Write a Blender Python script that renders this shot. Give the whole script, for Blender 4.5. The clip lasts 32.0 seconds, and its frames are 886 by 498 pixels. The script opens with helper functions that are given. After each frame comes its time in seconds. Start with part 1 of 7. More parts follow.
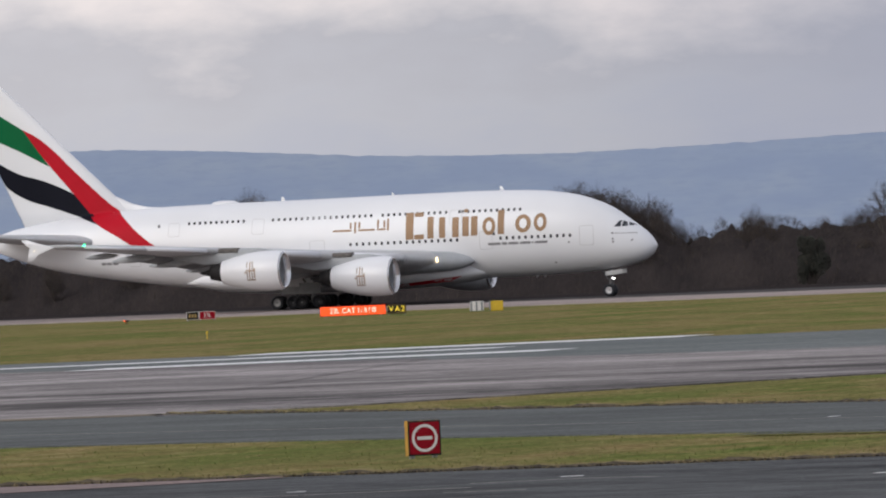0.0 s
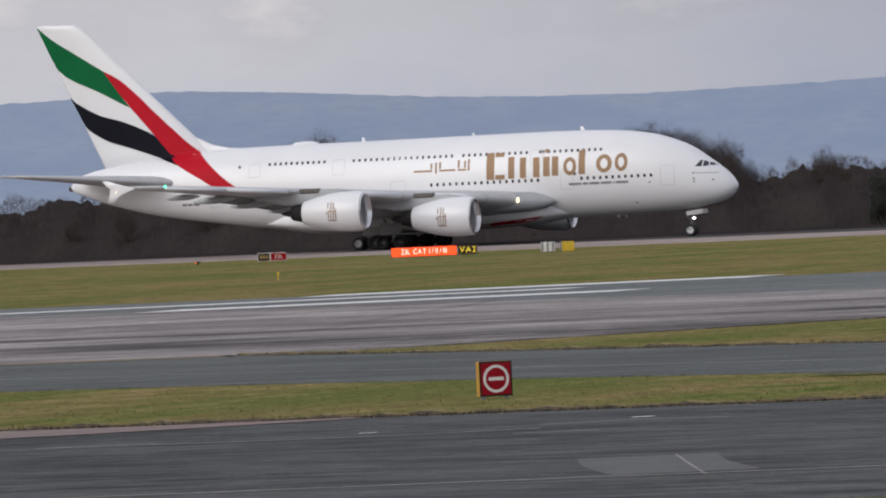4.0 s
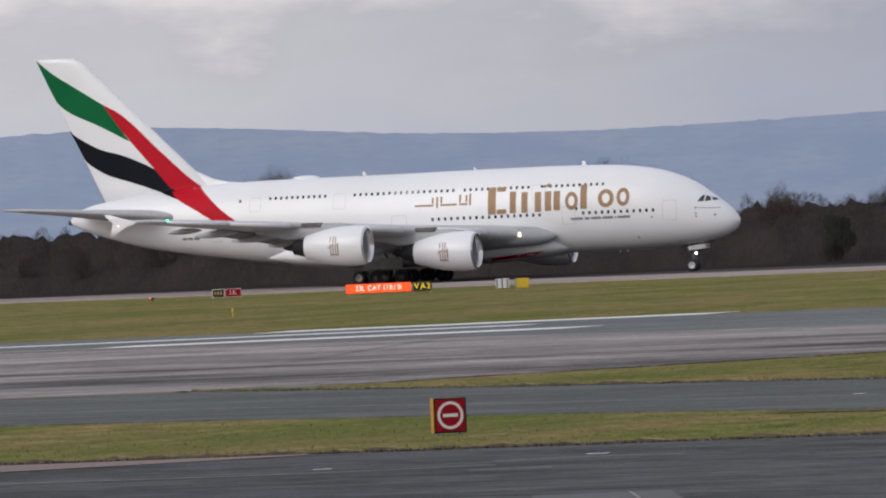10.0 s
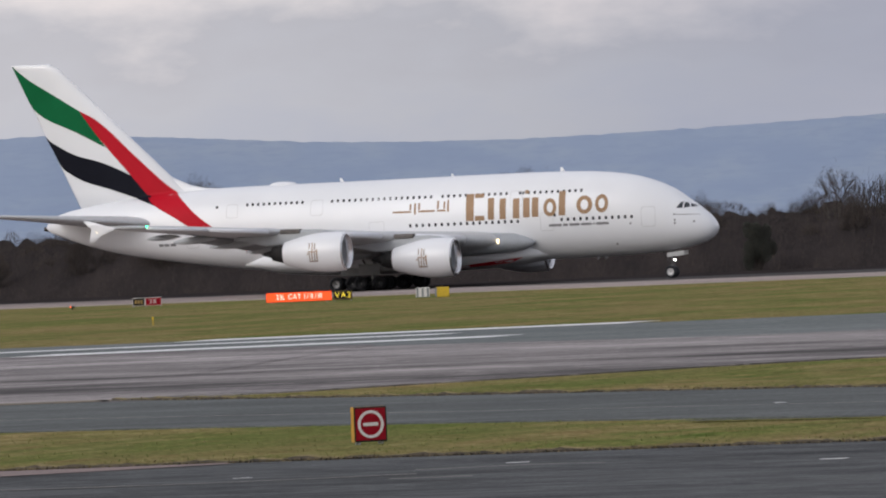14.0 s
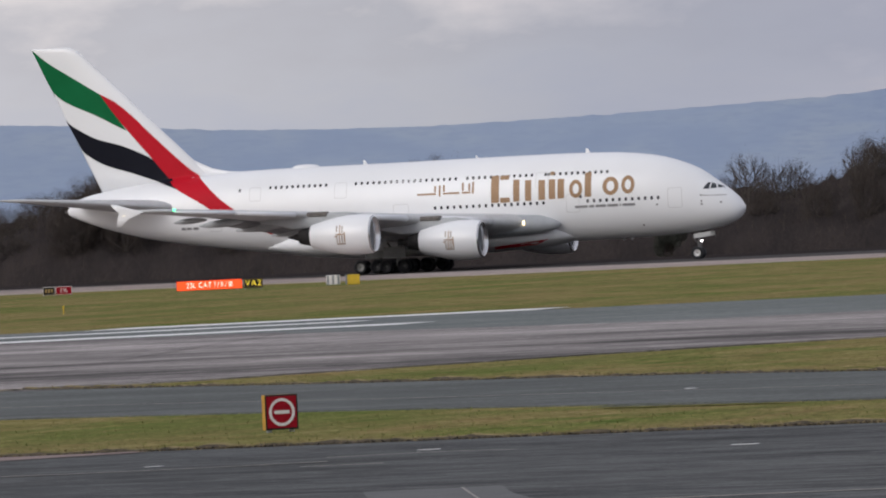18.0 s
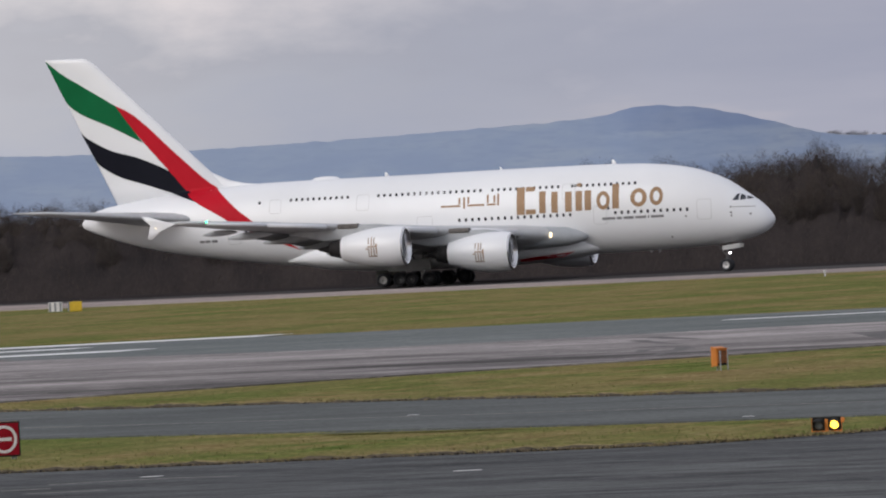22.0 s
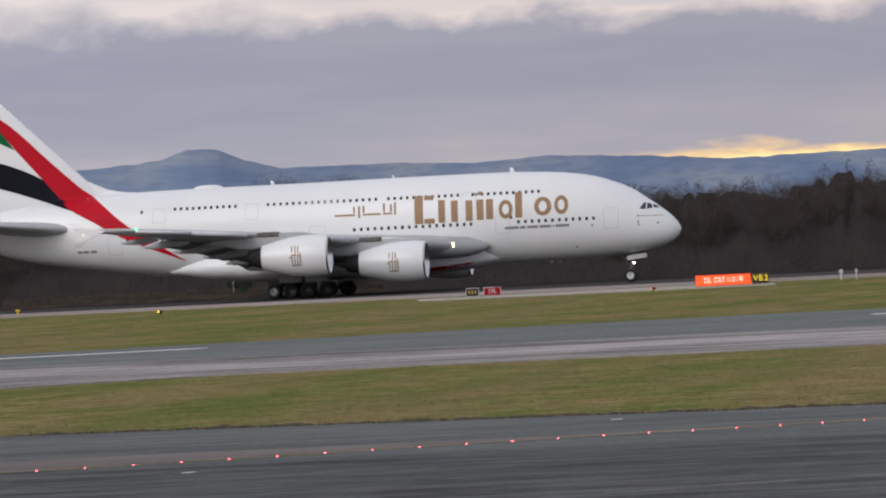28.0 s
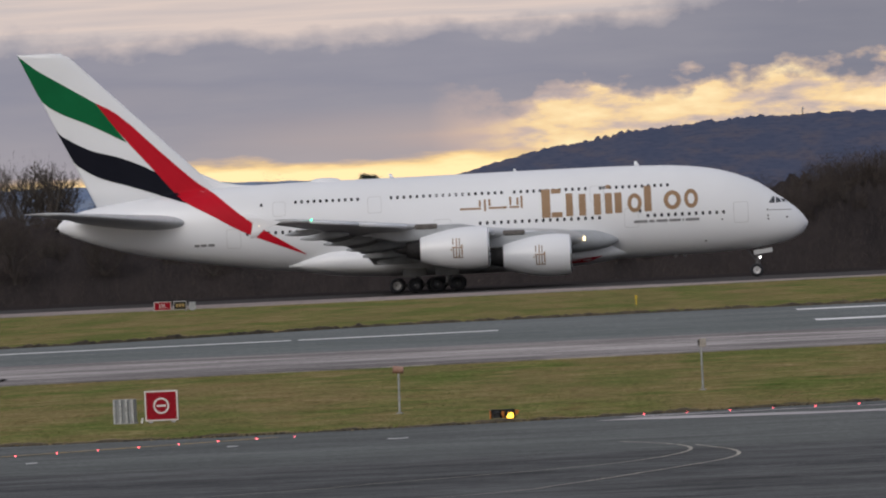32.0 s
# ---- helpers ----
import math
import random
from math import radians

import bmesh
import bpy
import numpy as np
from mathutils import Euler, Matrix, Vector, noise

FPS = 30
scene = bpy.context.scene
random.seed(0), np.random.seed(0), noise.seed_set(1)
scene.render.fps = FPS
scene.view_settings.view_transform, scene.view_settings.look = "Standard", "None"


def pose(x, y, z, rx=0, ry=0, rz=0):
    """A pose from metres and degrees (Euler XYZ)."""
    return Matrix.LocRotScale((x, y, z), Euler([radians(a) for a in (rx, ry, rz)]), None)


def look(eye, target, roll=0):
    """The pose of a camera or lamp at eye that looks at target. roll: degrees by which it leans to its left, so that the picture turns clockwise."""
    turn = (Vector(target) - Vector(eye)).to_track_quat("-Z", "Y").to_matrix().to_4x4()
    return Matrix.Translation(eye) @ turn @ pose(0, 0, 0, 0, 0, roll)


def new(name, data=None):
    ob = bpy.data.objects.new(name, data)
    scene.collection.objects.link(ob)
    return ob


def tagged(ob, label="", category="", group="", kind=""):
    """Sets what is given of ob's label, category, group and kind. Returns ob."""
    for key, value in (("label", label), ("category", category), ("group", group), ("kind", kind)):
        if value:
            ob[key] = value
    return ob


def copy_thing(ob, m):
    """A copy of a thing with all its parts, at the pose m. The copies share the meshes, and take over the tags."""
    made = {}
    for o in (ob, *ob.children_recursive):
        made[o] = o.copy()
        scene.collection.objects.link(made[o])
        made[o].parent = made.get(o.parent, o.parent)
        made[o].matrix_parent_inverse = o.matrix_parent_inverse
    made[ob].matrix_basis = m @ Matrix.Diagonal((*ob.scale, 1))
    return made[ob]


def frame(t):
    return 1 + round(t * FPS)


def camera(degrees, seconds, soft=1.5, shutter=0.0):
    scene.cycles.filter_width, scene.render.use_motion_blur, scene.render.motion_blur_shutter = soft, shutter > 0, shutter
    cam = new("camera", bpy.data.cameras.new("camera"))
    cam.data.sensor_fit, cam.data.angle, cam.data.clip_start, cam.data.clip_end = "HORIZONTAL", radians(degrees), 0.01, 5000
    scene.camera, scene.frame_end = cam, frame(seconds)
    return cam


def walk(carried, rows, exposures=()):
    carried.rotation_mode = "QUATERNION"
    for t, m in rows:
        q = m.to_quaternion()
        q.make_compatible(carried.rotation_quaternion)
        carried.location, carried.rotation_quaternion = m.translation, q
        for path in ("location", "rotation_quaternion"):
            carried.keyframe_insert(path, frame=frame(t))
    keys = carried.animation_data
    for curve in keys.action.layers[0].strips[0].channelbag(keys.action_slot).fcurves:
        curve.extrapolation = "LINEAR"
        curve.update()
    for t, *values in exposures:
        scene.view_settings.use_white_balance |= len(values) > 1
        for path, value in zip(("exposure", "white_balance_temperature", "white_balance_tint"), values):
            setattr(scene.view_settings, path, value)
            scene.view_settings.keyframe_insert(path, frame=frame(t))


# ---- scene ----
cam = camera(5.944, 32.0, soft=2.05, shutter=0.12)
EYE = Vector((0.0, 0.0, 5.0))


def gaze(yaw, pitch, roll):
    """The camera's pose from its turn to the right of +y, its tilt up and its lean, in degrees."""
    y, p = radians(yaw), radians(pitch)
    return look(EYE, EYE + 100 * Vector((math.sin(y) * math.cos(p), math.cos(y) * math.cos(p), math.sin(p))), roll)


PATH = [
    (0.0, -18.824, 0.026, -2.43),
    (0.5, -18.804, -0.069, -2.40),
    (1.0, -18.888, -0.167, -2.46),
    (1.5, -18.966, -0.300, -2.57),
    (2.0, -19.098, -0.389, -2.70),
    (2.5, -19.321, -0.401, -2.67),
    (4.5, -19.297, -0.287, -2.53),
    (5.0, -19.265, -0.200, -2.50),
    (5.5, -19.206, -0.166, -2.45),
    (6.0, -19.150, -0.151, -2.46),
    (6.5, -19.098, -0.140, -2.38),
    (7.0, -19.088, -0.103, -2.46),
    (7.5, -19.181, -0.063, -2.65),
    (8.0, -19.098, -0.085, -2.59),
    (8.5, -19.077, -0.109, -2.50),
    (9.0, -19.078, -0.099, -2.46),
    (9.5, -19.050, -0.113, -2.47),
    (10.0, -19.002, -0.119, -2.45),
    (10.5, -18.922, -0.034, -2.41),
    (11.0, -18.844, 0.059, -2.34),
    (11.5, -18.775, 0.041, -2.28),
    (12.0, -18.760, -0.062, -2.29),
    (12.5, -18.728, -0.077, -2.24),
    (13.0, -18.639, -0.086, -2.34),
    (13.5, -18.528, -0.042, -2.36),
    (14.0, -18.466, -0.082, -2.41),
    (14.5, -18.465, -0.117, -2.45),
    (16.5, -18.191, -0.171, -2.70),
    (17.0, -18.126, -0.179, -2.75),
    (17.5, -18.055, -0.164, -2.57),
    (18.0, -17.868, -0.194, -2.69),
    (18.5, -17.687, -0.161, -2.70),
    (19.0, -17.453, -0.103, -2.62),
    (19.5, -17.275, -0.131, -2.70),
    (20.0, -17.199, -0.158, -2.78),
    (20.5, -17.095, -0.183, -2.87),
    (21.0, -16.893, -0.184, -2.94),
    (21.5, -16.381, -0.126, -2.85),
    (22.0, -15.997, -0.104, -2.78),
    (22.5, -15.649, -0.026, -3.02),
    (23.0, -15.181, 0.047, -2.90),
    (23.5, -14.753, 0.032, -2.90),
    (24.0, -14.189, -0.062, -2.88),
    (24.5, -13.658, -0.131, -2.86),
    (25.0, -13.238, -0.077, -2.93),
    (25.5, -12.502, -0.047, -2.90),
    (26.0, -11.950, -0.078, -2.79),
    (26.5, -10.753, -0.063, -2.83),
    (28.5, -7.506, -0.043, -2.81),
    (29.0, -6.874, 0.031, -2.89),
    (29.5, -6.288, 0.009, -2.82),
    (30.0, -5.445, -0.079, -2.71),
    (30.5, -4.315, 0.079, -2.73),
    (31.0, -3.364, 0.171, -2.62),
    (31.5, -1.976, -0.053, -2.61),
    (32.0, -1.045, -0.074, -2.66),
]
walk(cam, [(t, gaze(a, b, c)) for t, a, b, c in PATH], exposures=[(0, 0.22, 6230, 10), (26, 0.19, 6230, 10), (29.5, 0.12, 6230, 10), (31, 0.07, 6250, 10), (32, -0.09, 6250, 10)])

# ---- light: an overcast winter afternoon, low sun behind the cloud to the south ----
world = bpy.data.worlds.new("overcast_sky")
scene.world = world
world.use_nodes = True
wt = world.node_tree
sky = wt.nodes.new("ShaderNodeTexSky")
sky.sky_type, sky.sun_disc = "NISHITA", False
sky.sun_elevation, sky.sun_rotation = radians(24), radians(-150)
sky.air_density, sky.dust_density, sky.ozone_density = 1.0, 4.0, 1.0
cloud = wt.nodes.new("ShaderNodeMix")
cloud.data_type = "RGBA"
cloud.inputs[0].default_value = 0.72
cloud.inputs[7].default_value = (7.2, 7.0, 7.4, 1)
wt.links.new(sky.outputs[0], cloud.inputs[6])
wt.links.new(cloud.outputs[2], wt.nodes["Background"].inputs[0])
wt.nodes["Background"].inputs[1].default_value = 0.088
sun_data = bpy.data.lights.new("sun", "SUN")
sun_data.energy, sun_data.angle, sun_data.color = 0.9, radians(40), (1.0, 0.96, 0.92)
sun = new("sun", sun_data)
sun.matrix_world = look((-60, -110, 70), (0, 0, 0))


# ---- materials ----
def nodes_of(name):
    m = bpy.data.materials.new(name)
    m.use_nodes = True
    t = m.node_tree
    return m, t, t.nodes["Principled BSDF"]


def noise_at(t, scale, stretch=(1, 1, 1), detail=6.0, rough=0.6, space="Object"):
    """A noise texture of that scale per metre, stretched along the axes; gives its factor's socket."""
    co, mp, no = t.nodes.new("ShaderNodeTexCoord"), t.nodes.new("ShaderNodeMapping"), t.nodes.new("ShaderNodeTexNoise")
    mp.inputs["Scale"].default_value = stretch
    no.inputs["Scale"].default_value, no.inputs["Detail"].default_value, no.inputs["Roughness"].default_value = scale, detail, rough
    t.links.new(co.outputs[space], mp.inputs[0])
    t.links.new(mp.outputs[0], no.inputs["Vector"])
    return no.outputs["Fac"]


def ramp(t, fac, stops):
    r = t.nodes.new("ShaderNodeValToRGB")
    while len(r.color_ramp.elements) < len(stops):
        r.color_ramp.elements.new(0.5)
    for e, (p, c) in zip(r.color_ramp.elements, stops):
        e.position, e.color = p, (*c, 1)
    t.links.new(fac, r.inputs[0])
    return r.outputs[0]


def mixed(t, fac, a, b, mode="MIX"):
    """Mixes two colours, each a socket or a triple, by a socket or a number."""
    m = t.nodes.new("ShaderNodeMix")
    m.data_type, m.blend_type = "RGBA", mode
    for k, v in ((0, fac), (6, a), (7, b)):
        if isinstance(v, (int, float)):
            m.inputs[k].default_value = v
        elif isinstance(v, tuple):
            m.inputs[k].default_value = (*v, 1)
        else:
            t.links.new(v, m.inputs[k])
    return m.outputs[2]


def bumped(t, b, fac, strength, dist):
    n = t.nodes.new("ShaderNodeBump")
    n.inputs["Strength"].default_value, n.inputs["Distance"].default_value = strength, dist
    t.links.new(fac, n.inputs["Height"])
    t.links.new(n.outputs[0], b.inputs["Normal"])


def surface(name, base, other, scale, rough=0.5, metal=0.0, stretch=(1, 1, 1), fine=None, amount=1.0, bump=0.0, dist=0.01, spread=(0.35, 0.65), coat=0.0):
    """A painted or natural surface: two tones by a coarse noise, toned again by a fine one."""
    m, t, b = nodes_of(name)
    col = ramp(t, noise_at(t, scale, stretch), [(spread[0], base), (spread[1], other)])
    if fine:
        g = noise_at(t, fine, stretch, 3.0)
        col = mixed(t, 0.5 * amount, col, ramp(t, g, [(0.3, (0.25, 0.25, 0.25)), (0.7, (0.8, 0.8, 0.8))]), "OVERLAY")
        if bump:
            bumped(t, b, g, bump, dist)
    t.links.new(col, b.inputs["Base Color"])
    b.inputs["Roughness"].default_value, b.inputs["Metallic"].default_value = rough, metal
    b.inputs["Coat Weight"].default_value = coat
    return m


def matte(m, amount=0.25):
    m.node_tree.nodes["Principled BSDF"].inputs["Specular IOR Level"].default_value = amount
    return m


def lamp_glow(name, col, strength):
    m, t, b = nodes_of(name)
    b.inputs["Base Color"].default_value = (*col, 1)
    b.inputs["Emission Color"].default_value = (*col, 1)
    b.inputs["Emission Strength"].default_value = strength
    return m


def grass_material():
    m, t, b = nodes_of("winter_grass")
    green = ramp(t, noise_at(t, 1.0, (1 / 2.0, 1 / 4.0, 1), 6, 0.7), [(0.36, (0.060, 0.098, 0.024)), (0.5, (0.124, 0.155, 0.042)), (0.64, (0.205, 0.200, 0.072))])
    straw = ramp(t, noise_at(t, 1.0, (1 / 1.4, 1 / 3.0, 1), 5, 0.7), [(0.36, (0.160, 0.110, 0.050)), (0.5, (0.270, 0.200, 0.096)), (0.64, (0.385, 0.298, 0.158))])
    broad = ramp(t, noise_at(t, 1.0, (1 / 16, 1 / 22, 1), 4, 0.6), [(0.42, (0, 0, 0)), (0.58, (1, 1, 1))])
    blotch = ramp(t, noise_at(t, 1.0, (1 / 4.0, 1 / 9, 1), 6, 0.68), [(0.46, (0, 0, 0)), (0.60, (1, 1, 1))])
    wide = ramp(t, noise_at(t, 1.0, (1 / 4.5, 1 / 42, 1), 5, 0.6), [(0.40, (0, 0, 0)), (0.60, (1, 1, 1))])
    lush = ramp(t, noise_at(t, 1.0, (1 / 7, 1 / 60, 1), 4, 0.6), [(0.46, (0, 0, 0)), (0.62, (1, 1, 1))])
    soil = ramp(t, noise_at(t, 1.0, (1 / 2.4, 1 / 5, 1), 6, 0.7), [(0.58, (0, 0, 0)), (0.66, (1, 1, 1))])
    col = mixed(t, mixed(t, 0.5, (0, 0, 0), broad), green, straw)
    col = mixed(t, mixed(t, 0.65, (0, 0, 0), blotch), col, straw)
    col = mixed(t, mixed(t, 0.5, (0, 0, 0), wide), col, (0.235, 0.168, 0.088))
    col = mixed(t, mixed(t, 0.55, (0, 0, 0), lush), col, (0.098, 0.138, 0.036))
    col = mixed(t, mixed(t, 0.6, (0, 0, 0), soil), col, (0.150, 0.096, 0.050))
    fine = noise_at(t, 1.0, (1 / 0.22, 1 / 0.9, 1), 5, 0.8)
    col = mixed(t, 0.7, col, ramp(t, fine, [(0.32, (0.15, 0.15, 0.15)), (0.68, (0.85, 0.85, 0.85))]), "OVERLAY")
    grit = noise_at(t, 1.0, (1 / 0.07, 1 / 0.45, 1), 3, 0.8)
    col = mixed(t, 0.55, col, ramp(t, grit, [(0.32, (0.15, 0.15, 0.15)), (0.68, (0.85, 0.85, 0.85))]), "OVERLAY")
    t.links.new(col, b.inputs["Base Color"])
    b.inputs["Roughness"].default_value, b.inputs["Specular IOR Level"].default_value = 0.95, 0.0
    bumped(t, b, fine, 0.3, 0.04)
    return m


def paved_material(name, base, worn, dark, streak=0.5, pale=0.25, size=(1.0, 1.0), lines=0.3, grain=0.65, lanes=None):
    """Asphalt or brushed concrete with streaks of wear and rubber along the way of the traffic; size stretches them along and across."""
    m, t, b = nodes_of(name)
    kx, ky = 1 / size[0], 1 / size[1]
    col = ramp(t, noise_at(t, 1.0, (kx / 60, ky / 22, 1), 4), [(0.36, base), (0.64, worn)])
    broad = ramp(t, noise_at(t, 1.0, (kx / 16, ky / 4.5, 1), 5, 0.6), [(0.44, (0, 0, 0)), (0.62, (1, 1, 1))])
    thin = ramp(t, noise_at(t, 1.0, (kx / 7, ky / 0.8, 1), 5, 0.7), [(0.48, (0, 0, 0)), (0.62, (1, 1, 1))])
    light = ramp(t, noise_at(t, 1.0, (kx / 5.5, ky / 0.65, 1), 5, 0.7), [(0.53, (0, 0, 0)), (0.66, (1, 1, 1))])
    col = mixed(t, mixed(t, streak, (0, 0, 0), broad), col, dark)
    col = mixed(t, mixed(t, pale, (0, 0, 0), light), col, tuple(min(1.0, 1.5 * c) for c in worn))
    col = mixed(t, mixed(t, streak * 0.8, (0, 0, 0), thin), col, dark)
    if lanes:
        # bands worn along the runway by its traffic, wavering a little
        co, sep = t.nodes.new("ShaderNodeTexCoord"), t.nodes.new("ShaderNodeSeparateXYZ")
        t.links.new(co.outputs["Object"], sep.inputs[0])
        waver, place = t.nodes.new("ShaderNodeMath"), t.nodes.new("ShaderNodeMapRange")
        waver.operation = "MULTIPLY_ADD"
        t.links.new(noise_at(t, 1.0, (1 / 26, 1 / 14, 1), 5, 0.6), waver.inputs[0])
        waver.inputs[1].default_value = 34.0
        t.links.new(sep.outputs[1], waver.inputs[2])
        t.links.new(waver.outputs[0], place.inputs[0])
        place.inputs[1].default_value, place.inputs[2].default_value = 17 + lanes[0], 17 + lanes[1]
        col = mixed(t, 0.8, col, ramp(t, place.outputs[0], [(k, (v, v, v)) for k, v in lanes[2]]), "OVERLAY")
    seams = ramp(t, noise_at(t, 1.0, (kx / 22, ky / 3.4, 1), 4, 0.6), [(0.475, (0, 0, 0)), (0.49, (1, 1, 1)), (0.505, (0, 0, 0)), (0.53, (0, 0, 0)), (0.54, (0.8, 0.8, 0.8)), (0.55, (0, 0, 0))])
    col = mixed(t, mixed(t, lines, (0, 0, 0), seams), col, tuple(min(1.0, 1.7 * c) for c in worn))
    g = noise_at(t, 1.0, (kx / 0.22, ky / 0.30, 1), 5, 0.85)
    col = mixed(t, grain, col, ramp(t, g, [(0.3, (0.2, 0.2, 0.2)), (0.7, (0.8, 0.8, 0.8))]), "OVERLAY")
    t.links.new(col, b.inputs["Base Color"])
    b.inputs["Roughness"].default_value, b.inputs["Specular IOR Level"].default_value = 0.9, 0.06
    bumped(t, b, g, 0.3, 0.008)
    return m


GRASS = grass_material()
ASPHALT = paved_material("damp_asphalt", (0.080, 0.084, 0.087), (0.122, 0.126, 0.127), (0.032, 0.033, 0.035), 0.85, 0.65, (0.42, 0.55), 0.45, 0.8)
ASPHALT_OLD = paved_material("old_asphalt", (0.108, 0.116, 0.114), (0.140, 0.149, 0.145), (0.070, 0.076, 0.076), 0.6, 0.4, (0.9, 1.5), 0.3, 0.7)
RUNWAY = paved_material("worn_runway", (0.248, 0.228, 0.224), (0.370, 0.338, 0.328), (0.086, 0.080, 0.080), 0.7, 0.5, (1.5, 3.6), 0.25, 0.6,
                        (240, 430, [(0.0, 0.5), (0.20, 0.40), (0.27, 0.16), (0.31, 0.48), (0.355, 0.46), (0.385, 0.12), (0.415, 0.46), (0.54, 0.46), (0.60, 0.74), (0.70, 0.72), (0.735, 0.24), (0.77, 0.46), (1.0, 0.5)]))
RUNWAY_SIDE = paved_material("grey_runway_side", (0.140, 0.156, 0.154), (0.170, 0.185, 0.182), (0.108, 0.120, 0.119), 0.55, 0.3, (1.6, 4.5))
RUNWAY_DECK = paved_material("dark_far_runway_deck", (0.050, 0.047, 0.046), (0.072, 0.067, 0.065), (0.032, 0.030, 0.030), 0.6, 0.3, (6.0, 12.0))
RUNWAY_FAR = paved_material("pale_far_runway", (0.30, 0.250, 0.230), (0.36, 0.305, 0.280), (0.21, 0.180, 0.170), 0.6, 0.3, (3.0, 12.0))
LINE_WHITE = surface("runway_white_paint", (0.80, 0.80, 0.80), (0.62, 0.62, 0.62), 0.4, 0.7, fine=9.0, stretch=(0.3, 1, 1))
LINE_TAXI = surface("pale_taxi_paint", (0.46, 0.42, 0.35), (0.20, 0.185, 0.165), 1.3, 0.7, fine=7.0)
LINE_WORN = surface("worn_white_paint", (0.60, 0.56, 0.56), (0.17, 0.16, 0.165), 0.5, 0.7, stretch=(0.5, 2.2, 1), fine=6.0)
LINE_PALE = surface("faded_pale_paint", (0.30, 0.28, 0.24), (0.17, 0.165, 0.155), 0.6, 0.7, fine=6.0)
LINE_YELLOW = surface("worn_yellow_paint", (0.42, 0.27, 0.07), (0.20, 0.16, 0.08), 0.5, 0.7, fine=6.0)
WHITE = surface("white_aircraft_paint", (0.80, 0.815, 0.84), (0.76, 0.775, 0.80), 0.15, 0.32, fine=1.2, amount=0.12, coat=0.3)
WING_GREY = surface("light_grey_wing_paint", (0.52, 0.53, 0.54), (0.44, 0.45, 0.46), 0.2, 0.4, fine=1.5, amount=0.2)
# flap grey, taken darker to include the shade under the wing
FLAP_GREY = surface("mid_grey_flap_paint", (0.24, 0.25, 0.26), (0.17, 0.18, 0.19), 0.4, 0.5, fine=2.0, amount=0.3)
FAIR_GREY = surface("blue_grey_fairing_paint", (0.40, 0.42, 0.44), (0.33, 0.35, 0.37), 0.3, 0.4, fine=2.0, amount=0.2)
BARE_METAL = surface("polished_lip_metal", (0.75, 0.75, 0.76), (0.66, 0.66, 0.67), 1.0, 0.25, 1.0)
SOOT = matte(surface("sooty_exhaust_metal", (0.014, 0.014, 0.015), (0.030, 0.028, 0.028), 1.5, 0.7, fine=5.0))
DARK_METAL = surface("heat_stained_metal", (0.045, 0.042, 0.042), (0.085, 0.078, 0.075), 1.2, 0.45, 0.8, fine=4.0)
STRUT_METAL = surface("gear_strut_metal", (0.17, 0.17, 0.175), (0.09, 0.09, 0.095), 2.0, 0.4, 0.5, fine=8.0)
RUBBER = surface("tyre_rubber", (0.008, 0.009, 0.013), (0.017, 0.018, 0.023), 3.0, 0.75, fine=12.0)
HUB_PALE = surface("pale_wheel_hub_paint", (0.34, 0.34, 0.34), (0.22, 0.22, 0.22), 5.0, 0.45, fine=20.0)
HUB_WHITE = surface("white_wheel_hub_paint", (0.62, 0.62, 0.62), (0.46, 0.46, 0.46), 5.0, 0.45, fine=20.0)
POST_PALE = surface("weathered_pale_post_paint", (0.55, 0.55, 0.56), (0.42, 0.42, 0.43), 3.0, 0.6, fine=10.0)
# hub paint of the inner main wheels, darkened to hold the shade below the body
HUB_SHADED = surface("shaded_wheel_hub_paint", (0.036, 0.038, 0.046), (0.020, 0.021, 0.026), 5.0, 0.45, fine=20.0)
GREEN = surface("green_livery_paint", (0.004, 0.130, 0.044), (0.003, 0.112, 0.036), 0.3, 0.5)
RED = surface("red_livery_paint", (0.500, 0.008, 0.022), (0.450, 0.007, 0.019), 0.3, 0.5)
BLACK = surface("black_livery_paint", (0.004, 0.005, 0.011), (0.006, 0.007, 0.014), 0.3, 0.5)
GOLD = surface("gold_livery_paint", (0.340, 0.225, 0.140), (0.300, 0.198, 0.120), 0.8, 0.4, 0.1)
GLASS_DARK = surface("dark_cabin_window", (0.035, 0.038, 0.046), (0.060, 0.064, 0.074), 3.0, 0.12)
SEAM = surface("grey_door_seam", (0.54, 0.55, 0.56), (0.62, 0.63, 0.64), 3.0, 0.5)
EMBLEM_BROWN = surface("brown_emblem_paint", (0.20, 0.15, 0.11), (0.27, 0.20, 0.14), 3.0, 0.5)
PYLON_BROWN = surface("dull_brown_panel", (0.085, 0.078, 0.072), (0.14, 0.128, 0.118), 1.2, 0.6, fine=4.0)
INK = surface("grey_lettering_paint", (0.18, 0.18, 0.19), (0.24, 0.24, 0.25), 3.0, 0.5)
SIGN_RED = surface("sign_red_face", (0.270, 0.006, 0.016), (0.225, 0.005, 0.013), 2.0, 0.45, fine=12.0, amount=0.3)
SIGN_WHITE = surface("sign_white_face", (0.72, 0.70, 0.68), (0.60, 0.58, 0.56), 4.0, 0.5)
SIGN_BLACK = surface("sign_black_face", (0.012, 0.012, 0.012), (0.025, 0.024, 0.022), 3.0, 0.5)
SIGN_YELLOW = surface("sign_yellow_paint", (0.62, 0.42, 0.02), (0.52, 0.35, 0.02), 3.0, 0.5, fine=10.0, amount=0.3)
AMBER_PAINT = surface("amber_housing_paint", (0.60, 0.20, 0.02), (0.46, 0.14, 0.015), 2.5, 0.5, fine=10.0, amount=0.4)
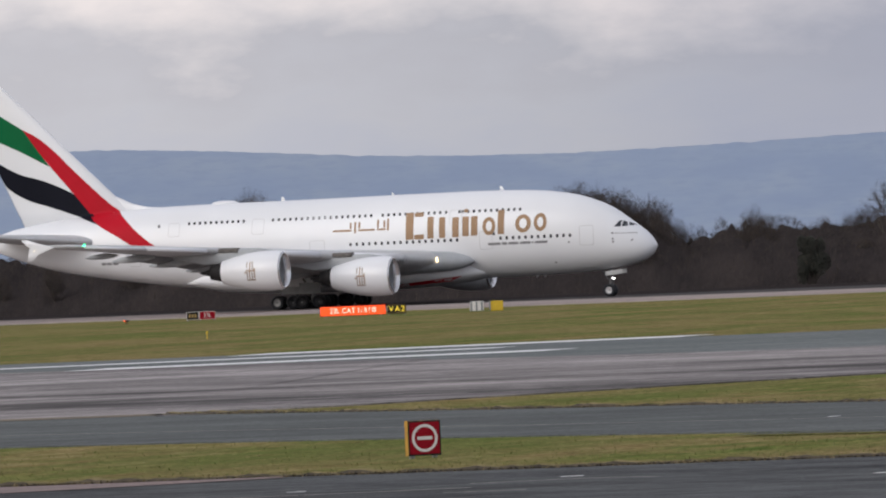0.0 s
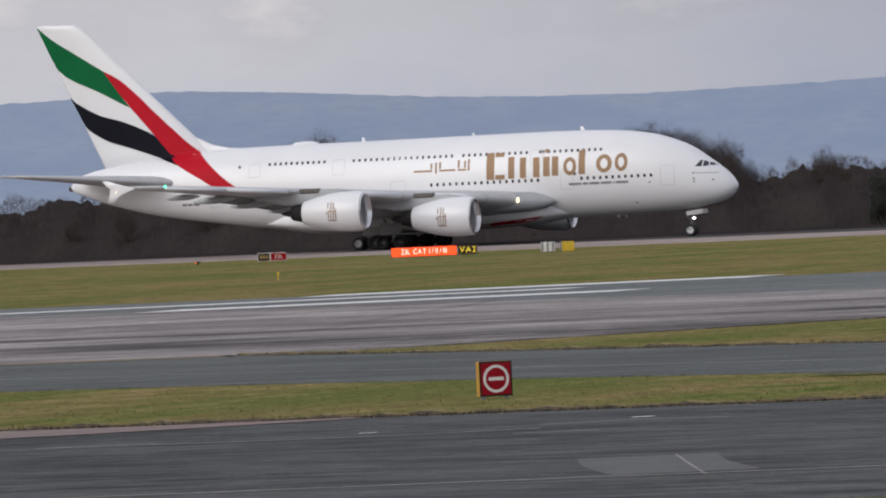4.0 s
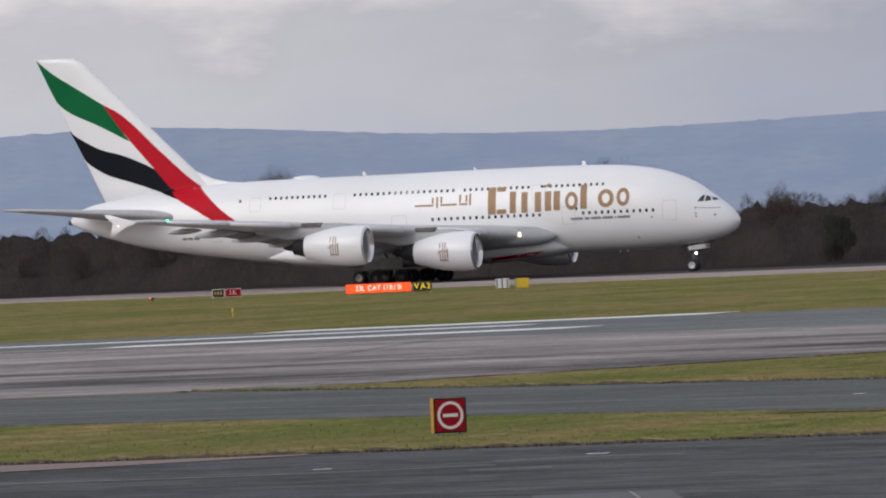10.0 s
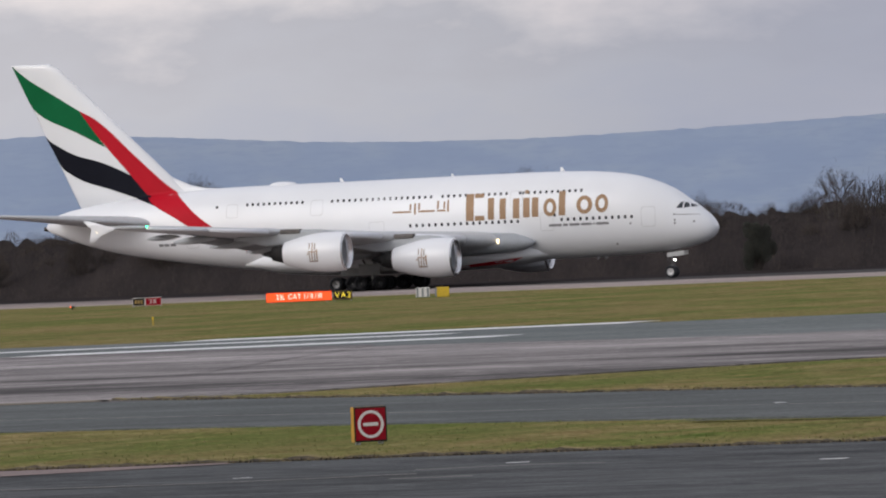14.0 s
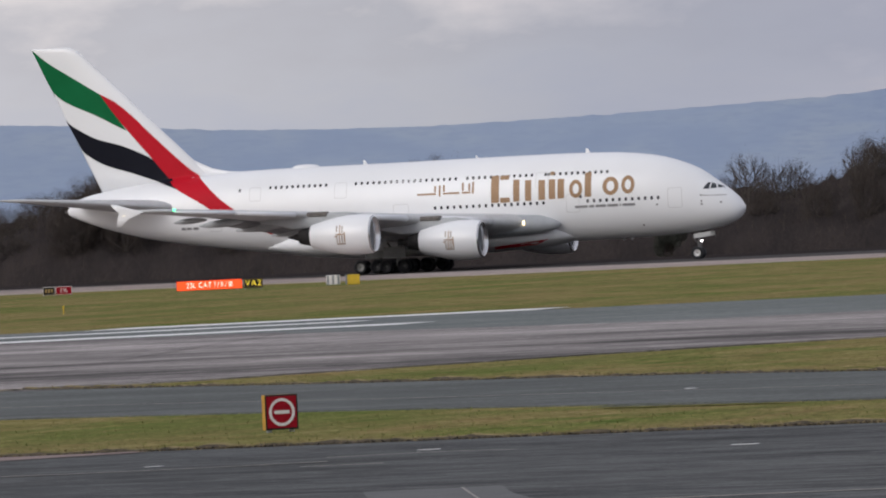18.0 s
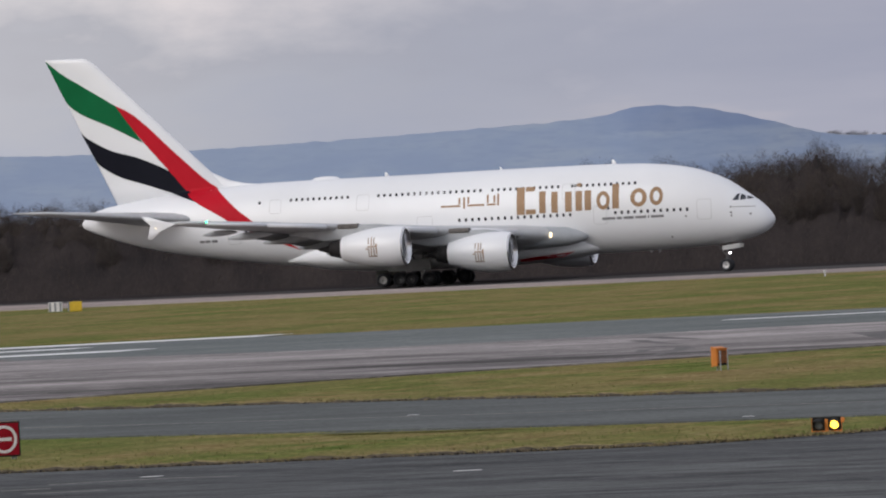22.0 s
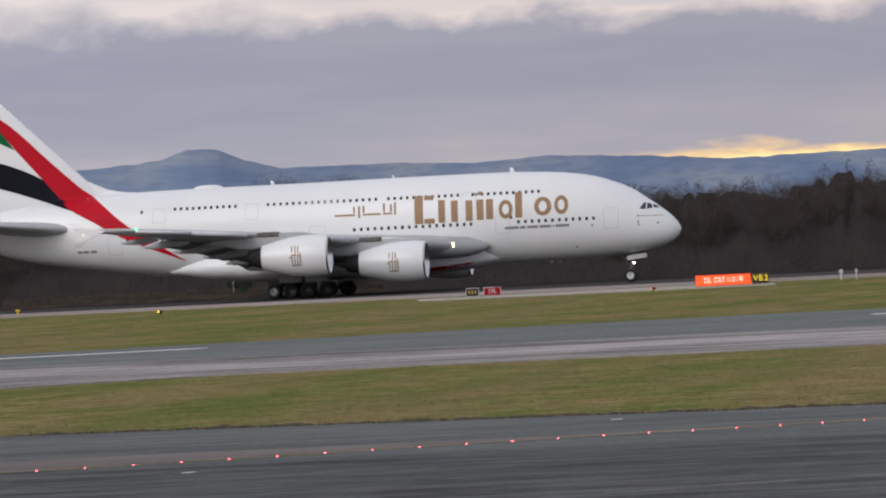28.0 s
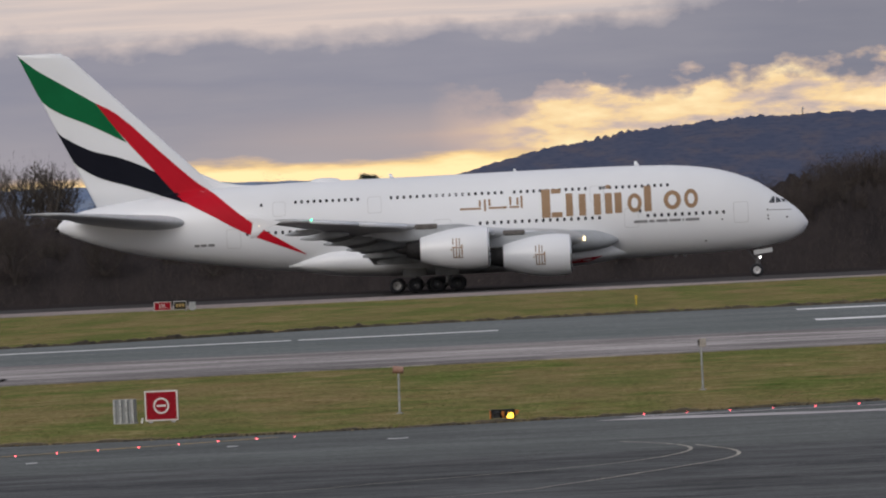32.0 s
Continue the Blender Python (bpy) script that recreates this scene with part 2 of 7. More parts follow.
GALVANISED = surface("galvanised_steel", (0.40, 0.41, 0.42), (0.28, 0.29, 0.30), 6.0, 0.45, 0.6, fine=20.0)
BARK = surface("winter_bark", (0.040, 0.033, 0.028), (0.066, 0.053, 0.043), 0.8, 0.9, fine=4.0)
NEEDLE = surface("dark_evergreen", (0.010, 0.018, 0.012), (0.022, 0.034, 0.018), 0.3, 0.9, fine=2.0)
BRUSH = matte(surface("brown_scrub", (0.032, 0.0280, 0.0282), (0.048, 0.0402, 0.0384), 0.12, 0.95, stretch=(1.6, 1, 0.6), fine=1.6, amount=0.5, spread=(0.35, 0.7)), 0.0)
EARTH = surface("ochre_earth", (0.19, 0.140, 0.085), (0.13, 0.105, 0.07), 0.3, 0.9, fine=3.0)
RED_LAMP = lamp_glow("red_lamp_glow", (1.0, 0.03, 0.045), 4.0)
AMBER_LAMP = lamp_glow("amber_lamp_glow", (1.0, 0.55, 0.05), 4.0)
ORANGE_LAMP = lamp_glow("orange_lamp_glow", (1.0, 0.12, 0.02), 1.6)
STOP_LAMP = lamp_glow("stop_bar_glow", (1.0, 0.09, 0.11), 8.0)
WARM_LAMP = lamp_glow("warm_landing_lamp_glow", (1.0, 0.78, 0.45), 3.0)
WHITE_LAMP = lamp_glow("white_lamp_glow", (1.0, 0.95, 0.92), 8.0)
GREEN_LAMP = lamp_glow("green_lamp_glow", (0.05, 1.0, 0.35), 5.0)
SIGN_LIT = lamp_glow("lit_orange_sign_face", (1.0, 0.10, 0.014), 0.50)
SIGN_TEXT_LIT = lamp_glow("lit_white_sign_text", (1.0, 0.80, 0.68), 0.80)
YELLOW_LIT = lamp_glow("lit_yellow_sign_text", (1.0, 0.76, 0.05), 0.36)

for paint in (GREEN, RED, BLACK, GOLD, SIGN_RED, SIGN_BLACK):
    matte(paint, 0.10)


# ---- shaping ----
def mesh_object(name, verts, faces, material, parent=None, label="", smooth=True, uv=None):
    me = bpy.data.meshes.new(name)
    me.from_pydata([tuple(v) for v in verts], [], faces)
    me.materials.append(material)
    if smooth:
        me.polygons.foreach_set("use_smooth", [True] * len(me.polygons))
    me.update()
    ob = new(name, me)
    ob.parent = parent
    if label:
        tagged(ob, label)
    return ob


def part(name, bm, material, parent, label="", smooth=False, sharp=None):
    """Links a bmesh as one mesh object under a thing or a part."""
    me = bpy.data.meshes.new(name)
    bm.to_mesh(me)
    bm.free()
    me.materials.append(material)
    if smooth:
        me.polygons.foreach_set("use_smooth", [True] * len(me.polygons))
    if sharp:
        me.set_sharp_from_angle(angle=radians(sharp))
    ob = new(name, me)
    ob.parent = parent
    if label:
        tagged(ob, label)
    return ob


def same(name, ob, m, parent, label=""):
    """Another piece on the same mesh."""
    o = new(name, ob.data)
    o.parent = parent
    o.matrix_basis = m
    if label:
        tagged(o, label)
    return o


def thing(name, m, label, category, group="", kind=""):
    e = new(name)
    e.empty_display_size = 0.3
    e.matrix_basis = m
    return tagged(e, label, category, group, kind)


def box(bm, cx, cy, cz, sx, sy, sz, bevel=0.0, turn=None):
    m = Matrix.Translation((cx, cy, cz)) @ (turn.to_4x4() if turn else Matrix()) @ Matrix.Diagonal((sx, sy, sz, 1))
    r = bmesh.ops.create_cube(bm, size=1.0, matrix=m)
    if bevel:
        es = list({e for v in r["verts"] for e in v.link_edges})
        bmesh.ops.bevel(bm, geom=es, offset=bevel, segments=2, affect="EDGES", profile=0.5)
    return bm


def boxed(cx, cy, cz, sx, sy, sz, bevel=0.0):
    return box(bmesh.new(), cx, cy, cz, sx, sy, sz, bevel)


def tube(bm, a, b, r0, r1=None, seg=10, caps=True):
    a, b = Vector(a), Vector(b)
    d = b - a
    m = Matrix.Translation((a + b) / 2) @ d.to_track_quat("Z", "Y").to_matrix().to_4x4()
    bmesh.ops.create_cone(bm, cap_ends=caps, segments=seg, radius1=r0, radius2=r0 if r1 is None else r1, depth=d.length, matrix=m)
    return bm


def loft(rings, close=True, cap=True):
    """Verts and faces through rings of equal count."""
    n = len(rings[0])
    verts = [v for r in rings for v in r]
    faces = []
    for i in range(len(rings) - 1):
        for j in range(n if close else n - 1):
            k = (j + 1) % n
            faces.append((i * n + j, i * n + k, (i + 1) * n + k, (i + 1) * n + j))
    if cap:
        faces.append(tuple(range(n - 1, -1, -1)))
        faces.append(tuple((len(rings) - 1) * n + j for j in range(n)))
    return verts, faces


def curve_through(pts, steps=8):
    """A smooth line through a few points of the plan (Catmull-Rom)."""
    p = [np.array(q, float) for q in pts]
    p = [2 * p[0] - p[1]] + p + [2 * p[-1] - p[-2]]
    out = []
    for i in range(1, len(p) - 2):
        for s in range(steps):
            u = s / steps
            out.append(0.5 * (2 * p[i] + (p[i + 1] - p[i - 1]) * u + (2 * p[i - 1] - 5 * p[i] + 4 * p[i + 1] - p[i + 2]) * u * u + (3 * p[i] - p[i - 1] - 3 * p[i + 1] + p[i + 2]) * u ** 3))
    return out + [p[-2]]


# ---- sky and distance ----
def sky_material():
    """Banks of winter cloud over a yellow gap of clear sky in the south; u and v are degrees of bearing and height."""
    m, t, b = nodes_of("cloud_bank")
    t.nodes.remove(b)
    uv = t.nodes.new("ShaderNodeUVMap")
    uv.uv_map = "bearing"
    sep = t.nodes.new("ShaderNodeSeparateXYZ")
    t.links.new(uv.outputs[0], sep.inputs[0])

    def maths(op, a, c=0.0, d=None, clamp=False):
        n = t.nodes.new("ShaderNodeMath")
        n.operation, n.use_clamp = op, clamp
        for k, v in enumerate((a, c) if d is None else (a, c, d)):
            if isinstance(v, (int, float)):
                n.inputs[k].default_value = v
            else:
                t.links.new(v, n.inputs[k])
        return n.outputs[0]

    def cloud_noise(scale, sx, sy, detail=6.0, shift=0.0):
        mp, no = t.nodes.new("ShaderNodeMapping"), t.nodes.new("ShaderNodeTexNoise")
        mp.inputs["Scale"].default_value, mp.inputs["Location"].default_value = (sx, sy, 1), (shift, shift, 0)
        no.inputs["Scale"].default_value, no.inputs["Detail"].default_value, no.inputs["Roughness"].default_value = scale, detail, 0.55
        t.links.new(uv.outputs[0], mp.inputs[0])
        t.links.new(mp.outputs[0], no.inputs["Vector"])
        return no.outputs["Fac"]

    az, el = sep.outputs[0], sep.outputs[1]
    billow = cloud_noise(1.7, 1.0, 1.6, 5.2)
    wisps = cloud_noise(0.9, 0.5, 3.2, 7.0, 7.0)
    # height of the upper rim of the dark bank, uneven, and how much darker it is towards the south
    south = maths("MULTIPLY_ADD", az, 1 / 12.0, 1.25, True)
    rim = maths("SUBTRACT", maths("MULTIPLY_ADD", billow, 0.52, 1.235), maths("MULTIPLY", south, 0.19))
    rim = maths("MULTIPLY_ADD", maths("MULTIPLY_ADD", az, 0.45, 0.1, True), 0.30, rim)
    sharp = maths("MULTIPLY_ADD", maths("MULTIPLY_ADD", az, 1 / 6.0, 2.35, True), 5.0, 0.9)
    over = maths("MULTIPLY", maths("SUBTRACT", el, rim), sharp, clamp=True)
    low = ramp(t, maths("MULTIPLY_ADD", cloud_noise(1.0, 0.75, 1.7, 6.0, 7.0), 0.80, maths("MULTIPLY_ADD", el, 0.36, -0.12)), [(0.25, (0.365, 0.372, 0.432)), (0.45, (0.405, 0.403, 0.442)), (0.62, (0.430, 0.420, 0.442)), (0.75, (0.415, 0.402, 0.422)), (0.86, (0.52, 0.488, 0.490)), (1.0, (0.68, 0.61, 0.585))])
    east = maths("MULTIPLY_ADD", az, 1 / 5.0, 4.2, True)
    low = mixed(t, 1.0, low, mixed(t, east, (1.14, 1.13, 1.11), (0.86, 0.88, 0.91)), "MULTIPLY")
    low_south = ramp(t, maths("MULTIPLY_ADD", wisps, 0.55, maths("MULTIPLY", el, 0.42)), [(0.30, (0.54, 0.44, 0.41)), (0.50, (0.40, 0.360, 0.375)), (0.75, (0.305, 0.292, 0.340)), (1.0, (0.39, 0.362, 0.390))])
    high = ramp(t, cloud_noise(0.8, 0.4, 2.5, 6.0, 3.0), [(0.3, (0.55, 0.53, 0.54)), (0.5, (0.74, 0.675, 0.655)), (0.7, (0.59, 0.56, 0.56))])
    high_south = ramp(t, cloud_noise(1.0, 0.22, 4.5, 6.0, 3.0), [(0.32, (0.54, 0.49, 0.49)), (0.5, (0.78, 0.63, 0.55)), (0.7, (0.60, 0.52, 0.50))])
    middle = maths("MULTIPLY_ADD", az, 1 / 5.0, 3.6, True)
    low_mid = ramp(t, maths("MULTIPLY_ADD", wisps, 0.5, maths("MULTIPLY", el, 0.42)), [(0.36, (0.50, 0.445, 0.455)), (0.52, (0.355, 0.355, 0.42)), (0.75, (0.312, 0.318, 0.388)), (1.0, (0.35, 0.348, 0.405))])
    low = mixed(t, middle, low, low_mid)
    body = mixed(t, south, low, low_south)
    body = mixed(t, maths("MULTIPLY_ADD", az, 0.4, 0.3, True), body, mixed(t, 1.0, body, (0.78, 0.80, 0.82), "MULTIPLY"))
    peach = maths("MULTIPLY", maths("SUBTRACT", 1.0, maths("MULTIPLY", maths("ABSOLUTE", maths("SUBTRACT", el, 0.70)), 4.5), clamp=True), maths("MULTIPLY_ADD", az, 0.35, 1.0, True))
    body = mixed(t, maths("MULTIPLY", peach, maths("MULTIPLY_ADD", wisps, 2.2, -0.5, True)), body, (0.72, 0.50, 0.39))
    upper = mixed(t, south, high, high_south)
    upper = mixed(t, maths("MULTIPLY", maths("MULTIPLY_ADD", el, 1.6, -2.35, True), maths("MULTIPLY", maths("MULTIPLY_ADD", az, 0.2, 2.2, True), maths("MULTIPLY_ADD", az, -0.3, -0.9, True))), upper, (0.44, 0.42, 0.44))
    col = mixed(t, over, body, upper)
    # the clear gap: along the skyline from the south-east on, and torn gaps higher up in the south
    start = maths("MULTIPLY_ADD", az, 0.55, 4.3, True)
    gap = maths("MULTIPLY_ADD", cloud_noise(1.5, 0.55, 2.6, 7.0, 11.0), 0.40, 0.350)
    gap = maths("MULTIPLY_ADD", maths("MULTIPLY_ADD", az, 0.2, 0.8, True), 0.07, gap)
    glow = maths("MULTIPLY", maths("MULTIPLY", maths("SUBTRACT", gap, el), 9.0, clamp=True), start)
    edge = maths("MULTIPLY_ADD", cloud_noise(2.2, 0.9, 1.7, 8.0, 23.0), 0.70, maths("MULTIPLY_ADD", az, 0.020, 0.540))
    rag = maths("MULTIPLY_ADD", cloud_noise(5.5, 0.7, 1.3, 5.0, 31.0), 0.24, edge)
    torn = maths("MULTIPLY", maths("MULTIPLY", maths("SUBTRACT", rag, el), 8.0, clamp=True), maths("MULTIPLY_ADD", az, 1.4, 1.55, True))
    patch = cloud_noise(2.6, 0.6, 2.0, 8.0, 41.0)
    patch = maths("MULTIPLY_ADD", maths("MULTIPLY_ADD", az, 0.5, 0.6, True), 0.06, patch)
    bright = ramp(t, patch, [(0.38, (0.42, 0.37, 0.39)), (0.48, (0.68, 0.52, 0.43)), (0.57, (1.02, 0.72, 0.38)), (0.70, (1.15, 0.90, 0.50))])
    col = mixed(t, torn, col, mixed(t, torn, (0.80, 0.55, 0.42), bright))
    col = mixed(t, maths("MULTIPLY", glow, 1.6, clamp=True), col, ramp(t, glow, [(0.0, (0.80, 0.52, 0.34)), (0.4, (1.0, 0.66, 0.28)), (1.0, (1.25, 0.95, 0.48))]))
    em = t.nodes.new("ShaderNodeEmission")
    t.links.new(col, em.inputs[0])
    em.inputs[1].default_value = 1.0
    t.links.new(em.outputs[0], t.nodes["Material Output"].inputs[0])
    return m


def bearing(az, r, z=0.0):
    a = radians(az)
    return (r * math.sin(a), r * math.cos(a), z)


def sky_backdrop():
    r, azs, els = 4750.0, np.linspace(-50, 34, 85), np.linspace(-0.3, 9.0, 20)
    verts, faces = loft([[bearing(a, r, 5 + r * math.tan(radians(e))) for e in els] for a in azs], False, False)
    ob = mesh_object("backdrop", verts, faces, sky_material())
    layer = ob.data.uv_layers.new(name="bearing")
    n = len(els)
    for loop in ob.data.loops:
        i, j = divmod(loop.vertex_index, n)
        layer.data[loop.index].uv = (azs[i], els[j])
    ob.visible_shadow = False
    return tagged(ob, "grey winter cloud bank with a yellow gap low in the south", "sky", kind="structure")


def hill_material(name, tones, wood, share, patch=1.0, depth=0.75, pale=None, cap=False):
    """Fields, hedges and woods on a far slope, distance haze painted in; u and v are degrees of bearing and height."""
    m, t, b = nodes_of(name)
    uv = t.nodes.new("ShaderNodeUVMap")
    uv.uv_map = "bearing"

    def spots(scale, sy, detail, rough):
        mp, no = t.nodes.new("ShaderNodeMapping"), t.nodes.new("ShaderNodeTexNoise")
        mp.inputs["Scale"].default_value = (1, sy, 1)
        no.inputs["Scale"].default_value, no.inputs["Detail"].default_value, no.inputs["Roughness"].default_value = scale, detail, rough
        t.links.new(uv.outputs[0], mp.inputs[0])
        t.links.new(mp.outputs[0], no.inputs["Vector"])
        return no.outputs["Fac"]

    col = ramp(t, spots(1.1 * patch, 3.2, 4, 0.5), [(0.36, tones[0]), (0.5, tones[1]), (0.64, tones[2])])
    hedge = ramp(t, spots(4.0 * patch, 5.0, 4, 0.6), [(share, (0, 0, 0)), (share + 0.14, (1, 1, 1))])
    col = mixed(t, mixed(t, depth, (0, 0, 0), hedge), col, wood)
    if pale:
        # thicker haze painted into the colour towards the east
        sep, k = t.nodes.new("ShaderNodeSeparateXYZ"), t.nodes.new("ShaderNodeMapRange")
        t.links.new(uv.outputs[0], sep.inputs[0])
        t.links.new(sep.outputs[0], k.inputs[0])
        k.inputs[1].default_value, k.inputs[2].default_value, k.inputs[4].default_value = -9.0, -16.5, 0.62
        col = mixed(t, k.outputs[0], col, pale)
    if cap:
        # a plantation of dark conifers over the rounded summit, its blue painted-in haze
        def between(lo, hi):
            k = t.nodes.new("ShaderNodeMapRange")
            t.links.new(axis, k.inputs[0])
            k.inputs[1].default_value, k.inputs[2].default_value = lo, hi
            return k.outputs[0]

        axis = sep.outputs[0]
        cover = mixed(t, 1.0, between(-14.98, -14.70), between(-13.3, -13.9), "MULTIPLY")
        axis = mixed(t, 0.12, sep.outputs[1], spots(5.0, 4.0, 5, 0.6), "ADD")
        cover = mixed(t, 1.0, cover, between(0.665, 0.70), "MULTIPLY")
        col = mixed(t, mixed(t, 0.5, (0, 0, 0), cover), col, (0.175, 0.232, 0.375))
    t.links.new(col, b.inputs["Base Color"])
    b.inputs["Roughness"].default_value, b.inputs["Specular IOR Level"].default_value = 1.0, 0.0
    return m


def lay_bearings(ob, azs, n):
    """Gives each corner its bearing and height as seen from the mound."""
    layer = ob.data.uv_layers.new(name="bearing")
    for loop in ob.data.loops:
        v = ob.data.vertices[loop.vertex_index].co
        layer.data[loop.index].uv = (azs[loop.vertex_index // n], math.degrees(math.atan2(v.z - 5, math.hypot(v.x, v.y))))


SKYLINE = [(-60, 0.55), (-40, 0.68), (-30, 0.70), (-24, 0.72), (-22.1, 0.752), (-21.1, 0.788), (-20.3, 0.745), (-19.3, 0.672), (-18.7, 0.648), (-17.9, 0.634), (-16.8, 0.655), (-15.8, 0.688), (-15.2, 0.712), (-14.99, 0.725), (-14.83, 0.745),
           (-14.75, 0.772), (-14.67, 0.787), (-14.51, 0.791), (-14.27, 0.770), (-14.06, 0.731), (-13.70, 0.634), (-13.47, 0.562), (-13.27, 0.534), (-12.5, 0.49), (-12.2, 0.535), (-11.9, 0.572), (-11.4, 0.552), (-10.4, 0.577), (-10.0, 0.612), (-9.82, 0.676),
           (-9.62, 0.670), (-9.45, 0.592), (-9.2, 0.525), (-8.4, 0.520), (-7.9, 0.495), (-7.4, 0.522), (-6.7, 0.487), (-6.2, 0.445), (-5.0, 0.462), (-3.5, 0.450), (-2.5, 0.440), (-1.8, 0.425), (-1.2, 0.385), (0, 0.36), (10, 0.35), (40, 0.5)]


def hill_height(az):
    return float(np.interp(az, [a for a, _ in SKYLINE], [e for _, e in SKYLINE]))


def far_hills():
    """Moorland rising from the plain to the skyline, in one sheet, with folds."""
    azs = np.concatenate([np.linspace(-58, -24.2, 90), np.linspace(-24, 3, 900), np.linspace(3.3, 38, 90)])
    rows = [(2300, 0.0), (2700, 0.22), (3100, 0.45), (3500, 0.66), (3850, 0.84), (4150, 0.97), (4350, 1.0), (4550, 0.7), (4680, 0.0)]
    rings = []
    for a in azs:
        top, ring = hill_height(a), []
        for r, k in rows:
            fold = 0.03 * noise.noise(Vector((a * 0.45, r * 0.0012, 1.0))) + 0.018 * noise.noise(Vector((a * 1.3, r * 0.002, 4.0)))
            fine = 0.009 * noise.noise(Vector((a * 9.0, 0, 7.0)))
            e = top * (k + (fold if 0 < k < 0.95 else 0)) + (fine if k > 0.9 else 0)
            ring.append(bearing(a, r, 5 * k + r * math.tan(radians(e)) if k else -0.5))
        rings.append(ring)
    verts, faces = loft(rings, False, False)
    # the blue of these tones is distance haze, put straight into the colour
    ob = mesh_object("backdrop_hills", verts, faces, hill_material("haze_tinted_moorland", ((0.160, 0.215, 0.335), (0.205, 0.258, 0.360), (0.262, 0.304, 0.368)), (0.150, 0.200, 0.312), 0.48, patch=1.5, depth=0.6, pale=(0.350, 0.418, 0.530), cap=True))
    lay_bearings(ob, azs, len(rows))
    return tagged(ob, "moorland hills painted hazy blue, with fields and hedges", "hills", kind="structure")


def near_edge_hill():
    """The dark wooded ridge in the south, haze painted into its blue-grey, its crest rough with trees."""
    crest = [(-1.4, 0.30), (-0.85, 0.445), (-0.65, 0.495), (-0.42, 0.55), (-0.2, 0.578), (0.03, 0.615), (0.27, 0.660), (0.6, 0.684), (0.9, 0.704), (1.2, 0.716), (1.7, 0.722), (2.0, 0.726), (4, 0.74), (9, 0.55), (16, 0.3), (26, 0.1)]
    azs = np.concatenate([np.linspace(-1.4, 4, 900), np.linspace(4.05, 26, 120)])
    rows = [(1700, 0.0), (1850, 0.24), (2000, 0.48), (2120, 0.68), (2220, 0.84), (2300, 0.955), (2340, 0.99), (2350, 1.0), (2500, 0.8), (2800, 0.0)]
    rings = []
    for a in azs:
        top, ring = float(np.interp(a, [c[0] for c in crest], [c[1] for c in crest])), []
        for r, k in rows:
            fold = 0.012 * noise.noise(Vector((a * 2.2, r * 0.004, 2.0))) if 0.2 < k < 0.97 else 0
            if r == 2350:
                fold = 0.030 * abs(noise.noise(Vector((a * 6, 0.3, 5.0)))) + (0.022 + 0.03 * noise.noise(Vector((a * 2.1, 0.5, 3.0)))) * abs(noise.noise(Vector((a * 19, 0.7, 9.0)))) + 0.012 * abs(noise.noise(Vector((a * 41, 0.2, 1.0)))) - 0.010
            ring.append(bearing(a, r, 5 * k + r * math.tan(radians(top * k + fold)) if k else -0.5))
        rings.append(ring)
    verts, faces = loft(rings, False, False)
    # wood tones shifted to blue-grey to carry the haze
    ob = mesh_object("backdrop_ridge", verts, faces, hill_material("haze_tinted_dark_ridge", ((0.080, 0.094, 0.146), (0.092, 0.102, 0.150), (0.118, 0.112, 0.140)), (0.068, 0.080, 0.132), 0.48, 3.5))
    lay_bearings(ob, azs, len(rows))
    return tagged(ob, "dark wooded ridge painted hazy blue-grey, with a tree-rough crest", "hills", kind="structure")


sky_backdrop()
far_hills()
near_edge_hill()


# ---- ground and pavements ----
def ground_sheet():
    rs = [0, 60, 120, 240, 420, 640, 860, 1200, 1800, 2600, 3600, 4790]
    seg = 96
    verts = [(0, 0, 0)] + [(r * math.sin(2 * math.pi * j / seg), r * math.cos(2 * math.pi * j / seg), 0) for r in rs[1:] for j in range(seg)]
    faces = [(0, 1 + (j + 1) % seg, 1 + j) for j in range(seg)]
    for i in range(len(rs) - 2):
        for j in range(seg):
            k = (j + 1) % seg
            faces.append((1 + i * seg + j, 1 + i * seg + k, 1 + (i + 1) * seg + k, 1 + (i + 1) * seg + j))
    return tagged(mesh_object("ground", verts, faces, GRASS), "patchy winter grass, green and straw-brown", "grass", kind="structure")


def slab(name, near, far, z, material, label, category, steps=10, rough=0.0):
    """A paved sheet between two smooth lines of the plan, with a thin edge."""
    a, b = curve_through(near, steps), curve_through(far, steps)
    n = max(len(a), len(b))
    def resampled(c):
        c = np.array(c)
        s = np.linspace(0, len(c) - 1, n)
        return np.stack([np.interp(s, np.arange(len(c)), c[:, k]) for k in (0, 1)], 1)
    a, b = resampled(a), resampled(b)
    rings = [[(p[0], p[1], -0.02), (p[0], p[1], z), (q[0], q[1], z), (q[0], q[1], -0.02)] for p, q in zip(a, b)]
    verts, faces = loft(rings, False, False)
    return tagged(mesh_object(name, verts, faces, material, smooth=False), label, category, kind="structure")


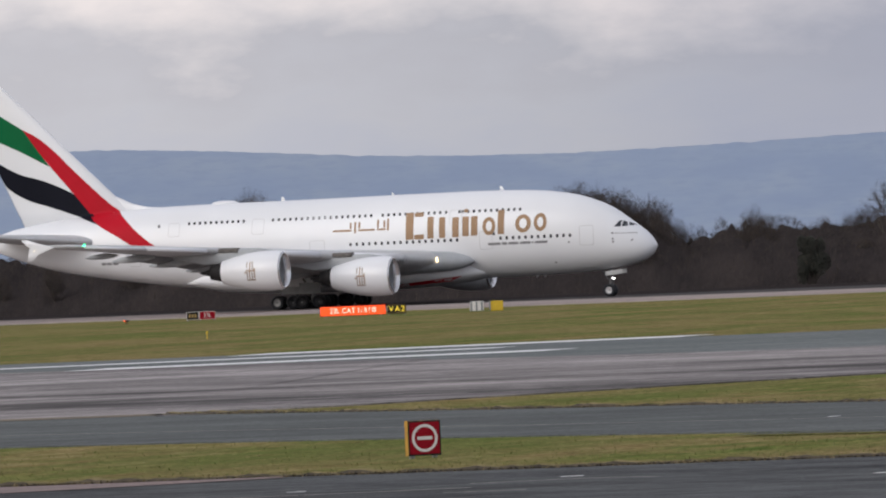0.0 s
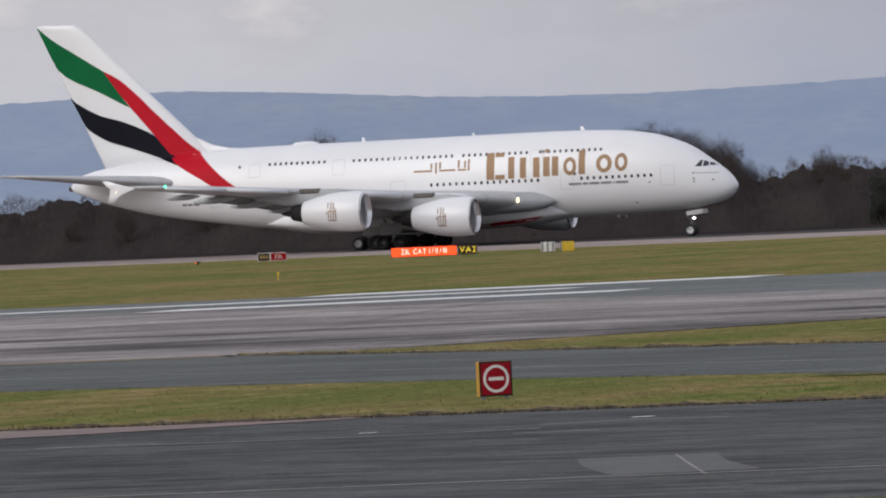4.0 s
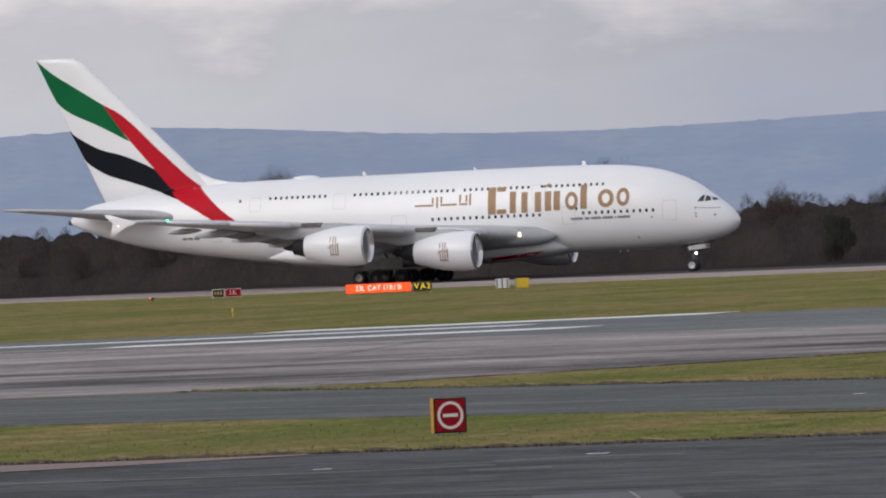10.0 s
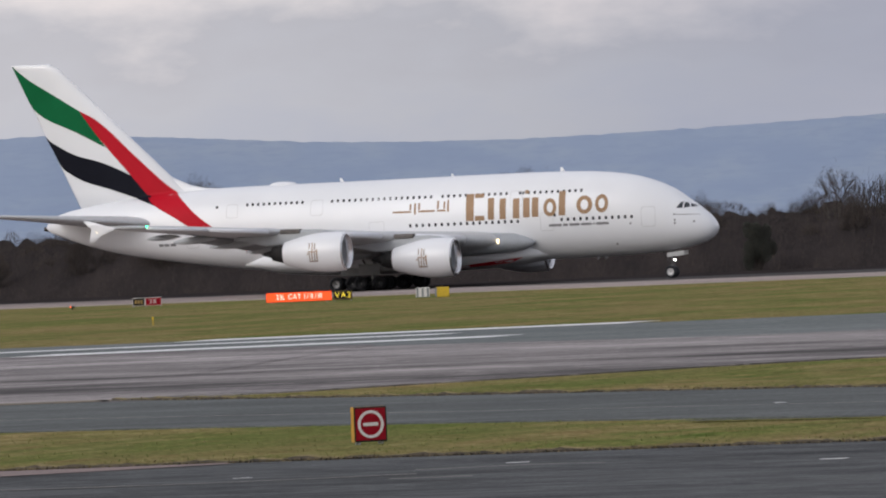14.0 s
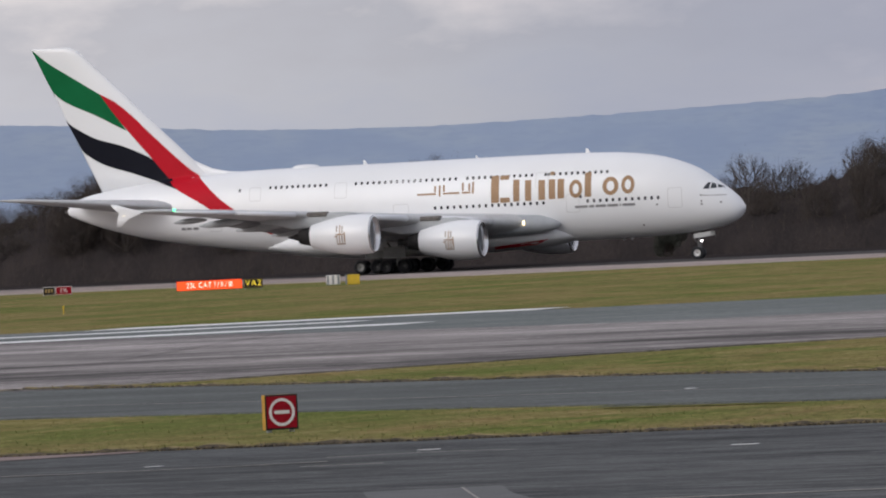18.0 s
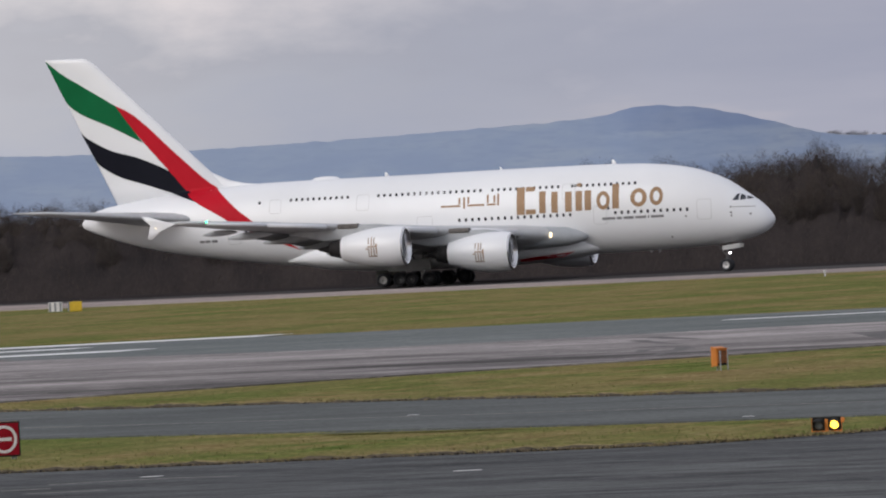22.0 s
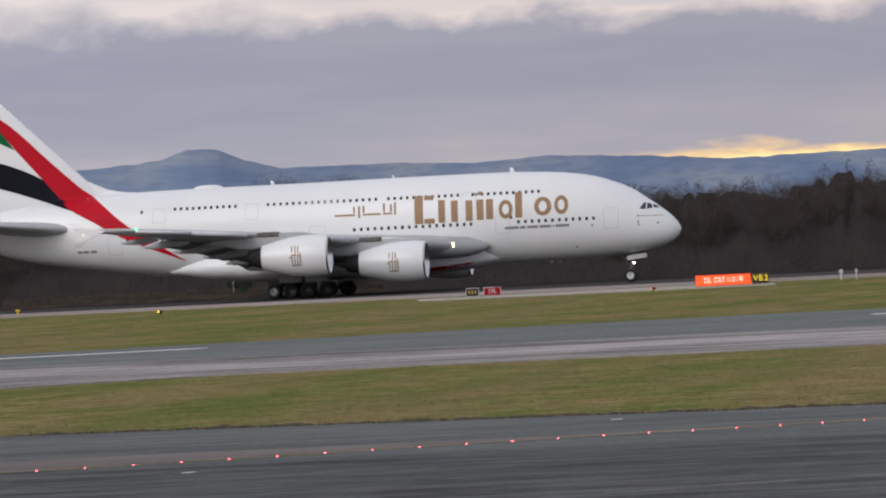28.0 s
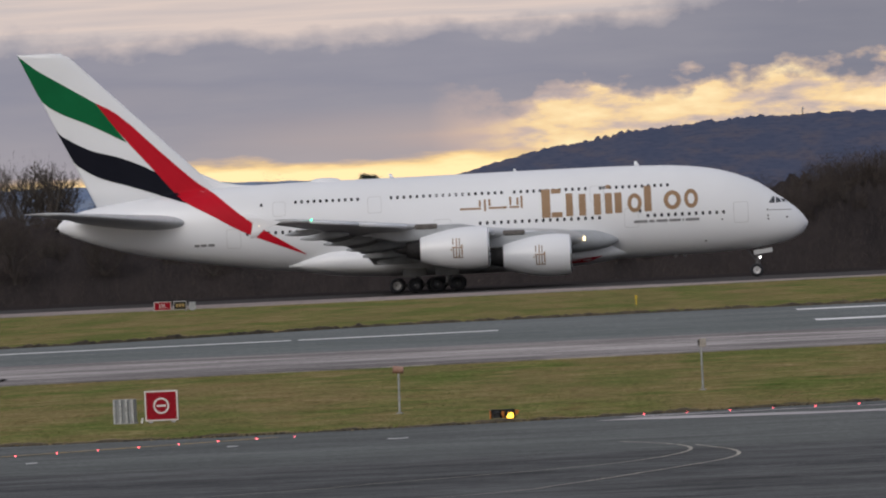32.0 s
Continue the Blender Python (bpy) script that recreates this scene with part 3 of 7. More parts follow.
ground_sheet()
slab("taxiway", [(-700, 118), (-300, 122), (-100, 127), (-40, 128), (40, 131), (400, 135)],
     [(-700, 160), (-300, 170), (-130, 180), (-75, 183), (-54, 184), (-47.5, 184.5), (-43.5, 191), (-41, 199), (-36, 208), (-25, 213), (-10, 219), (7, 228), (60, 252), (400, 330)], 0.03, ASPHALT, "dark damp asphalt taxiway with long streaks", "taxiway")
slab("taxiway_link", [(-700, 262), (-300, 245), (-130, 232), (-91.6, 224.7), (-75.8, 218.4), (-63.7, 211.5), (-56, 207), (-48, 204.8), (-43.4, 203.4), (-41.6, 198.5), (-38, 195), (-30, 194), (-22, 195), (0, 192), (40, 190)],
     [(-700, 300), (-300, 292), (-130, 270), (-99.6, 264), (-86, 254), (-72, 246), (-61, 238), (-44, 234.3), (-31.7, 229.5), (-15.6, 224.3), (-4, 225.8), (7.5, 232)], 0.036, ASPHALT_OLD, "grey old asphalt taxiway link", "taxiway")
slab("runway", [(-700, 240), (-300, 255), (-130, 262), (-101, 265), (-92, 278), (-84, 294), (-62, 326), (-52, 333), (-23, 333), (11, 339), (100, 342), (500, 345)],
     [(-700, 400), (-300, 390), (-150, 386), (-128, 376), (-108, 366), (-92, 376), (-75, 383), (-50, 388), (-20, 390), (15, 392), (100, 394), (500, 396)], 0.042, RUNWAY, "worn pinkish-grey runway with dark rubber streaks", "runway")
slab("runway_side", [(-700, 398), (-300, 388), (-150, 383), (-128, 373), (-108, 363), (-92, 373), (-75, 380), (-50, 385), (-20, 387), (15, 389), (100, 391), (500, 393)],
     [(-700, 425), (-300, 420), (-170, 423), (-126, 431), (-100, 433), (-82, 440), (-55, 458), (-30, 468), (-14, 494), (0, 500), (16, 502), (100, 505), (500, 508)], 0.038, RUNWAY_SIDE, "blue-grey asphalt side of the runway", "runway")
slab("far_runway", [(-1200, 746), (-900, 745), (-600, 744), (-400, 742), (-300, 738), (-235, 716), (-200, 712), (-120, 718), (-60, 716), (-5, 717), (25, 735), (120, 742), (260, 742), (500, 742)], [(-1200, 806), (-900, 806), (-600, 805), (-400, 804), (-300, 796), (-235, 768), (-200, 762), (-120, 758), (-60, 757), (-5, 756), (25, 751), (120, 751), (260, 751), (500, 751)], 0.045, RUNWAY_FAR, "pale worn concrete of the far runway", "runway")

slab("far_runway_deck", [(-1200, 770), (-600, 768), (-300, 750), (0, 746), (500, 746)], [(-1200, 813), (-600, 813), (-300, 812), (0, 812), (500, 812)], 0.040, RUNWAY_DECK, "dark asphalt deck of the far runway", "runway")
slab("rough_verge", [(-1200, 811), (-900, 811), (-600, 810), (-300, 810), (0, 809), (250, 809), (500, 809)], [(-1200, 1010), (-900, 1010), (-600, 1000), (-300, 1000), (0, 1000), (250, 1000), (500, 1010)], 0.043, BRUSH, "dark rough verge below the scrub", "verge")


def stripe(name, a, b, width, material, label, z=0.05):
    d = Vector((b[0] - a[0], b[1] - a[1], 0)).normalized()
    s = Vector((0, 1, 0)) * width / 2
    p, q = Vector((a[0], a[1], z)), Vector((b[0], b[1], z))
    c = Vector((0, 0, 0.008))
    verts = [p - s, q - s, q + s, p + s, p - s - c, q - s - c, q + s - c, p + s - c]
    faces = [(0, 1, 2, 3), (4, 5, 1, 0), (5, 6, 2, 1), (6, 7, 3, 2), (7, 4, 0, 3)]
    return tagged(mesh_object(name, verts, faces, material, smooth=False), label, "marking", kind="structure")


for a, b, w in (((-155.8, 424.5), (-133.6, 433), 6.5), ((-150.7, 387.5), (-129.2, 395.9), 6.0), ((-190, 392), (-138, 413.7), 4.0),
                ((-103.3, 410.8), (-73.1, 424.6), 2.6), ((-40.3, 436.8), (-16.2, 443.0), 2.8), ((-15.8, 443.2), (-5.45, 445.5), 3.2), ((11.0, 482.3), (42, 484), 6.5), ((10.7, 428.7), (42, 431), 6.5)):
    stripe("runway_marking", a, b, w, LINE_WHITE, "white painted runway stripe")


# ---- the airliner ----
RUN_Y = 796.8
RUN = [(0.0, -249.51), (0.5, -249.45), (1.0, -249.39), (1.5, -249.31), (2.0, -249.21), (2.5, -249.05), (4.5, -248.22), (5.0, -247.92), (5.5, -247.63), (6.0, -247.30), (6.5, -246.95), (7.0, -246.57), (7.5, -246.14), (8.0, -245.68), (8.5, -245.23), (9.0, -244.73), (9.5, -244.20), (10.0, -243.62), (10.5, -243.00), (11.0, -242.35), (11.5, -241.67), (12.0, -240.98), (12.5, -240.22), (13.0, -239.42), (13.5, -238.56), (14.0, -237.67), (14.5, -236.72), (16.5, -231.66), (17.0, -229.99), (17.5, -228.04), (18.0, -225.84), (18.5, -223.41), (19.0, -220.73), (19.5, -217.84), (20.0, -214.58), (20.5, -210.71), (21.0, -206.07), (21.5, -200.76), (22.0, -195.12), (22.5, -189.18), (23.0, -182.97), (23.5, -176.39), (24.0, -169.15), (24.5, -161.23), (25.0, -152.74), (25.5, -143.72), (26.0, -134.21), (26.5, -124.21), (28.5, -79.14), (29.0, -66.56), (29.5, -53.46), (30.0, -39.85), (30.5, -25.71), (31.0, -11.08), (31.5, 4.03), (32.0, 19.60)]
# stations along the body: back from the nose, top, bottom, half width
BODY = [(0.0, 4.86, 4.78, 0.05), (0.15, 5.22, 4.38, 0.55), (0.5, 5.74, 3.93, 1.02), (1.3, 6.52, 3.46, 1.58), (2.0, 7.07, 3.22, 1.92), (2.9, 7.72, 3.02, 2.25), (4.4, 8.78, 2.78, 2.68), (6.8, 9.80, 2.56, 3.12),
        (9.1, 10.38, 2.44, 3.36), (12.7, 10.77, 2.36, 3.53), (18.7, 10.90, 2.30, 3.57), (26, 10.88, 2.28, 3.57), (36, 10.80, 2.30, 3.57), (45.6, 10.78, 2.36, 3.55), (49.5, 10.74, 2.66, 3.46), (52.7, 10.66, 3.08, 3.32),
        (57, 10.40, 3.68, 2.90), (61.8, 9.93, 4.50, 2.24), (66.1, 9.30, 5.66, 1.42), (68.2, 8.86, 6.42, 0.92), (69.6, 8.15, 6.98, 0.46), (70.05, 7.60, 7.30, 0.12)]


def eased(x, xs, ys):
    """Smooth interpolation through stations (cubic, slopes from the neighbours, no overshoot)."""
    i = min(max(int(np.searchsorted(xs, x)) - 1, 0), len(xs) - 2)
    def slope(k):
        if k == 0 or k == len(xs) - 1:
            j = min(k, len(xs) - 2)
            return (ys[j + 1] - ys[j]) / (xs[j + 1] - xs[j])
        a, b = (ys[k] - ys[k - 1]) / (xs[k] - xs[k - 1]), (ys[k + 1] - ys[k]) / (xs[k + 1] - xs[k])
        return 0.0 if a * b <= 0 else 2 * a * b / (a + b)
    h = xs[i + 1] - xs[i]
    u = min(max((x - xs[i]) / h, 0), 1)
    return ((1 + 2 * u) * (1 - u) ** 2 * ys[i] + u * (1 - u) ** 2 * h * slope(i) + u * u * (3 - 2 * u) * ys[i + 1] + u * u * (u - 1) * h * slope(i + 1))


BODY_S = [math.sqrt(b[0]) for b in BODY]


def station(back):
    s = math.sqrt(max(back, 0.0))
    return [eased(s, BODY_S, [b[k] for b in BODY]) for k in (1, 2, 3)]


def body_half(back, z):
    """Half width of the body at a height."""
    top, bot, hw = station(back)
    zc = bot + 0.46 * (top - bot)
    a = min(abs(z - zc) / ((top - zc) if z > zc else (zc - bot)), 1.0)
    n = 2.2
    return hw * max(1 - a ** n, 0.0) ** (1 / n)


def body_ring(back, seg=64):
    top, bot, hw = station(back)
    zc, ring, n = bot + 0.46 * (top - bot), [], 2.2
    for j in range(seg):
        a = 2 * math.pi * j / seg
        c, s = math.cos(a), math.sin(a)
        e = 2 / n
        y, v = math.copysign(abs(c) ** e, c), math.copysign(abs(s) ** e, s)
        ring.append((-back, hw * y, zc + v * ((top - zc) if v > 0 else (zc - bot))))
    return ring


FIN_LE, FIN_TE = ((55.3, 10.9), (68.5, 23.72)), ((65.6, 7.8), (73.05, 23.82))


def fin_half(back, z):
    k = (z - 9.0) / 14.8
    le = FIN_LE[0][0] + (FIN_LE[1][0] - FIN_LE[0][0]) * (z - FIN_LE[0][1]) / (FIN_LE[1][1] - FIN_LE[0][1])
    te = FIN_TE[0][0] + (FIN_TE[1][0] - FIN_TE[0][0]) * (z - FIN_TE[0][1]) / (FIN_TE[1][1] - FIN_TE[0][1])
    u = min(max((back - le) / (te - le), 0.0), 1.0)
    return 0.5 * 0.105 * (te - le) * foil(u)


def foil(u):
    """Half thickness of a section over its chord, 1 at its fullest."""
    return max(2.969 * math.sqrt(u) - 1.26 * u - 3.516 * u * u + 2.843 * u ** 3 - 1.015 * u ** 4, 0.0)


def wing_section(x_le, chord, y, z, thick, twist=0.0, n=15, upright=False, camber=0.0):
    """A ring of points round an aerofoil; x runs back from the nose as -x."""
    us = [0.5 * (1 - math.cos(math.pi * i / n)) for i in range(n + 1)]
    pts = [(u, foil(u) * thick / 2 + camber * 4 * u * (1 - u)) for u in reversed(us)] + [(u, -foil(u) * thick / 2 + camber * 4 * u * (1 - u)) for u in us[1:-1]]
    ring = []
    for u, h in pts:
        dx, dz = u * chord, h * chord
        c, s = math.cos(radians(twist)), math.sin(radians(twist))
        px, pz = dx * c + dz * s, dz * c - dx * s
        ring.append((-(x_le + px), y + pz, z) if upright else (-(x_le + px), y, z + pz))
    return ring


def solid(name, rings, material, parent, label="", cap=True):
    v, f = loft(rings, True, cap)
    return mesh_object(name, v, f, material, parent, label)


def decal(name, outline, half, material, parent, side=-1, lift=0.02, label="", fine=0.5):
    """Paint or a pane lying on a curved skin: an outline in (back, height), cut into small faces and laid on the surface."""
    bm = bmesh.new()
    vs = [bm.verts.new((-x, 0, z)) for x, z in outline]
    bm.faces.new(vs)
    xs, zs = [p[0] for p in outline], [p[1] for p in outline]
    for lo, hi, k in ((min(xs), max(xs), 0), (min(zs), max(zs), 2)):
        c = lo + fine
        while c < hi:
            co, no = ((-c, 0, 0), (1, 0, 0)) if k == 0 else ((0, 0, c), (0, 0, 1))
            bmesh.ops.bisect_plane(bm, geom=bm.verts[:] + bm.edges[:] + bm.faces[:], plane_co=co, plane_no=no)
            c += fine
    bmesh.ops.triangulate(bm, faces=bm.faces[:])
    for v in bm.verts:
        v.co.y = side * (half(-v.co.x, v.co.z) + lift)
    return part(name, bm, material, parent, label, smooth=True)


airliner = thing("airliner", pose(RUN[0][1], RUN_Y, 0), "white four-engined double-deck airliner with striped tail on the far runway", "aircraft")
backs = [0.0, 0.02, 0.06, 0.15, 0.3, 0.5, 0.8, 1.2, 1.6, 2.0, 2.5, 3.0, 3.6, 4.4, 5.4, 6.8, 8, 9.1, 10.8, 12.7, 15.5, 18.7, 22, 26, 31, 36, 41, 45.6, 48, 50, 52, 54, 56, 58, 60, 62, 64, 66, 67.4, 68.6, 69.4, 69.8, 70.0, 70.05]
body = solid("fuselage", [body_ring(b) for b in backs], WHITE, airliner)


def fairing_ring(back, seg=48):
    xs = [16.5, 18.5, 21, 25, 32, 39, 44, 48.5]
    top = eased(back, xs, [3.3, 4.2, 4.7, 4.9, 4.9, 4.8, 4.6, 3.5])
    bot = eased(back, xs, [2.6, 2.15, 1.85, 1.6, 1.5, 1.62, 1.92, 2.70])
    hw = eased(back, xs, [1.6, 2.9, 3.7, 4.05, 4.1, 4.0, 3.75, 1.9])
    zc = (top + bot) / 2
    ring = []
    for j in range(seg):
        c, s = math.cos(2 * math.pi * j / seg), math.sin(2 * math.pi * j / seg)
        ring.append((-back, hw * math.copysign(abs(c) ** 0.8, c), zc + (top - bot) / 2 * math.copysign(abs(s) ** 0.8, s)))
    return ring


solid("belly_fairing", [fairing_ring(b) for b in (16.5, 17.3, 18.5, 20, 22, 25, 29, 33, 37, 41, 43.2, 44.6, 46, 47.2, 48, 48.5)], WHITE, airliner)

# wings: distance out, leading edge, chord, height, thickness, twist
WING = [(2.6, 19.2, 19.8, 4.05, 0.13, 3.0), (4.6, 20.3, 18.4, 4.25, 0.13, 2.8), (8.0, 22.9, 16.3, 4.55, 0.125, 2.6), (14.9, 28.0, 12.2, 5.15, 0.11, 2.2), (20, 31.7, 10.1, 5.60, 0.105, 1.6), (25.7, 35.9, 8.2, 6.05, 0.10, 0.8), (33, 41.3, 6.0, 6.60, 0.10, 0.0), (38.4, 45.3, 4.4, 6.98, 0.095, -0.8), (39.7, 46.6, 3.4, 7.06, 0.09, -1.0)]


def wing_at(y):
    return [float(np.interp(y, [w[0] for w in WING], [w[k] for w in WING])) for k in range(1, 6)]


def build_wing(side):
    rings = []
    for y, le, ch, z, th, tw in WING:
        rings.append(wing_section(le, ch, side * y, z, th, tw, camber=0.012))
    wing = solid("wing", rings, WING_GREY, airliner, "grey swept wing")
    # the vertical fence at the tip
    fence = []
    for z, le, ch in ((5.7, 50.0, 0.5), (6.4, 49.2, 1.1), (7.05, 47.6, 2.6), (7.4, 49.0, 1.6), (7.85, 50.4, 0.6)):
        fence.append(wing_section(le, ch, side * 39.75, z, 0.07, upright=True))
    solid("wingtip_fence", fence, WHITE, wing, "white wingtip fence")
    # flaps set for take-off, with canoe fairings beneath
    for y0, y1 in ((4.6, 13.6), (14.2, 20.6), (20.8, 27.0)):
        rr = []
        for y in (y0, (y0 + y1) / 2, y1):
            le, ch, z, th, tw = wing_at(y)
            te, fc = le + ch * 0.86, ch * 0.24
            zz = z - math.sin(radians(tw)) * ch * 0.86 - 0.12
            rr.append(wing_section(te, fc, side * y, zz, 0.13, 8 if y0 < 10 else 14))
        solid("flap", rr, FLAP_GREY, wing, "lowered grey flap")
    for y, ln in ((7.8, 7.2), (12.6, 6.6), (17.6, 5.8), (22.6, 5.2), (27.6, 4.4), (31.6, 3.4)):
        le, ch, z, th, tw = wing_at(y)
        x0 = le + ch * 0.62
        rr = []
        for k in range(9):
            u = k / 8
            r = 0.52 * (ln / 6) * max(math.sin(math.pi * (0.03 + 0.94 * u)) ** 0.7, 0.05)
            cz = z - math.sin(radians(tw)) * (ch * 0.62 + u * ln) - 0.45 - 0.28 * u * u * (ln / 6)
            rr.append([(-(x0 + u * ln), side * y + 0.62 * r * math.cos(2 * math.pi * j / 14), cz + r * math.sin(2 * math.pi * j / 14)) for j in range(14)])
        solid("flap_track_fairing", rr, FAIR_GREY, wing)
    # leading edge slats as a paler strip
    for y0, y1 in ((8.6, 13.2), (16.6, 24.2), (27.2, 32.6), (32.8, 38.2)):
        rr = []
        for y in (y0, (y0 + y1) / 2, y1):
            le, ch, z, th, tw = wing_at(y)
            rr.append(wing_section(le - 0.25, ch * 0.13, side * y, z - 0.10, 0.42, -12))
        solid("slat", rr, WHITE, wing, "pale leading-edge slat")
    bm = bmesh.new()
    bmesh.ops.create_uvsphere(bm, u_segments=10, v_segments=8, radius=0.10, matrix=Matrix.Translation((-45.0, side * 38.65, 7.10)))
    part("navigation_light", bm, GREEN_LAMP if side < 0 else RED_LAMP, wing, "lit wingtip light")
    bm = bmesh.new()
    bmesh.ops.create_uvsphere(bm, u_segments=10, v_segments=8, radius=0.045, matrix=Matrix.Translation((-49.6, side * 39.92, 6.75)))
    part("strobe_light", bm, WARM_LAMP, wing)
    bm = bmesh.new()
    for dz in (0.12, -0.12):
        bmesh.ops.create_uvsphere(bm, u_segments=10, v_segments=8, radius=0.11, matrix=Matrix.Translation((-20.9, side * 5.5, 4.30 + dz)))
    part("landing_light", bm, WARM_LAMP, wing, "lit landing lights in the wing root")
    return wing


def build_engine(side, y, front, zc):
    ln = 6.25
    ec = Vector((-front, side * y, zc))
    outer = [(0.0, 1.62), (-0.03, 1.72), (-0.15, 1.80), (-0.5, 1.87), (-1.3, 1.93), (-2.4, 1.92), (-3.6, 1.78), (-4.8, 1.52), (-5.7, 1.28), (-6.25, 1.12)]
    inner = [(-6.2, 1.05), (-5.2, 1.12), (-3.0, 1.30), (-1.6, 1.48), (-0.6, 1.47), (-0.15, 1.53), (0.0, 1.62)]
    def moved(pr, seg=44):
        return [[(ec.x + x, ec.y + r * math.cos(2 * math.pi * j / seg), ec.z + r * math.sin(2 * math.pi * j / seg)) for j in range(seg)] for x, r in pr]
    eng = solid("engine", moved(outer[2:]), WHITE, airliner, "white engine cowling", cap=False)
    v, f = loft(moved(inner[:-2]), True, False)
    mesh_object("inlet_duct", v, [tuple(reversed(q)) for q in f], FAIR_GREY, eng)
    solid("inlet_lip", moved([(-0.6, 1.46), (-0.15, 1.53), (0.0, 1.62), (-0.03, 1.72), (-0.15, 1.801)]), BARE_METAL, eng, "bare metal inlet lip", cap=False)
    solid("fan_disc", moved([(-1.62, 1.47), (-1.60, 0.05)]), BLACK, eng, cap=False)
    bm = bmesh.new()
    for k in range(24):
        a = 2 * math.pi * k / 24
        q = []
        for r, w, dx in ((0.38, 0.07, -1.30), (0.9, 0.12, -1.36), (1.44, 0.15, -1.42)):
            for s in (-1, 1):
                aa = a + s * w / r
                q.append(bm.verts.new((ec.x + dx + 0.12 * s, ec.y + r * math.cos(aa), ec.z + r * math.sin(aa))))
        bm.faces.new((q[0], q[1], q[3], q[2]))
        bm.faces.new((q[2], q[3], q[5], q[4]))
    part("fan_blades", bm, DARK_METAL, eng, "dark fan blades")
    solid("spinner", moved([(-0.85, 0.01), (-0.95, 0.14), (-1.2, 0.30), (-1.5, 0.40)], 20), SIGN_BLACK, eng)
    solid("exhaust_nozzle", moved([(-5.6, 0.98), (-6.25, 0.95), (-7.3, 0.72), (-7.55, 0.66), (-7.5, 0.60), (-6.6, 0.55)]), SOOT, eng, "dark core exhaust", cap=False)
    solid("exhaust_plug", moved([(-6.6, 0.50), (-7.4, 0.44), (-8.4, 0.18), (-8.75, 0.03)], 20), SOOT, eng)
    le, ch, z, th, tw = wing_at(y)
    rings = []
    for back, zt, zb, hw in ((front + 1.2, zc + 1.95, zc + 1.6, 0.05), (front + 2.6, zc + 2.2, zc + 1.5, 0.20), (front + 4.5, zc + 2.2, zc + 1.1, 0.28), (front + 6.3, z + 0.1, zc + 0.8, 0.30), (front + 8.2, z - 0.1, zc + 0.75, 0.28), (front + 10.5, z - 0.3, zc + 1.3, 0.15), (front + 11.5, z - 0.45, z - 0.6, 0.05)):
        mz, hz = (zt + zb) / 2, (zt - zb) / 2
        rings.append([(-back, ec.y + hw * math.copysign(abs(math.cos(2 * math.pi * j / 16)) ** 0.6, math.cos(2 * math.pi * j / 16)), mz + hz * math.copysign(abs(math.sin(2 * math.pi * j / 16)) ** 0.6, math.sin(2 * math.pi * j / 16))) for j in range(16)])
    solid("pylon", rings, FAIR_GREY, eng, "grey engine pylon")
    part("pylon_cap", boxed(-(front + 5.65 if y > 20 else front + 5.2), ec.y, z + 0.02, 2.0, 0.9, 0.44, 0.10), PYLON_BROWN, eng, "dull brown panel over the pylon")
    return eng


for s in (-1, 1):
    build_wing(s)
    build_engine(s, 25.7, 29.45, 3.97)
    build_engine(s, 14.9, 22.1, 2.97)
    # tailplane
    v = [wing_section(56.9, 11.6, s * 1.2, 7.30, 0.13, -3.5), wing_section(58.2, 10.4, s * 3.0, 7.5, 0.13, -3.5), wing_section(63.2, 6.9, s * 9.0, 8.12, 0.11, -3), wing_section(68.5, 3.6, s * 14.9, 8.72, 0.09, -2), wing_section(69.5, 2.7, s * 15.3, 8.78, 0.08, -2)]
    solid("tailplane", v, WING_GREY, airliner, "grey horizontal tailplane")

fin_rings = []
for z in (9.0, 10.9, 13, 15, 17, 19, 21, 22.6, 23.4, 23.72, 23.85):
    le = FIN_LE[0][0] + (FIN_LE[1][0] - FIN_LE[0][0]) * (z - FIN_LE[0][1]) / (FIN_LE[1][1] - FIN_LE[0][1])
    te = FIN_TE[0][0] + (FIN_TE[1][0] - FIN_TE[0][0]) * (z - FIN_TE[0][1]) / (FIN_TE[1][1] - FIN_TE[0][1])
    le += 0.35 if z > 23.6 else 0.0
    fin_rings.append(wing_section(le, te - le, 0.0, z, 0.105 * (0.5 if z > 23.8 else 1), upright=True, n=20))
fin = solid("fin", fin_rings, WHITE, airliner, "tall white tail fin")

# the dorsal fillet and the rudder's hinge line
FILLET = ((51.2, 0.03, 10.60, 0.06), (53.0, 0.14, 10.55, 0.24), (54.6, 0.22, 10.6, 0.55), (56.2, 0.24, 10.9, 1.0), (57.6, 0.18, 11.0, 1.4), (59.0, 0.10, 11.0, 1.5))
solid("dorsal_fillet", [[(-b, hw * math.cos(2 * math.pi * j / 16), zc + hz * math.sin(2 * math.pi * j / 16)) for j in range(16)] for b, hw, zc, hz in FILLET], WHITE, airliner)


def fillet_half(back, z):
    if not 51.2 < back < 59.0:
        return 0.0
    hw, zc, hz = (float(np.interp(back, [f[0] for f in FILLET], [f[k] for f in FILLET])) for k in (1, 2, 3))
    return hw * math.sqrt(max(1 - ((z - zc) / hz) ** 2, 0.0))


def tail_half(back, z):
    w = body_half(back, z) if z < station(back)[0] else 0.0
    return max(w, fin_half(back, z) if z > 8.5 else 0.0, fillet_half(back, z))


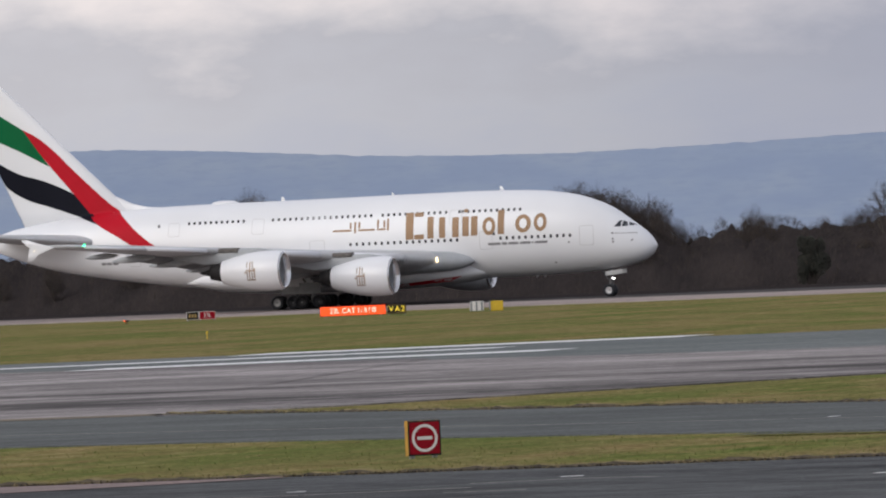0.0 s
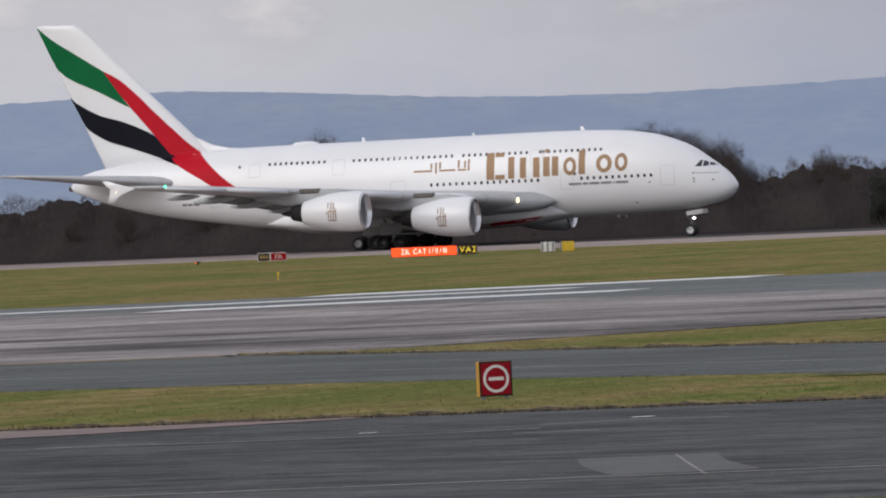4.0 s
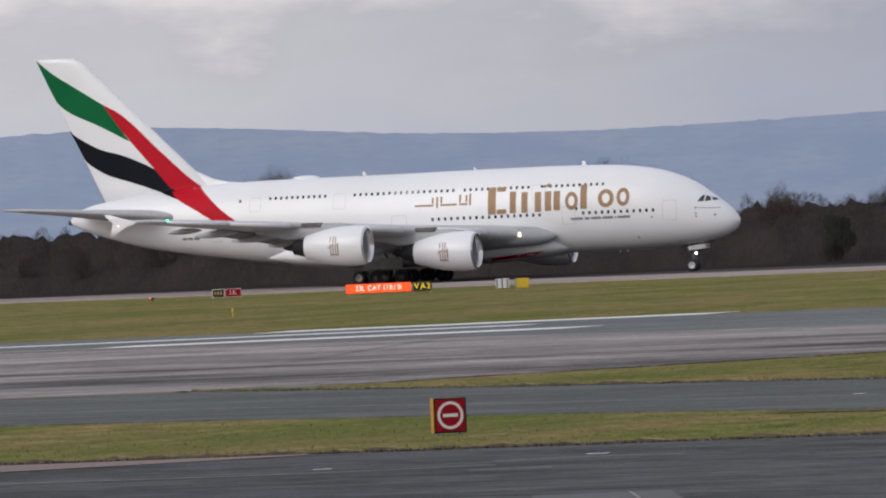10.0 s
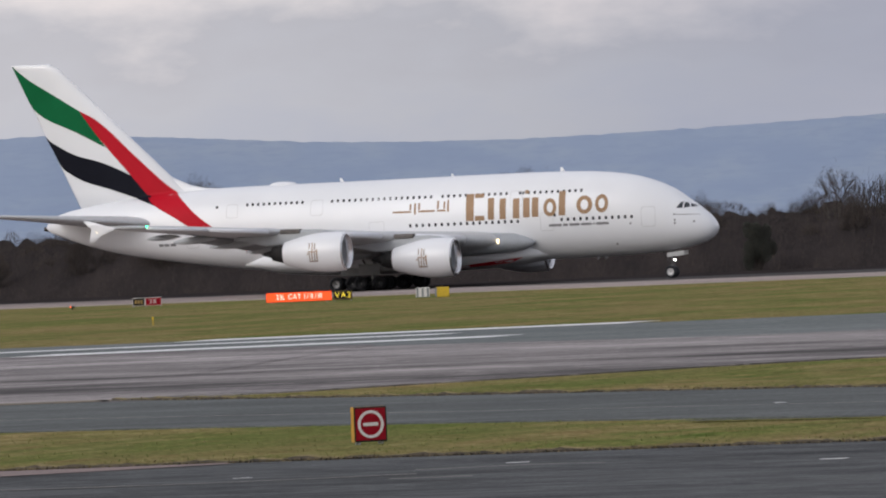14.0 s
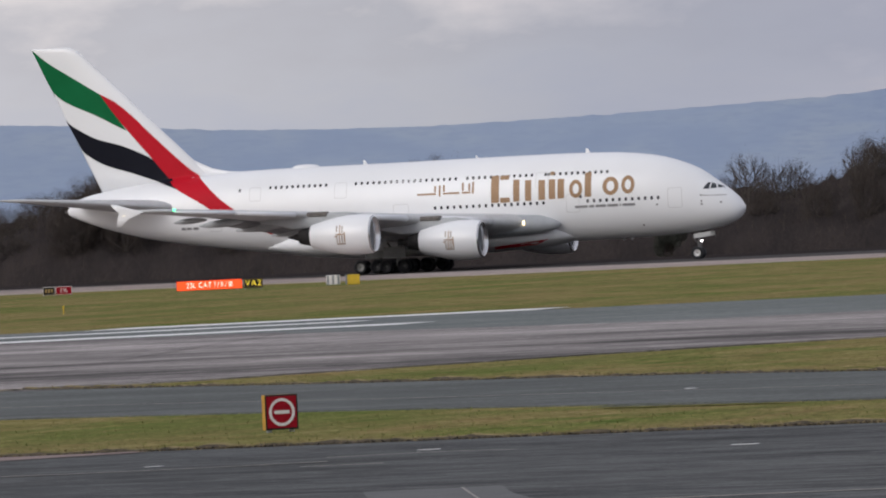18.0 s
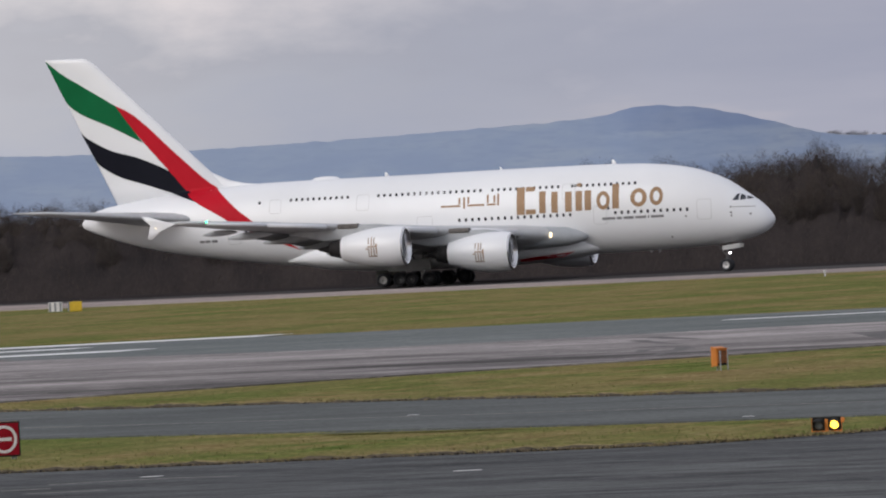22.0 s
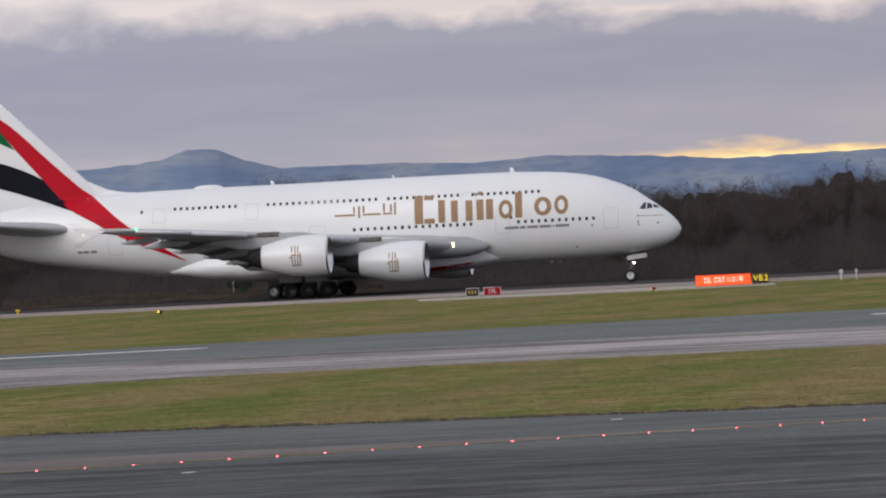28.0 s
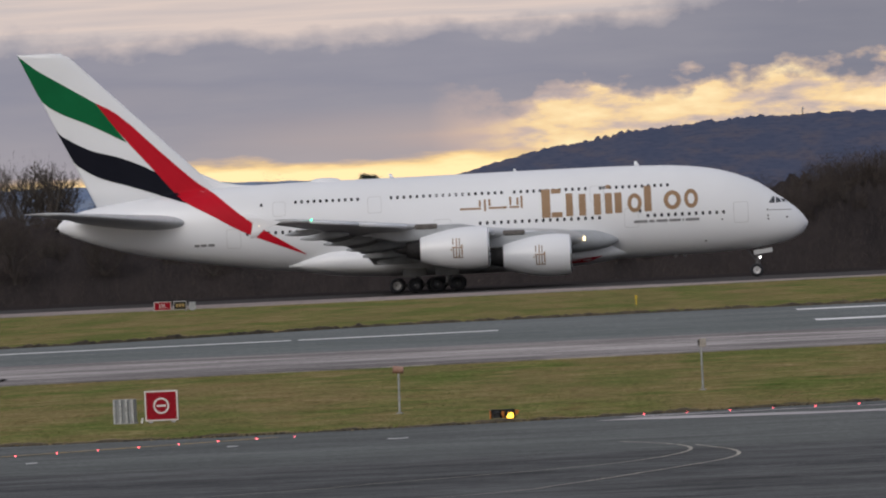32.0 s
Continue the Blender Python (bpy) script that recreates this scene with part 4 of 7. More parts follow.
def cowl_half(y, front, zc):
    xs, rs = [0, 0.5, 1.3, 2.4, 3.6, 4.8, 6.25], [1.78, 1.87, 1.93, 1.92, 1.78, 1.52, 1.12]
    return lambda back, z: y + math.sqrt(max(float(np.interp(back - front, xs, rs)) ** 2 - (z - zc) ** 2, 0.0))


def smooth_outline(upper, lower):
    return [tuple(p) for p in curve_through(upper, 6)] + [tuple(p) for p in reversed(curve_through(lower, 6))]


GREEN_UP, GREEN_LOW = [(73.05, 23.75), (71.25, 22.31), (68.94, 20.88), (65.9, 19.0)], [(72.75, 23.1), (71.31, 20.05), (70.63, 19.11), (69.24, 18.18), (66.42, 16.91), (63.19, 15.23)]
RED_UP = [(65.9, 19.02), (64.3, 18.13), (62.57, 16.68), (60.9, 15.01), (58.62, 12.84), (56.89, 11.28), (55.0, 9.92), (52.75, 7.98), (50.52, 6.4), (46.8, 4.05)]
RED_LOW = [(65.9, 18.98), (64.41, 16.9), (62.78, 14.87), (60.59, 12.33), (58.68, 10.08), (57.5, 9.15), (55.33, 7.95), (52.25, 6.22), (46.8, 4.0)]
BLACK_UP, BLACK_LOW = [(69.72, 16.55), (68.91, 15.87), (66.53, 14.61), (63.69, 13.76), (60.59, 12.33), (59.22, 10.97), (57.9, 9.5)], [(68.25, 13.65), (67.7, 13.09), (65.78, 11.99), (62.95, 11.08), (60.12, 10.09), (57.7, 9.25)]
for s in (-1, 1):
    decal("green_stripe", smooth_outline(GREEN_UP, GREEN_LOW), tail_half, GREEN, fin, s, 0.03, "green tail stripe", 0.4)
    decal("red_stripe", smooth_outline(RED_UP, RED_LOW), tail_half, RED, fin, s, 0.06, "red tail stripe running down the body", 0.2)
    decal("black_stripe", smooth_outline(BLACK_UP, BLACK_LOW), tail_half, BLACK, fin, s, 0.05, "black tail stripe", 0.22)


def rounded(x0, x1, z0, z1, r, n=3):
    out = []
    for cx, cz, a0 in ((x1 - r, z1 - r, 0), (x0 + r, z1 - r, 90), (x0 + r, z0 + r, 180), (x1 - r, z0 + r, 270)):
        for k in range(n + 1):
            a = radians(a0 + 90 * k / n)
            out.append((cx + r * math.cos(a), cz + r * math.sin(a)))
    return out


def pane_mesh(w, h):
    bm = bmesh.new()
    a = [bm.verts.new((x, 0.0, z)) for x, z in rounded(-w / 2, w / 2, -h / 2, h / 2, min(w, h) * 0.4, 4)]
    f = bm.faces.new(a)
    bmesh.ops.solidify(bm, geom=[f], thickness=0.02)
    return bm


def skin_pose(back, z, side, lift):
    """A frame lying on the body's skin, its z up along the skin."""
    y = body_half(back, z)
    dz, dx = (body_half(back, z + 0.1) - body_half(back, z - 0.1)) / 0.2, (body_half(back + 0.1, z) - body_half(back - 0.1, z)) / 0.2
    n = Vector((dx, 1.0, -dz)).normalized()
    up = (Vector((0, 0, 1)) - n * n.z).normalized()
    fwd = n.cross(up)
    m = Matrix((fwd, n, up)).transposed().to_4x4()
    m = Matrix.Translation((-back, y, z)) @ m @ Matrix.Translation((0, lift, 0))
    return m if side > 0 else Matrix.Diagonal((1, -1, 1, 1)) @ m @ Matrix.Diagonal((1, -1, 1, 1))


# cabin windows, each a pane of its own
pane = part("window", pane_mesh(0.25, 0.34), GLASS_DARK, body, "dark cabin window")
rows = []
for z, spans, step in ((6.16, ((7.85, 14.9), (19.4, 30.5), (46.9, 52.2)), 0.635), (8.92, ((12.95, 18.9), (20.6, 27.2), (28.4, 38.7), (41.8, 47.6)), 0.61)):
    for a, b in spans:
        k = round((b - a) / step)
        rows += [(a + (b - a) * i / k, z) for i in range(k + 1)]
rows += [(50.8, 8.78), (15.6, 6.62), (19.2, 8.92)]
first = True
for back, z in rows:
    for s in (-1, 1):
        m = skin_pose(back, z, s, 0.0)
        if first:
            pane.matrix_basis, first = m, False
        else:
            same("window", pane, m, body)

# cabin doors as outlines of their seams
for x0, x1, z0, z1 in ((5.54, 6.93, 5.1, 7.06), (15.75, 17.1, 5.1, 6.9), (52.81, 54.15, 4.86, 6.68), (48.55, 49.76, 7.66, 9.03), (39.6, 40.9, 7.55, 9.1), (18.9, 20.2, 7.6, 9.15), (33.2, 34.8, 5.2, 6.7)):
    for s in (-1, 1):
        def split(c):
            """Cuts the outline's straight runs into short pieces, the same number on each."""
            return [(p[0] + (q[0] - p[0]) * k / 6, p[1] + (q[1] - p[1]) * k / 6) for p, q in zip(c, c[1:] + c[:1]) for k in range(6)]
        o, i = split(rounded(x0, x1, z0, z1, 0.22)), split(rounded(x0 + 0.05, x1 - 0.05, z0 + 0.05, z1 - 0.05, 0.18))
        bm = bmesh.new()
        def laid(p):
            return bm.verts.new((-p[0], s * (body_half(p[0], p[1]) + 0.012), p[1]))
        vo, vi = [laid(p) for p in o], [laid(p) for p in i]
        for k in range(len(vo)):
            j = (k + 1) % len(vo)
            bm.faces.new((vo[k], vo[j], vi[j], vi[k]))
        part("cabin_door", bm, SEAM, body, "rounded seam of a closed cabin door")

# cockpit glazing
for s in (-1, 1):
    decal("cockpit_window", [(3.62, 6.82), (3.05, 6.80), (3.02, 7.42), (3.22, 7.40)], body_half, GLASS_DARK, body, s, 0.02, "dark cockpit window", 0.2)
    decal("cockpit_window", [(2.95, 6.80), (2.42, 6.86), (2.55, 7.22), (2.90, 7.40)], body_half, GLASS_DARK, body, s, 0.02, "dark cockpit window", 0.2)
    decal("cockpit_window", [(2.32, 6.88), (1.72, 6.86), (2.12, 7.10), (2.45, 7.22)], body_half, GLASS_DARK, body, s, 0.03, "dark cockpit window", 0.12)
    decal("nose_writing", [(1.5, 6.10), (3.6, 6.14), (3.6, 6.20), (1.5, 6.16)], body_half, INK, body, s, 0.015, "", 0.3)
    for b, z in ((3.75, 6.2), (3.72, 5.65), (3.70, 5.35), (1.95, 5.45), (8.0, 5.5), (9.6, 3.55)):
        decal("probe_plate", rounded(b - 0.09, b + 0.09, z - 0.09, z + 0.09, 0.05), body_half, INK, body, s, 0.015, "", 0.3)

# gold name panel as plain slabs, smaller script slabs, and grey bars below
def along(px):
    return 24.72 - 0.02374 * (px - 350)


GOLD_SLABS = ((350, 384, 6.38, 9.02), (388, 430, 6.38, 6.85), (388, 426, 8.60, 9.02), (445, 472, 6.42, 8.55), (496, 523, 6.42, 8.45), (554, 582, 6.45, 8.40), (598, 626, 6.50, 8.42), (636, 664, 6.52, 8.42), (752, 780, 6.55, 8.92))
for a, b, z0, z1 in GOLD_SLABS:
    decal("gold_slab", rounded(along(b), along(a), z0, z1, 0.05, 2), body_half, GOLD, body, -1, 0.02, "gold painted slab of the name panel", 0.4)
# three oval rings
for a, b, z0, z1 in ((686, 742, 6.50, 8.28), (828, 896, 6.62, 8.40), (908, 963, 6.68, 8.46)):
    bm = bmesh.new()
    loops = []
    for k in (1.0, 0.48):
        x0, x1 = along(a), along(b)
        pts = [((x0 + x1) / 2 + k * (x1 - x0) / 2 * math.cos(math.pi * j / 18), (z0 + z1) / 2 + (k + 0.08 * (k < 1)) * (z1 - z0) / 2 * math.sin(math.pi * j / 18)) for j in range(36)]
        loops.append([bm.verts.new((-x, -body_half(x, z) - 0.02, z)) for x, z in pts])
    for j in range(36):
        bm.faces.new((loops[0][j], loops[0][(j + 1) % 36], loops[1][(j + 1) % 36], loops[1][j]))
    part("gold_ring", bm, GOLD, body, "gold painted oval ring of the name panel", smooth=True)
decal("gold_disc", rounded(along(622), along(602), 8.82, 9.18, 0.17, 4), body_half, GOLD, body, -1, 0.035, "", 0.3)
SCRIPT = ((30, 112, 7.44, 7.62), (104, 112, 7.70, 8.30), (124, 132, 7.25, 8.35), (142, 214, 7.44, 7.62), (142, 150, 7.70, 8.35), (224, 262, 7.44, 7.62), (224, 232, 7.70, 8.50), (252, 260, 7.70, 8.40), (268, 276, 7.40, 8.55))
for a, b, z0, z1 in SCRIPT:
    decal("gold_script_slab", rounded(along(b), along(a), z0, z1, 0.03, 2), body_half, GOLD, body, -1, 0.02, "", 0.4)
for a, b in ((708, 762), (768, 790), (796, 840), (846, 892), (898, 904), (910, 964)):
    decal("grey_bar", rounded(along(b), along(a), 5.50, 5.74, 0.03, 2), body_half, INK, body, -1, 0.02, "", 0.4)
for a, b in ((55.3, 55.9), (56.05, 56.6), (56.7, 57.2)):
    decal("registration_bar", rounded(a, b, 5.14, 5.38, 0.03, 2), body_half, INK, body, -1, 0.02, "", 0.4)

# emblem slabs on the cowlings
EMBLEM = ((-0.36, -0.28, 0.42, 0.95), (-0.12, -0.04, 0.25, 1.0), (0.08, 0.16, 0.3, 0.95), (-0.40, 0.30, 0.12, 0.22), (-0.34, -0.26, -0.62, 0.10), (-0.14, -0.06, -0.70, 0.10), (0.06, 0.14, -0.72, 0.10), (0.24, 0.34, -0.55, 0.40), (-0.36, 0.36, -0.75, -0.64), (-0.52, -0.36, -0.08, 0.02))
for y, front, zc in ((25.7, 29.45, 3.97), (14.9, 22.1, 2.97)):
    eng = [o for o in airliner.children if o.name.startswith("engine") and abs(sum((Vector(c) for c in o.bound_box), Vector()).y / 8 + y) < 1][0]
    for i, (a, b, z0, z1) in enumerate(EMBLEM):
        decal("emblem_slab", rounded(front + 2.85 - 1.3 * b, front + 2.85 - 1.3 * a, zc + 1.05 * z0 - 0.1, zc + 1.05 * z1 - 0.1, 0.03, 2), cowl_half(y, front, zc), GOLD if i % 2 else EMBLEM_BROWN, eng, -1, 0.02, "", 0.4)

# glove where the wing meets the body, and the red paint beneath the belly
for s in (-1, 1):
    solid("wing_root_glove", [[(-b, s * yc + hy * math.cos(2 * math.pi * j / 20), zc + hz * math.sin(2 * math.pi * j / 20)) for j in range(20)] for b, yc, zc, hy, hz in ((17.7, 3.45, 4.05, 0.03, 0.03), (18.1, 3.5, 4.05, 0.40, 0.36), (18.8, 3.6, 4.06, 0.80, 0.66), (19.8, 3.8, 4.1, 1.25, 0.92), (22, 4.2, 4.1, 1.7, 1.05), (25.5, 4.6, 4.0, 2.0, 1.05), (29, 4.6, 3.8, 1.9, 0.9), (33, 4.4, 3.5, 1.6, 0.6))], FAIR_GREY, airliner, "blue-grey glove of the wing root")
    def belly_half(back, z):
        ring = fairing_ring(back)
        lo = [(p[2], abs(p[1])) for p in ring[36:]]
        lo.sort()
        return float(np.interp(z, [p[0] for p in lo], [p[1] for p in lo]))
    decal("belly_paint", [(19.2, 2.62), (26.5, 1.92), (26.5, 1.72), (20.6, 2.12)], belly_half, RED, airliner, s, 0.03, "red paint beneath the belly", 0.4)

# aerials and the dome on the roof
for b, h, l in ((15.7, 0.42, 0.5), (38.6, 0.40, 0.45), (27.0, 0.25, 0.3)):
    z = station(b)[0]
    solid("blade_aerial", [wing_section(b - 0.5 * l, l, 0.0, z - 0.05, 0.1, upright=True), wing_section(b - 0.5 * l + 0.25, l * 0.5, 0.0, z + h, 0.1, upright=True)], WHITE, airliner)
solid("radome_hump", [[(-(44.8 + 1.4 * math.cos(math.pi * k / 10)), 0.80 * math.sin(math.pi * k / 10) * math.cos(2 * math.pi * j / 20), 10.72 + 0.36 * math.sin(math.pi * k / 10) ** 0.7 * math.sin(2 * math.pi * j / 20)) for j in range(20)] for k in range(11)], WHITE, airliner, "low white aerial hump")
for b, z0 in ((20.2, 2.2), (11.4, 2.35), (12.2, 2.35)):
    solid("blade_aerial", [wing_section(b, 0.3, 0.0, z0 + 0.1, 0.1, upright=True), wing_section(b + 0.15, 0.18, 0.0, z0 - 0.18, 0.1, upright=True)], WHITE, airliner)
bm = bmesh.new()
tube(bm, (-69.6, 0, 7.35), (-70.25, 0, 7.38), 0.26, 0.22, 16)
part("tail_exhaust", bm, DARK_METAL, airliner, "dark tail exhaust")


# undercarriage
def wheel_mesh(r, w, hub):
    """Tyre and hub round the y axis."""
    prof = [(0.0, r * 0.12), (w * 0.22, r * 0.14), (w * 0.24, r * 0.40), (w * 0.36, r * 0.55), (w * 0.46, r * 0.60), (w * 0.50, r * 0.78), (w * 0.44, r * 0.93), (w * 0.28, r * 0.99), (0, r)]
    prof = prof + [(-x, q) for x, q in reversed(prof[:-1])]
    seg = 28
    verts, faces = loft([[(q * math.cos(2 * math.pi * j / seg), x, q * math.sin(2 * math.pi * j / seg)) for j in range(seg)] for x, q in prof], True, False)
    me = bpy.data.meshes.new("wheel")
    me.from_pydata(verts, [], faces)
    me.materials.append(RUBBER)
    me.materials.append(hub)
    n = len(prof)
    for p in me.polygons:
        k = p.index // seg
        p.material_index = 1 if k < 3 or k >= n - 4 else 0
        p.use_smooth = True
    return me


WHEELS = []


def wheel_on(gear, me, x, y, r):
    o = new("wheel", me)
    o.parent = gear
    o.matrix_basis = pose(x, y, r)
    WHEELS.append((o, x, y, r))
    return o


nose_wheel, main_wheel = wheel_mesh(0.62, 0.42, HUB_WHITE), wheel_mesh(0.70, 0.50, HUB_SHADED)
rear_wheel = wheel_mesh(0.70, 0.50, HUB_PALE)
bm = bmesh.new()
tube(bm, (-4.75, 0, 3.2), (-4.93, 0, 0.75), 0.15, 0.13, 14)
tube(bm, (-4.95, -0.42, 0.62), (-4.95, 0.42, 0.62), 0.09, seg=10)
tube(bm, (-6.0, 0, 2.9), (-4.92, 0, 1.45), 0.06, seg=8)
box(bm, -4.72, 0, 1.62, 0.26, 0.55, 0.20, 0.03)
box(bm, -4.95, 0, 1.15, 0.30, 0.34, 0.26, 0.03)
tube(bm, (-4.65, 0, 1.5), (-4.65, 0, 0.85), 0.05, seg=8)
nose_gear = part("nose_gear", bm, STRUT_METAL, airliner, "grey nose leg with two wheels", smooth=True, sharp=40)
for y in (-0.44, 0.44):
    wheel_on(nose_gear, nose_wheel, -4.95, y, 0.62)
bm = bmesh.new()
for y in (-0.16, 0.16):
    bmesh.ops.create_uvsphere(bm, u_segments=12, v_segments=8, radius=0.075, matrix=Matrix.Translation((-4.60, y - 0.06, 1.78)))
part("taxi_light", bm, WHITE_LAMP, nose_gear, "lit taxi lights")
for y in (-0.75, 0.75):
    bm = bmesh.new()
    box(bm, -4.3, y, 2.36, 1.75, 0.06, 0.42, 0.02, Matrix.Rotation(radians(-7), 3, "Y"))
    part("gear_door", bm, WING_GREY, nose_gear, "pale nose gear door")
for y, axles, x_leg in ((-6.2, (32.85, 34.65), 33.7), (6.2, (32.85, 34.65), 33.7), (-2.65, (35.1, 36.82, 38.5), 36.8), (2.65, (35.1, 36.82, 38.5), 36.8)):
    bm = bmesh.new()
    tube(bm, (-x_leg + 0.3, y * 0.96, 3.4), (-x_leg, y, 0.85), 0.24, 0.20, 14)
    box(bm, -(axles[0] + axles[-1]) / 2, y, 0.72, axles[-1] - axles[0] + 0.5, 0.30, 0.28, 0.05)
    for a in axles:
        tube(bm, (-a, y - 0.72, 0.70), (-a, y + 0.72, 0.70), 0.11, seg=10)
    tube(bm, (-x_leg - 1.2, y * 0.9, 3.0), (-x_leg, y, 1.4), 0.10, seg=8)
    tube(bm, (-x_leg + 0.1, y * 0.6, 3.0), (-x_leg, y, 1.5), 0.09, seg=8)
    gear = part("main_gear", bm, STRUT_METAL, airliner, "grey main undercarriage bogie", smooth=True, sharp=40)
    for a in axles:
        for dy in (-0.62, 0.62):
            wheel_on(gear, rear_wheel if a > 38 else main_wheel, -a, y + dy, 0.70)
    bm = bmesh.new()
    box(bm, -x_leg, y + (0.9 if y > 0 else -0.9), 2.05, 2.2, 0.06, 1.1, 0.02)
    part("gear_door", bm, FLAP_GREY, gear, "grey gear door")


# ---- woods beyond the far runway ----
TOPS_EAST = [(-27, 0.20), (-22.1, 0.17), (-21.5, 0.17), (-20.6, 0.28), (-20.14, 0.47), (-19.9, 0.36), (-19, 0.33), (-18.14, 0.36), (-17.85, 0.41), (-17.6, 0.35), (-17.4, 0.30), (-17.27, 0.15), (-17.18, 0.09), (-17.05, 0.16), (-16.86, 0.21), (-16.36, 0.16), (-16.08, 0.16),
             (-15.94, 0.19), (-15.84, 0.23), (-15.44, 0.25), (-15.25, 0.24), (-15.1, 0.31), (-14.94, 0.36), (-14.75, 0.34), (-14.48, 0.39), (-13.9, 0.41), (-13.4, 0.49), (-13.2, 0.39), (-12.67, 0.43), (-12.45, 0.38)]
TOPS_SOUTH = [(-12.1, 0.47), (-11.8, 0.42), (-11.3, 0.44), (-10.6, 0.44), (-9.75, 0.35), (-9.49, 0.36), (-9.3, 0.46), (-8.75, 0.47), (-8.2, 0.37), (-7, 0.33), (-5.95, 0.34), (-5.34, 0.44), (-4.89, 0.36), (-4.5, 0.44), (-3.4, 0.38), (-2.9, 0.29), (-2.64, 0.21), (-2.48, 0.27), (-1, 0.22), (0.5, 0.24), (1.1, 0.37), (1.5, 0.46), (3, 0.45), (7, 0.4), (14, 0.35)]
TOPS = TOPS_EAST + TOPS_SOUTH


def top_at(az, r):
    return 5 + r * math.tan(radians(float(np.interp(az, [t[0] for t in TOPS], [t[1] for t in TOPS]))))


def slivers(name, pts, dirs, lens, wids, material, parent=None, label=""):
    """Many thin blades or twigs in one mesh: each a narrow triangle turned about its own way."""
    n = len(pts)
    side = np.cross(dirs, np.random.normal(size=(n, 3)))
    side /= np.linalg.norm(side, axis=1, keepdims=True) + 1e-9
    v = np.empty((n, 3, 3))
    v[:, 0], v[:, 1], v[:, 2] = pts - side * wids[:, None] / 2, pts + side * wids[:, None] / 2, pts + dirs * lens[:, None]
    me = bpy.data.meshes.new(name)
    me.vertices.add(3 * n)
    me.vertices.foreach_set("co", v.ravel())
    me.loops.add(3 * n)
    me.loops.foreach_set("vertex_index", np.arange(3 * n))
    me.polygons.add(n)
    me.polygons.foreach_set("loop_start", np.arange(0, 3 * n, 3))
    me.update(calc_edges=True)
    me.materials.append(material)
    ob = new(name, me)
    ob.parent = parent
    if label:
        tagged(ob, label)
    return ob


def islands(name, stops, rough=0.95, scale=(0.06, 0.06, 0.06), each=0.55, wide=0.5):
    """Each loose piece takes a tone of its own."""
    m, t, b = nodes_of(name)
    g = t.nodes.new("ShaderNodeNewGeometry")
    big = noise_at(t, 1.0, scale, 4)
    k = t.nodes.new("ShaderNodeMath")
    k.operation = "MULTIPLY_ADD"
    t.links.new(g.outputs["Random Per Island"], k.inputs[0])
    k.inputs[1].default_value = each
    q = t.nodes.new("ShaderNodeMath")
    q.operation = "MULTIPLY"
    t.links.new(big, q.inputs[0])
    q.inputs[1].default_value = wide
    t.links.new(q.outputs[0], k.inputs[2])
    t.links.new(ramp(t, k.outputs[0], stops), b.inputs["Base Color"])
    b.inputs["Roughness"].default_value, b.inputs["Specular IOR Level"].default_value = rough, 0.1
    return m


TWIGS = islands("bare_winter_twigs", [(0.2, (0.056, 0.047, 0.043)), (0.5, (0.070, 0.058, 0.052)), (0.8, (0.086, 0.070, 0.061))])
SCRUB = islands("brown_winter_scrub", [(0.25, (0.035, 0.031, 0.030)), (0.5, (0.056, 0.0480, 0.045)), (0.75, (0.088, 0.071, 0.059))], scale=(0.11, 0.05, 0.16), each=0.4, wide=0.65)
BLADES = islands("grass_blades", [(0.25, (0.092, 0.130, 0.034)), (0.5, (0.165, 0.174, 0.058)), (0.75, (0.290, 0.240, 0.130))], 0.95, (0.16, 0.07, 1), 0.25, 0.75)
NEEDLES = islands("evergreen_needles", [(0.2, (0.034, 0.044, 0.039)), (0.5, (0.048, 0.060, 0.049)), (0.8, (0.066, 0.078, 0.057))])


def thicket():
    """The dense scrub and small wood, a mound of earth-brown growth set with bare shoots."""
    azs = np.linspace(-30, 16, 1400)
    rings = []
    for a in azs:
        ring = []
        for r, k in ((866, 0.0), (868, 0.20), (873, 0.40), (882, 0.62), (905, 0.86), (925, 0.84), (960, 0.6), (1000, 0.0)):
            h = top_at(a, r) * k * (0.88 + 0.24 * noise.noise(Vector((a * 3, r * 0.05, 3.0))) + 0.16 * noise.noise(Vector((a * 14, r * 0.2, 8.0))) + 0.10 * noise.noise(Vector((a * 45, r * 0.2, 2.0)))) if k else -0.2
            ring.append(bearing(a, r / math.cos(radians(a)) * 1.0, h))
        rings.append(ring)
    v, f = loft(rings, False, False)
    tagged(mesh_object("thicket", v, f, BRUSH), "dense brown winter scrub beyond the far runway", "scrub", kind="stuff")
    n = 420000
    rng = np.random.default_rng(5)
    az = rng.uniform(-27, 8, n)
    r = rng.uniform(858, 915, n) / np.cos(np.radians(az))
    top = 5 + r * np.tan(np.radians(np.interp(az, [t[0] for t in TOPS], [t[1] for t in TOPS])))
    u = np.where(rng.uniform(0, 1, n) < 0.35, rng.uniform(0.62, 0.98, n), rng.uniform(0, 0.92, n))
    h = top * u * (0.92 + 0.10 * np.sin(az * 23 + np.sin(az * 7) * 3)) - 0.5
    pts = np.stack([r * np.sin(np.radians(az)), r * np.cos(np.radians(az)), np.maximum(h, 0.0)], 1)
    d = rng.normal(size=(n, 3)) * (0.30, 0.25, 0.3) + (0, 0, 0.8)
    d /= np.linalg.norm(d, axis=1, keepdims=True)
    tagged(slivers("shoots", pts, d, rng.uniform(0.3, 1.0, n) * np.where(u > 0.55, 0.6, 1.3), rng.uniform(0.015, 0.06, n), SCRUB), "bare brown shoots of the winter scrub", "scrub", kind="stuff")


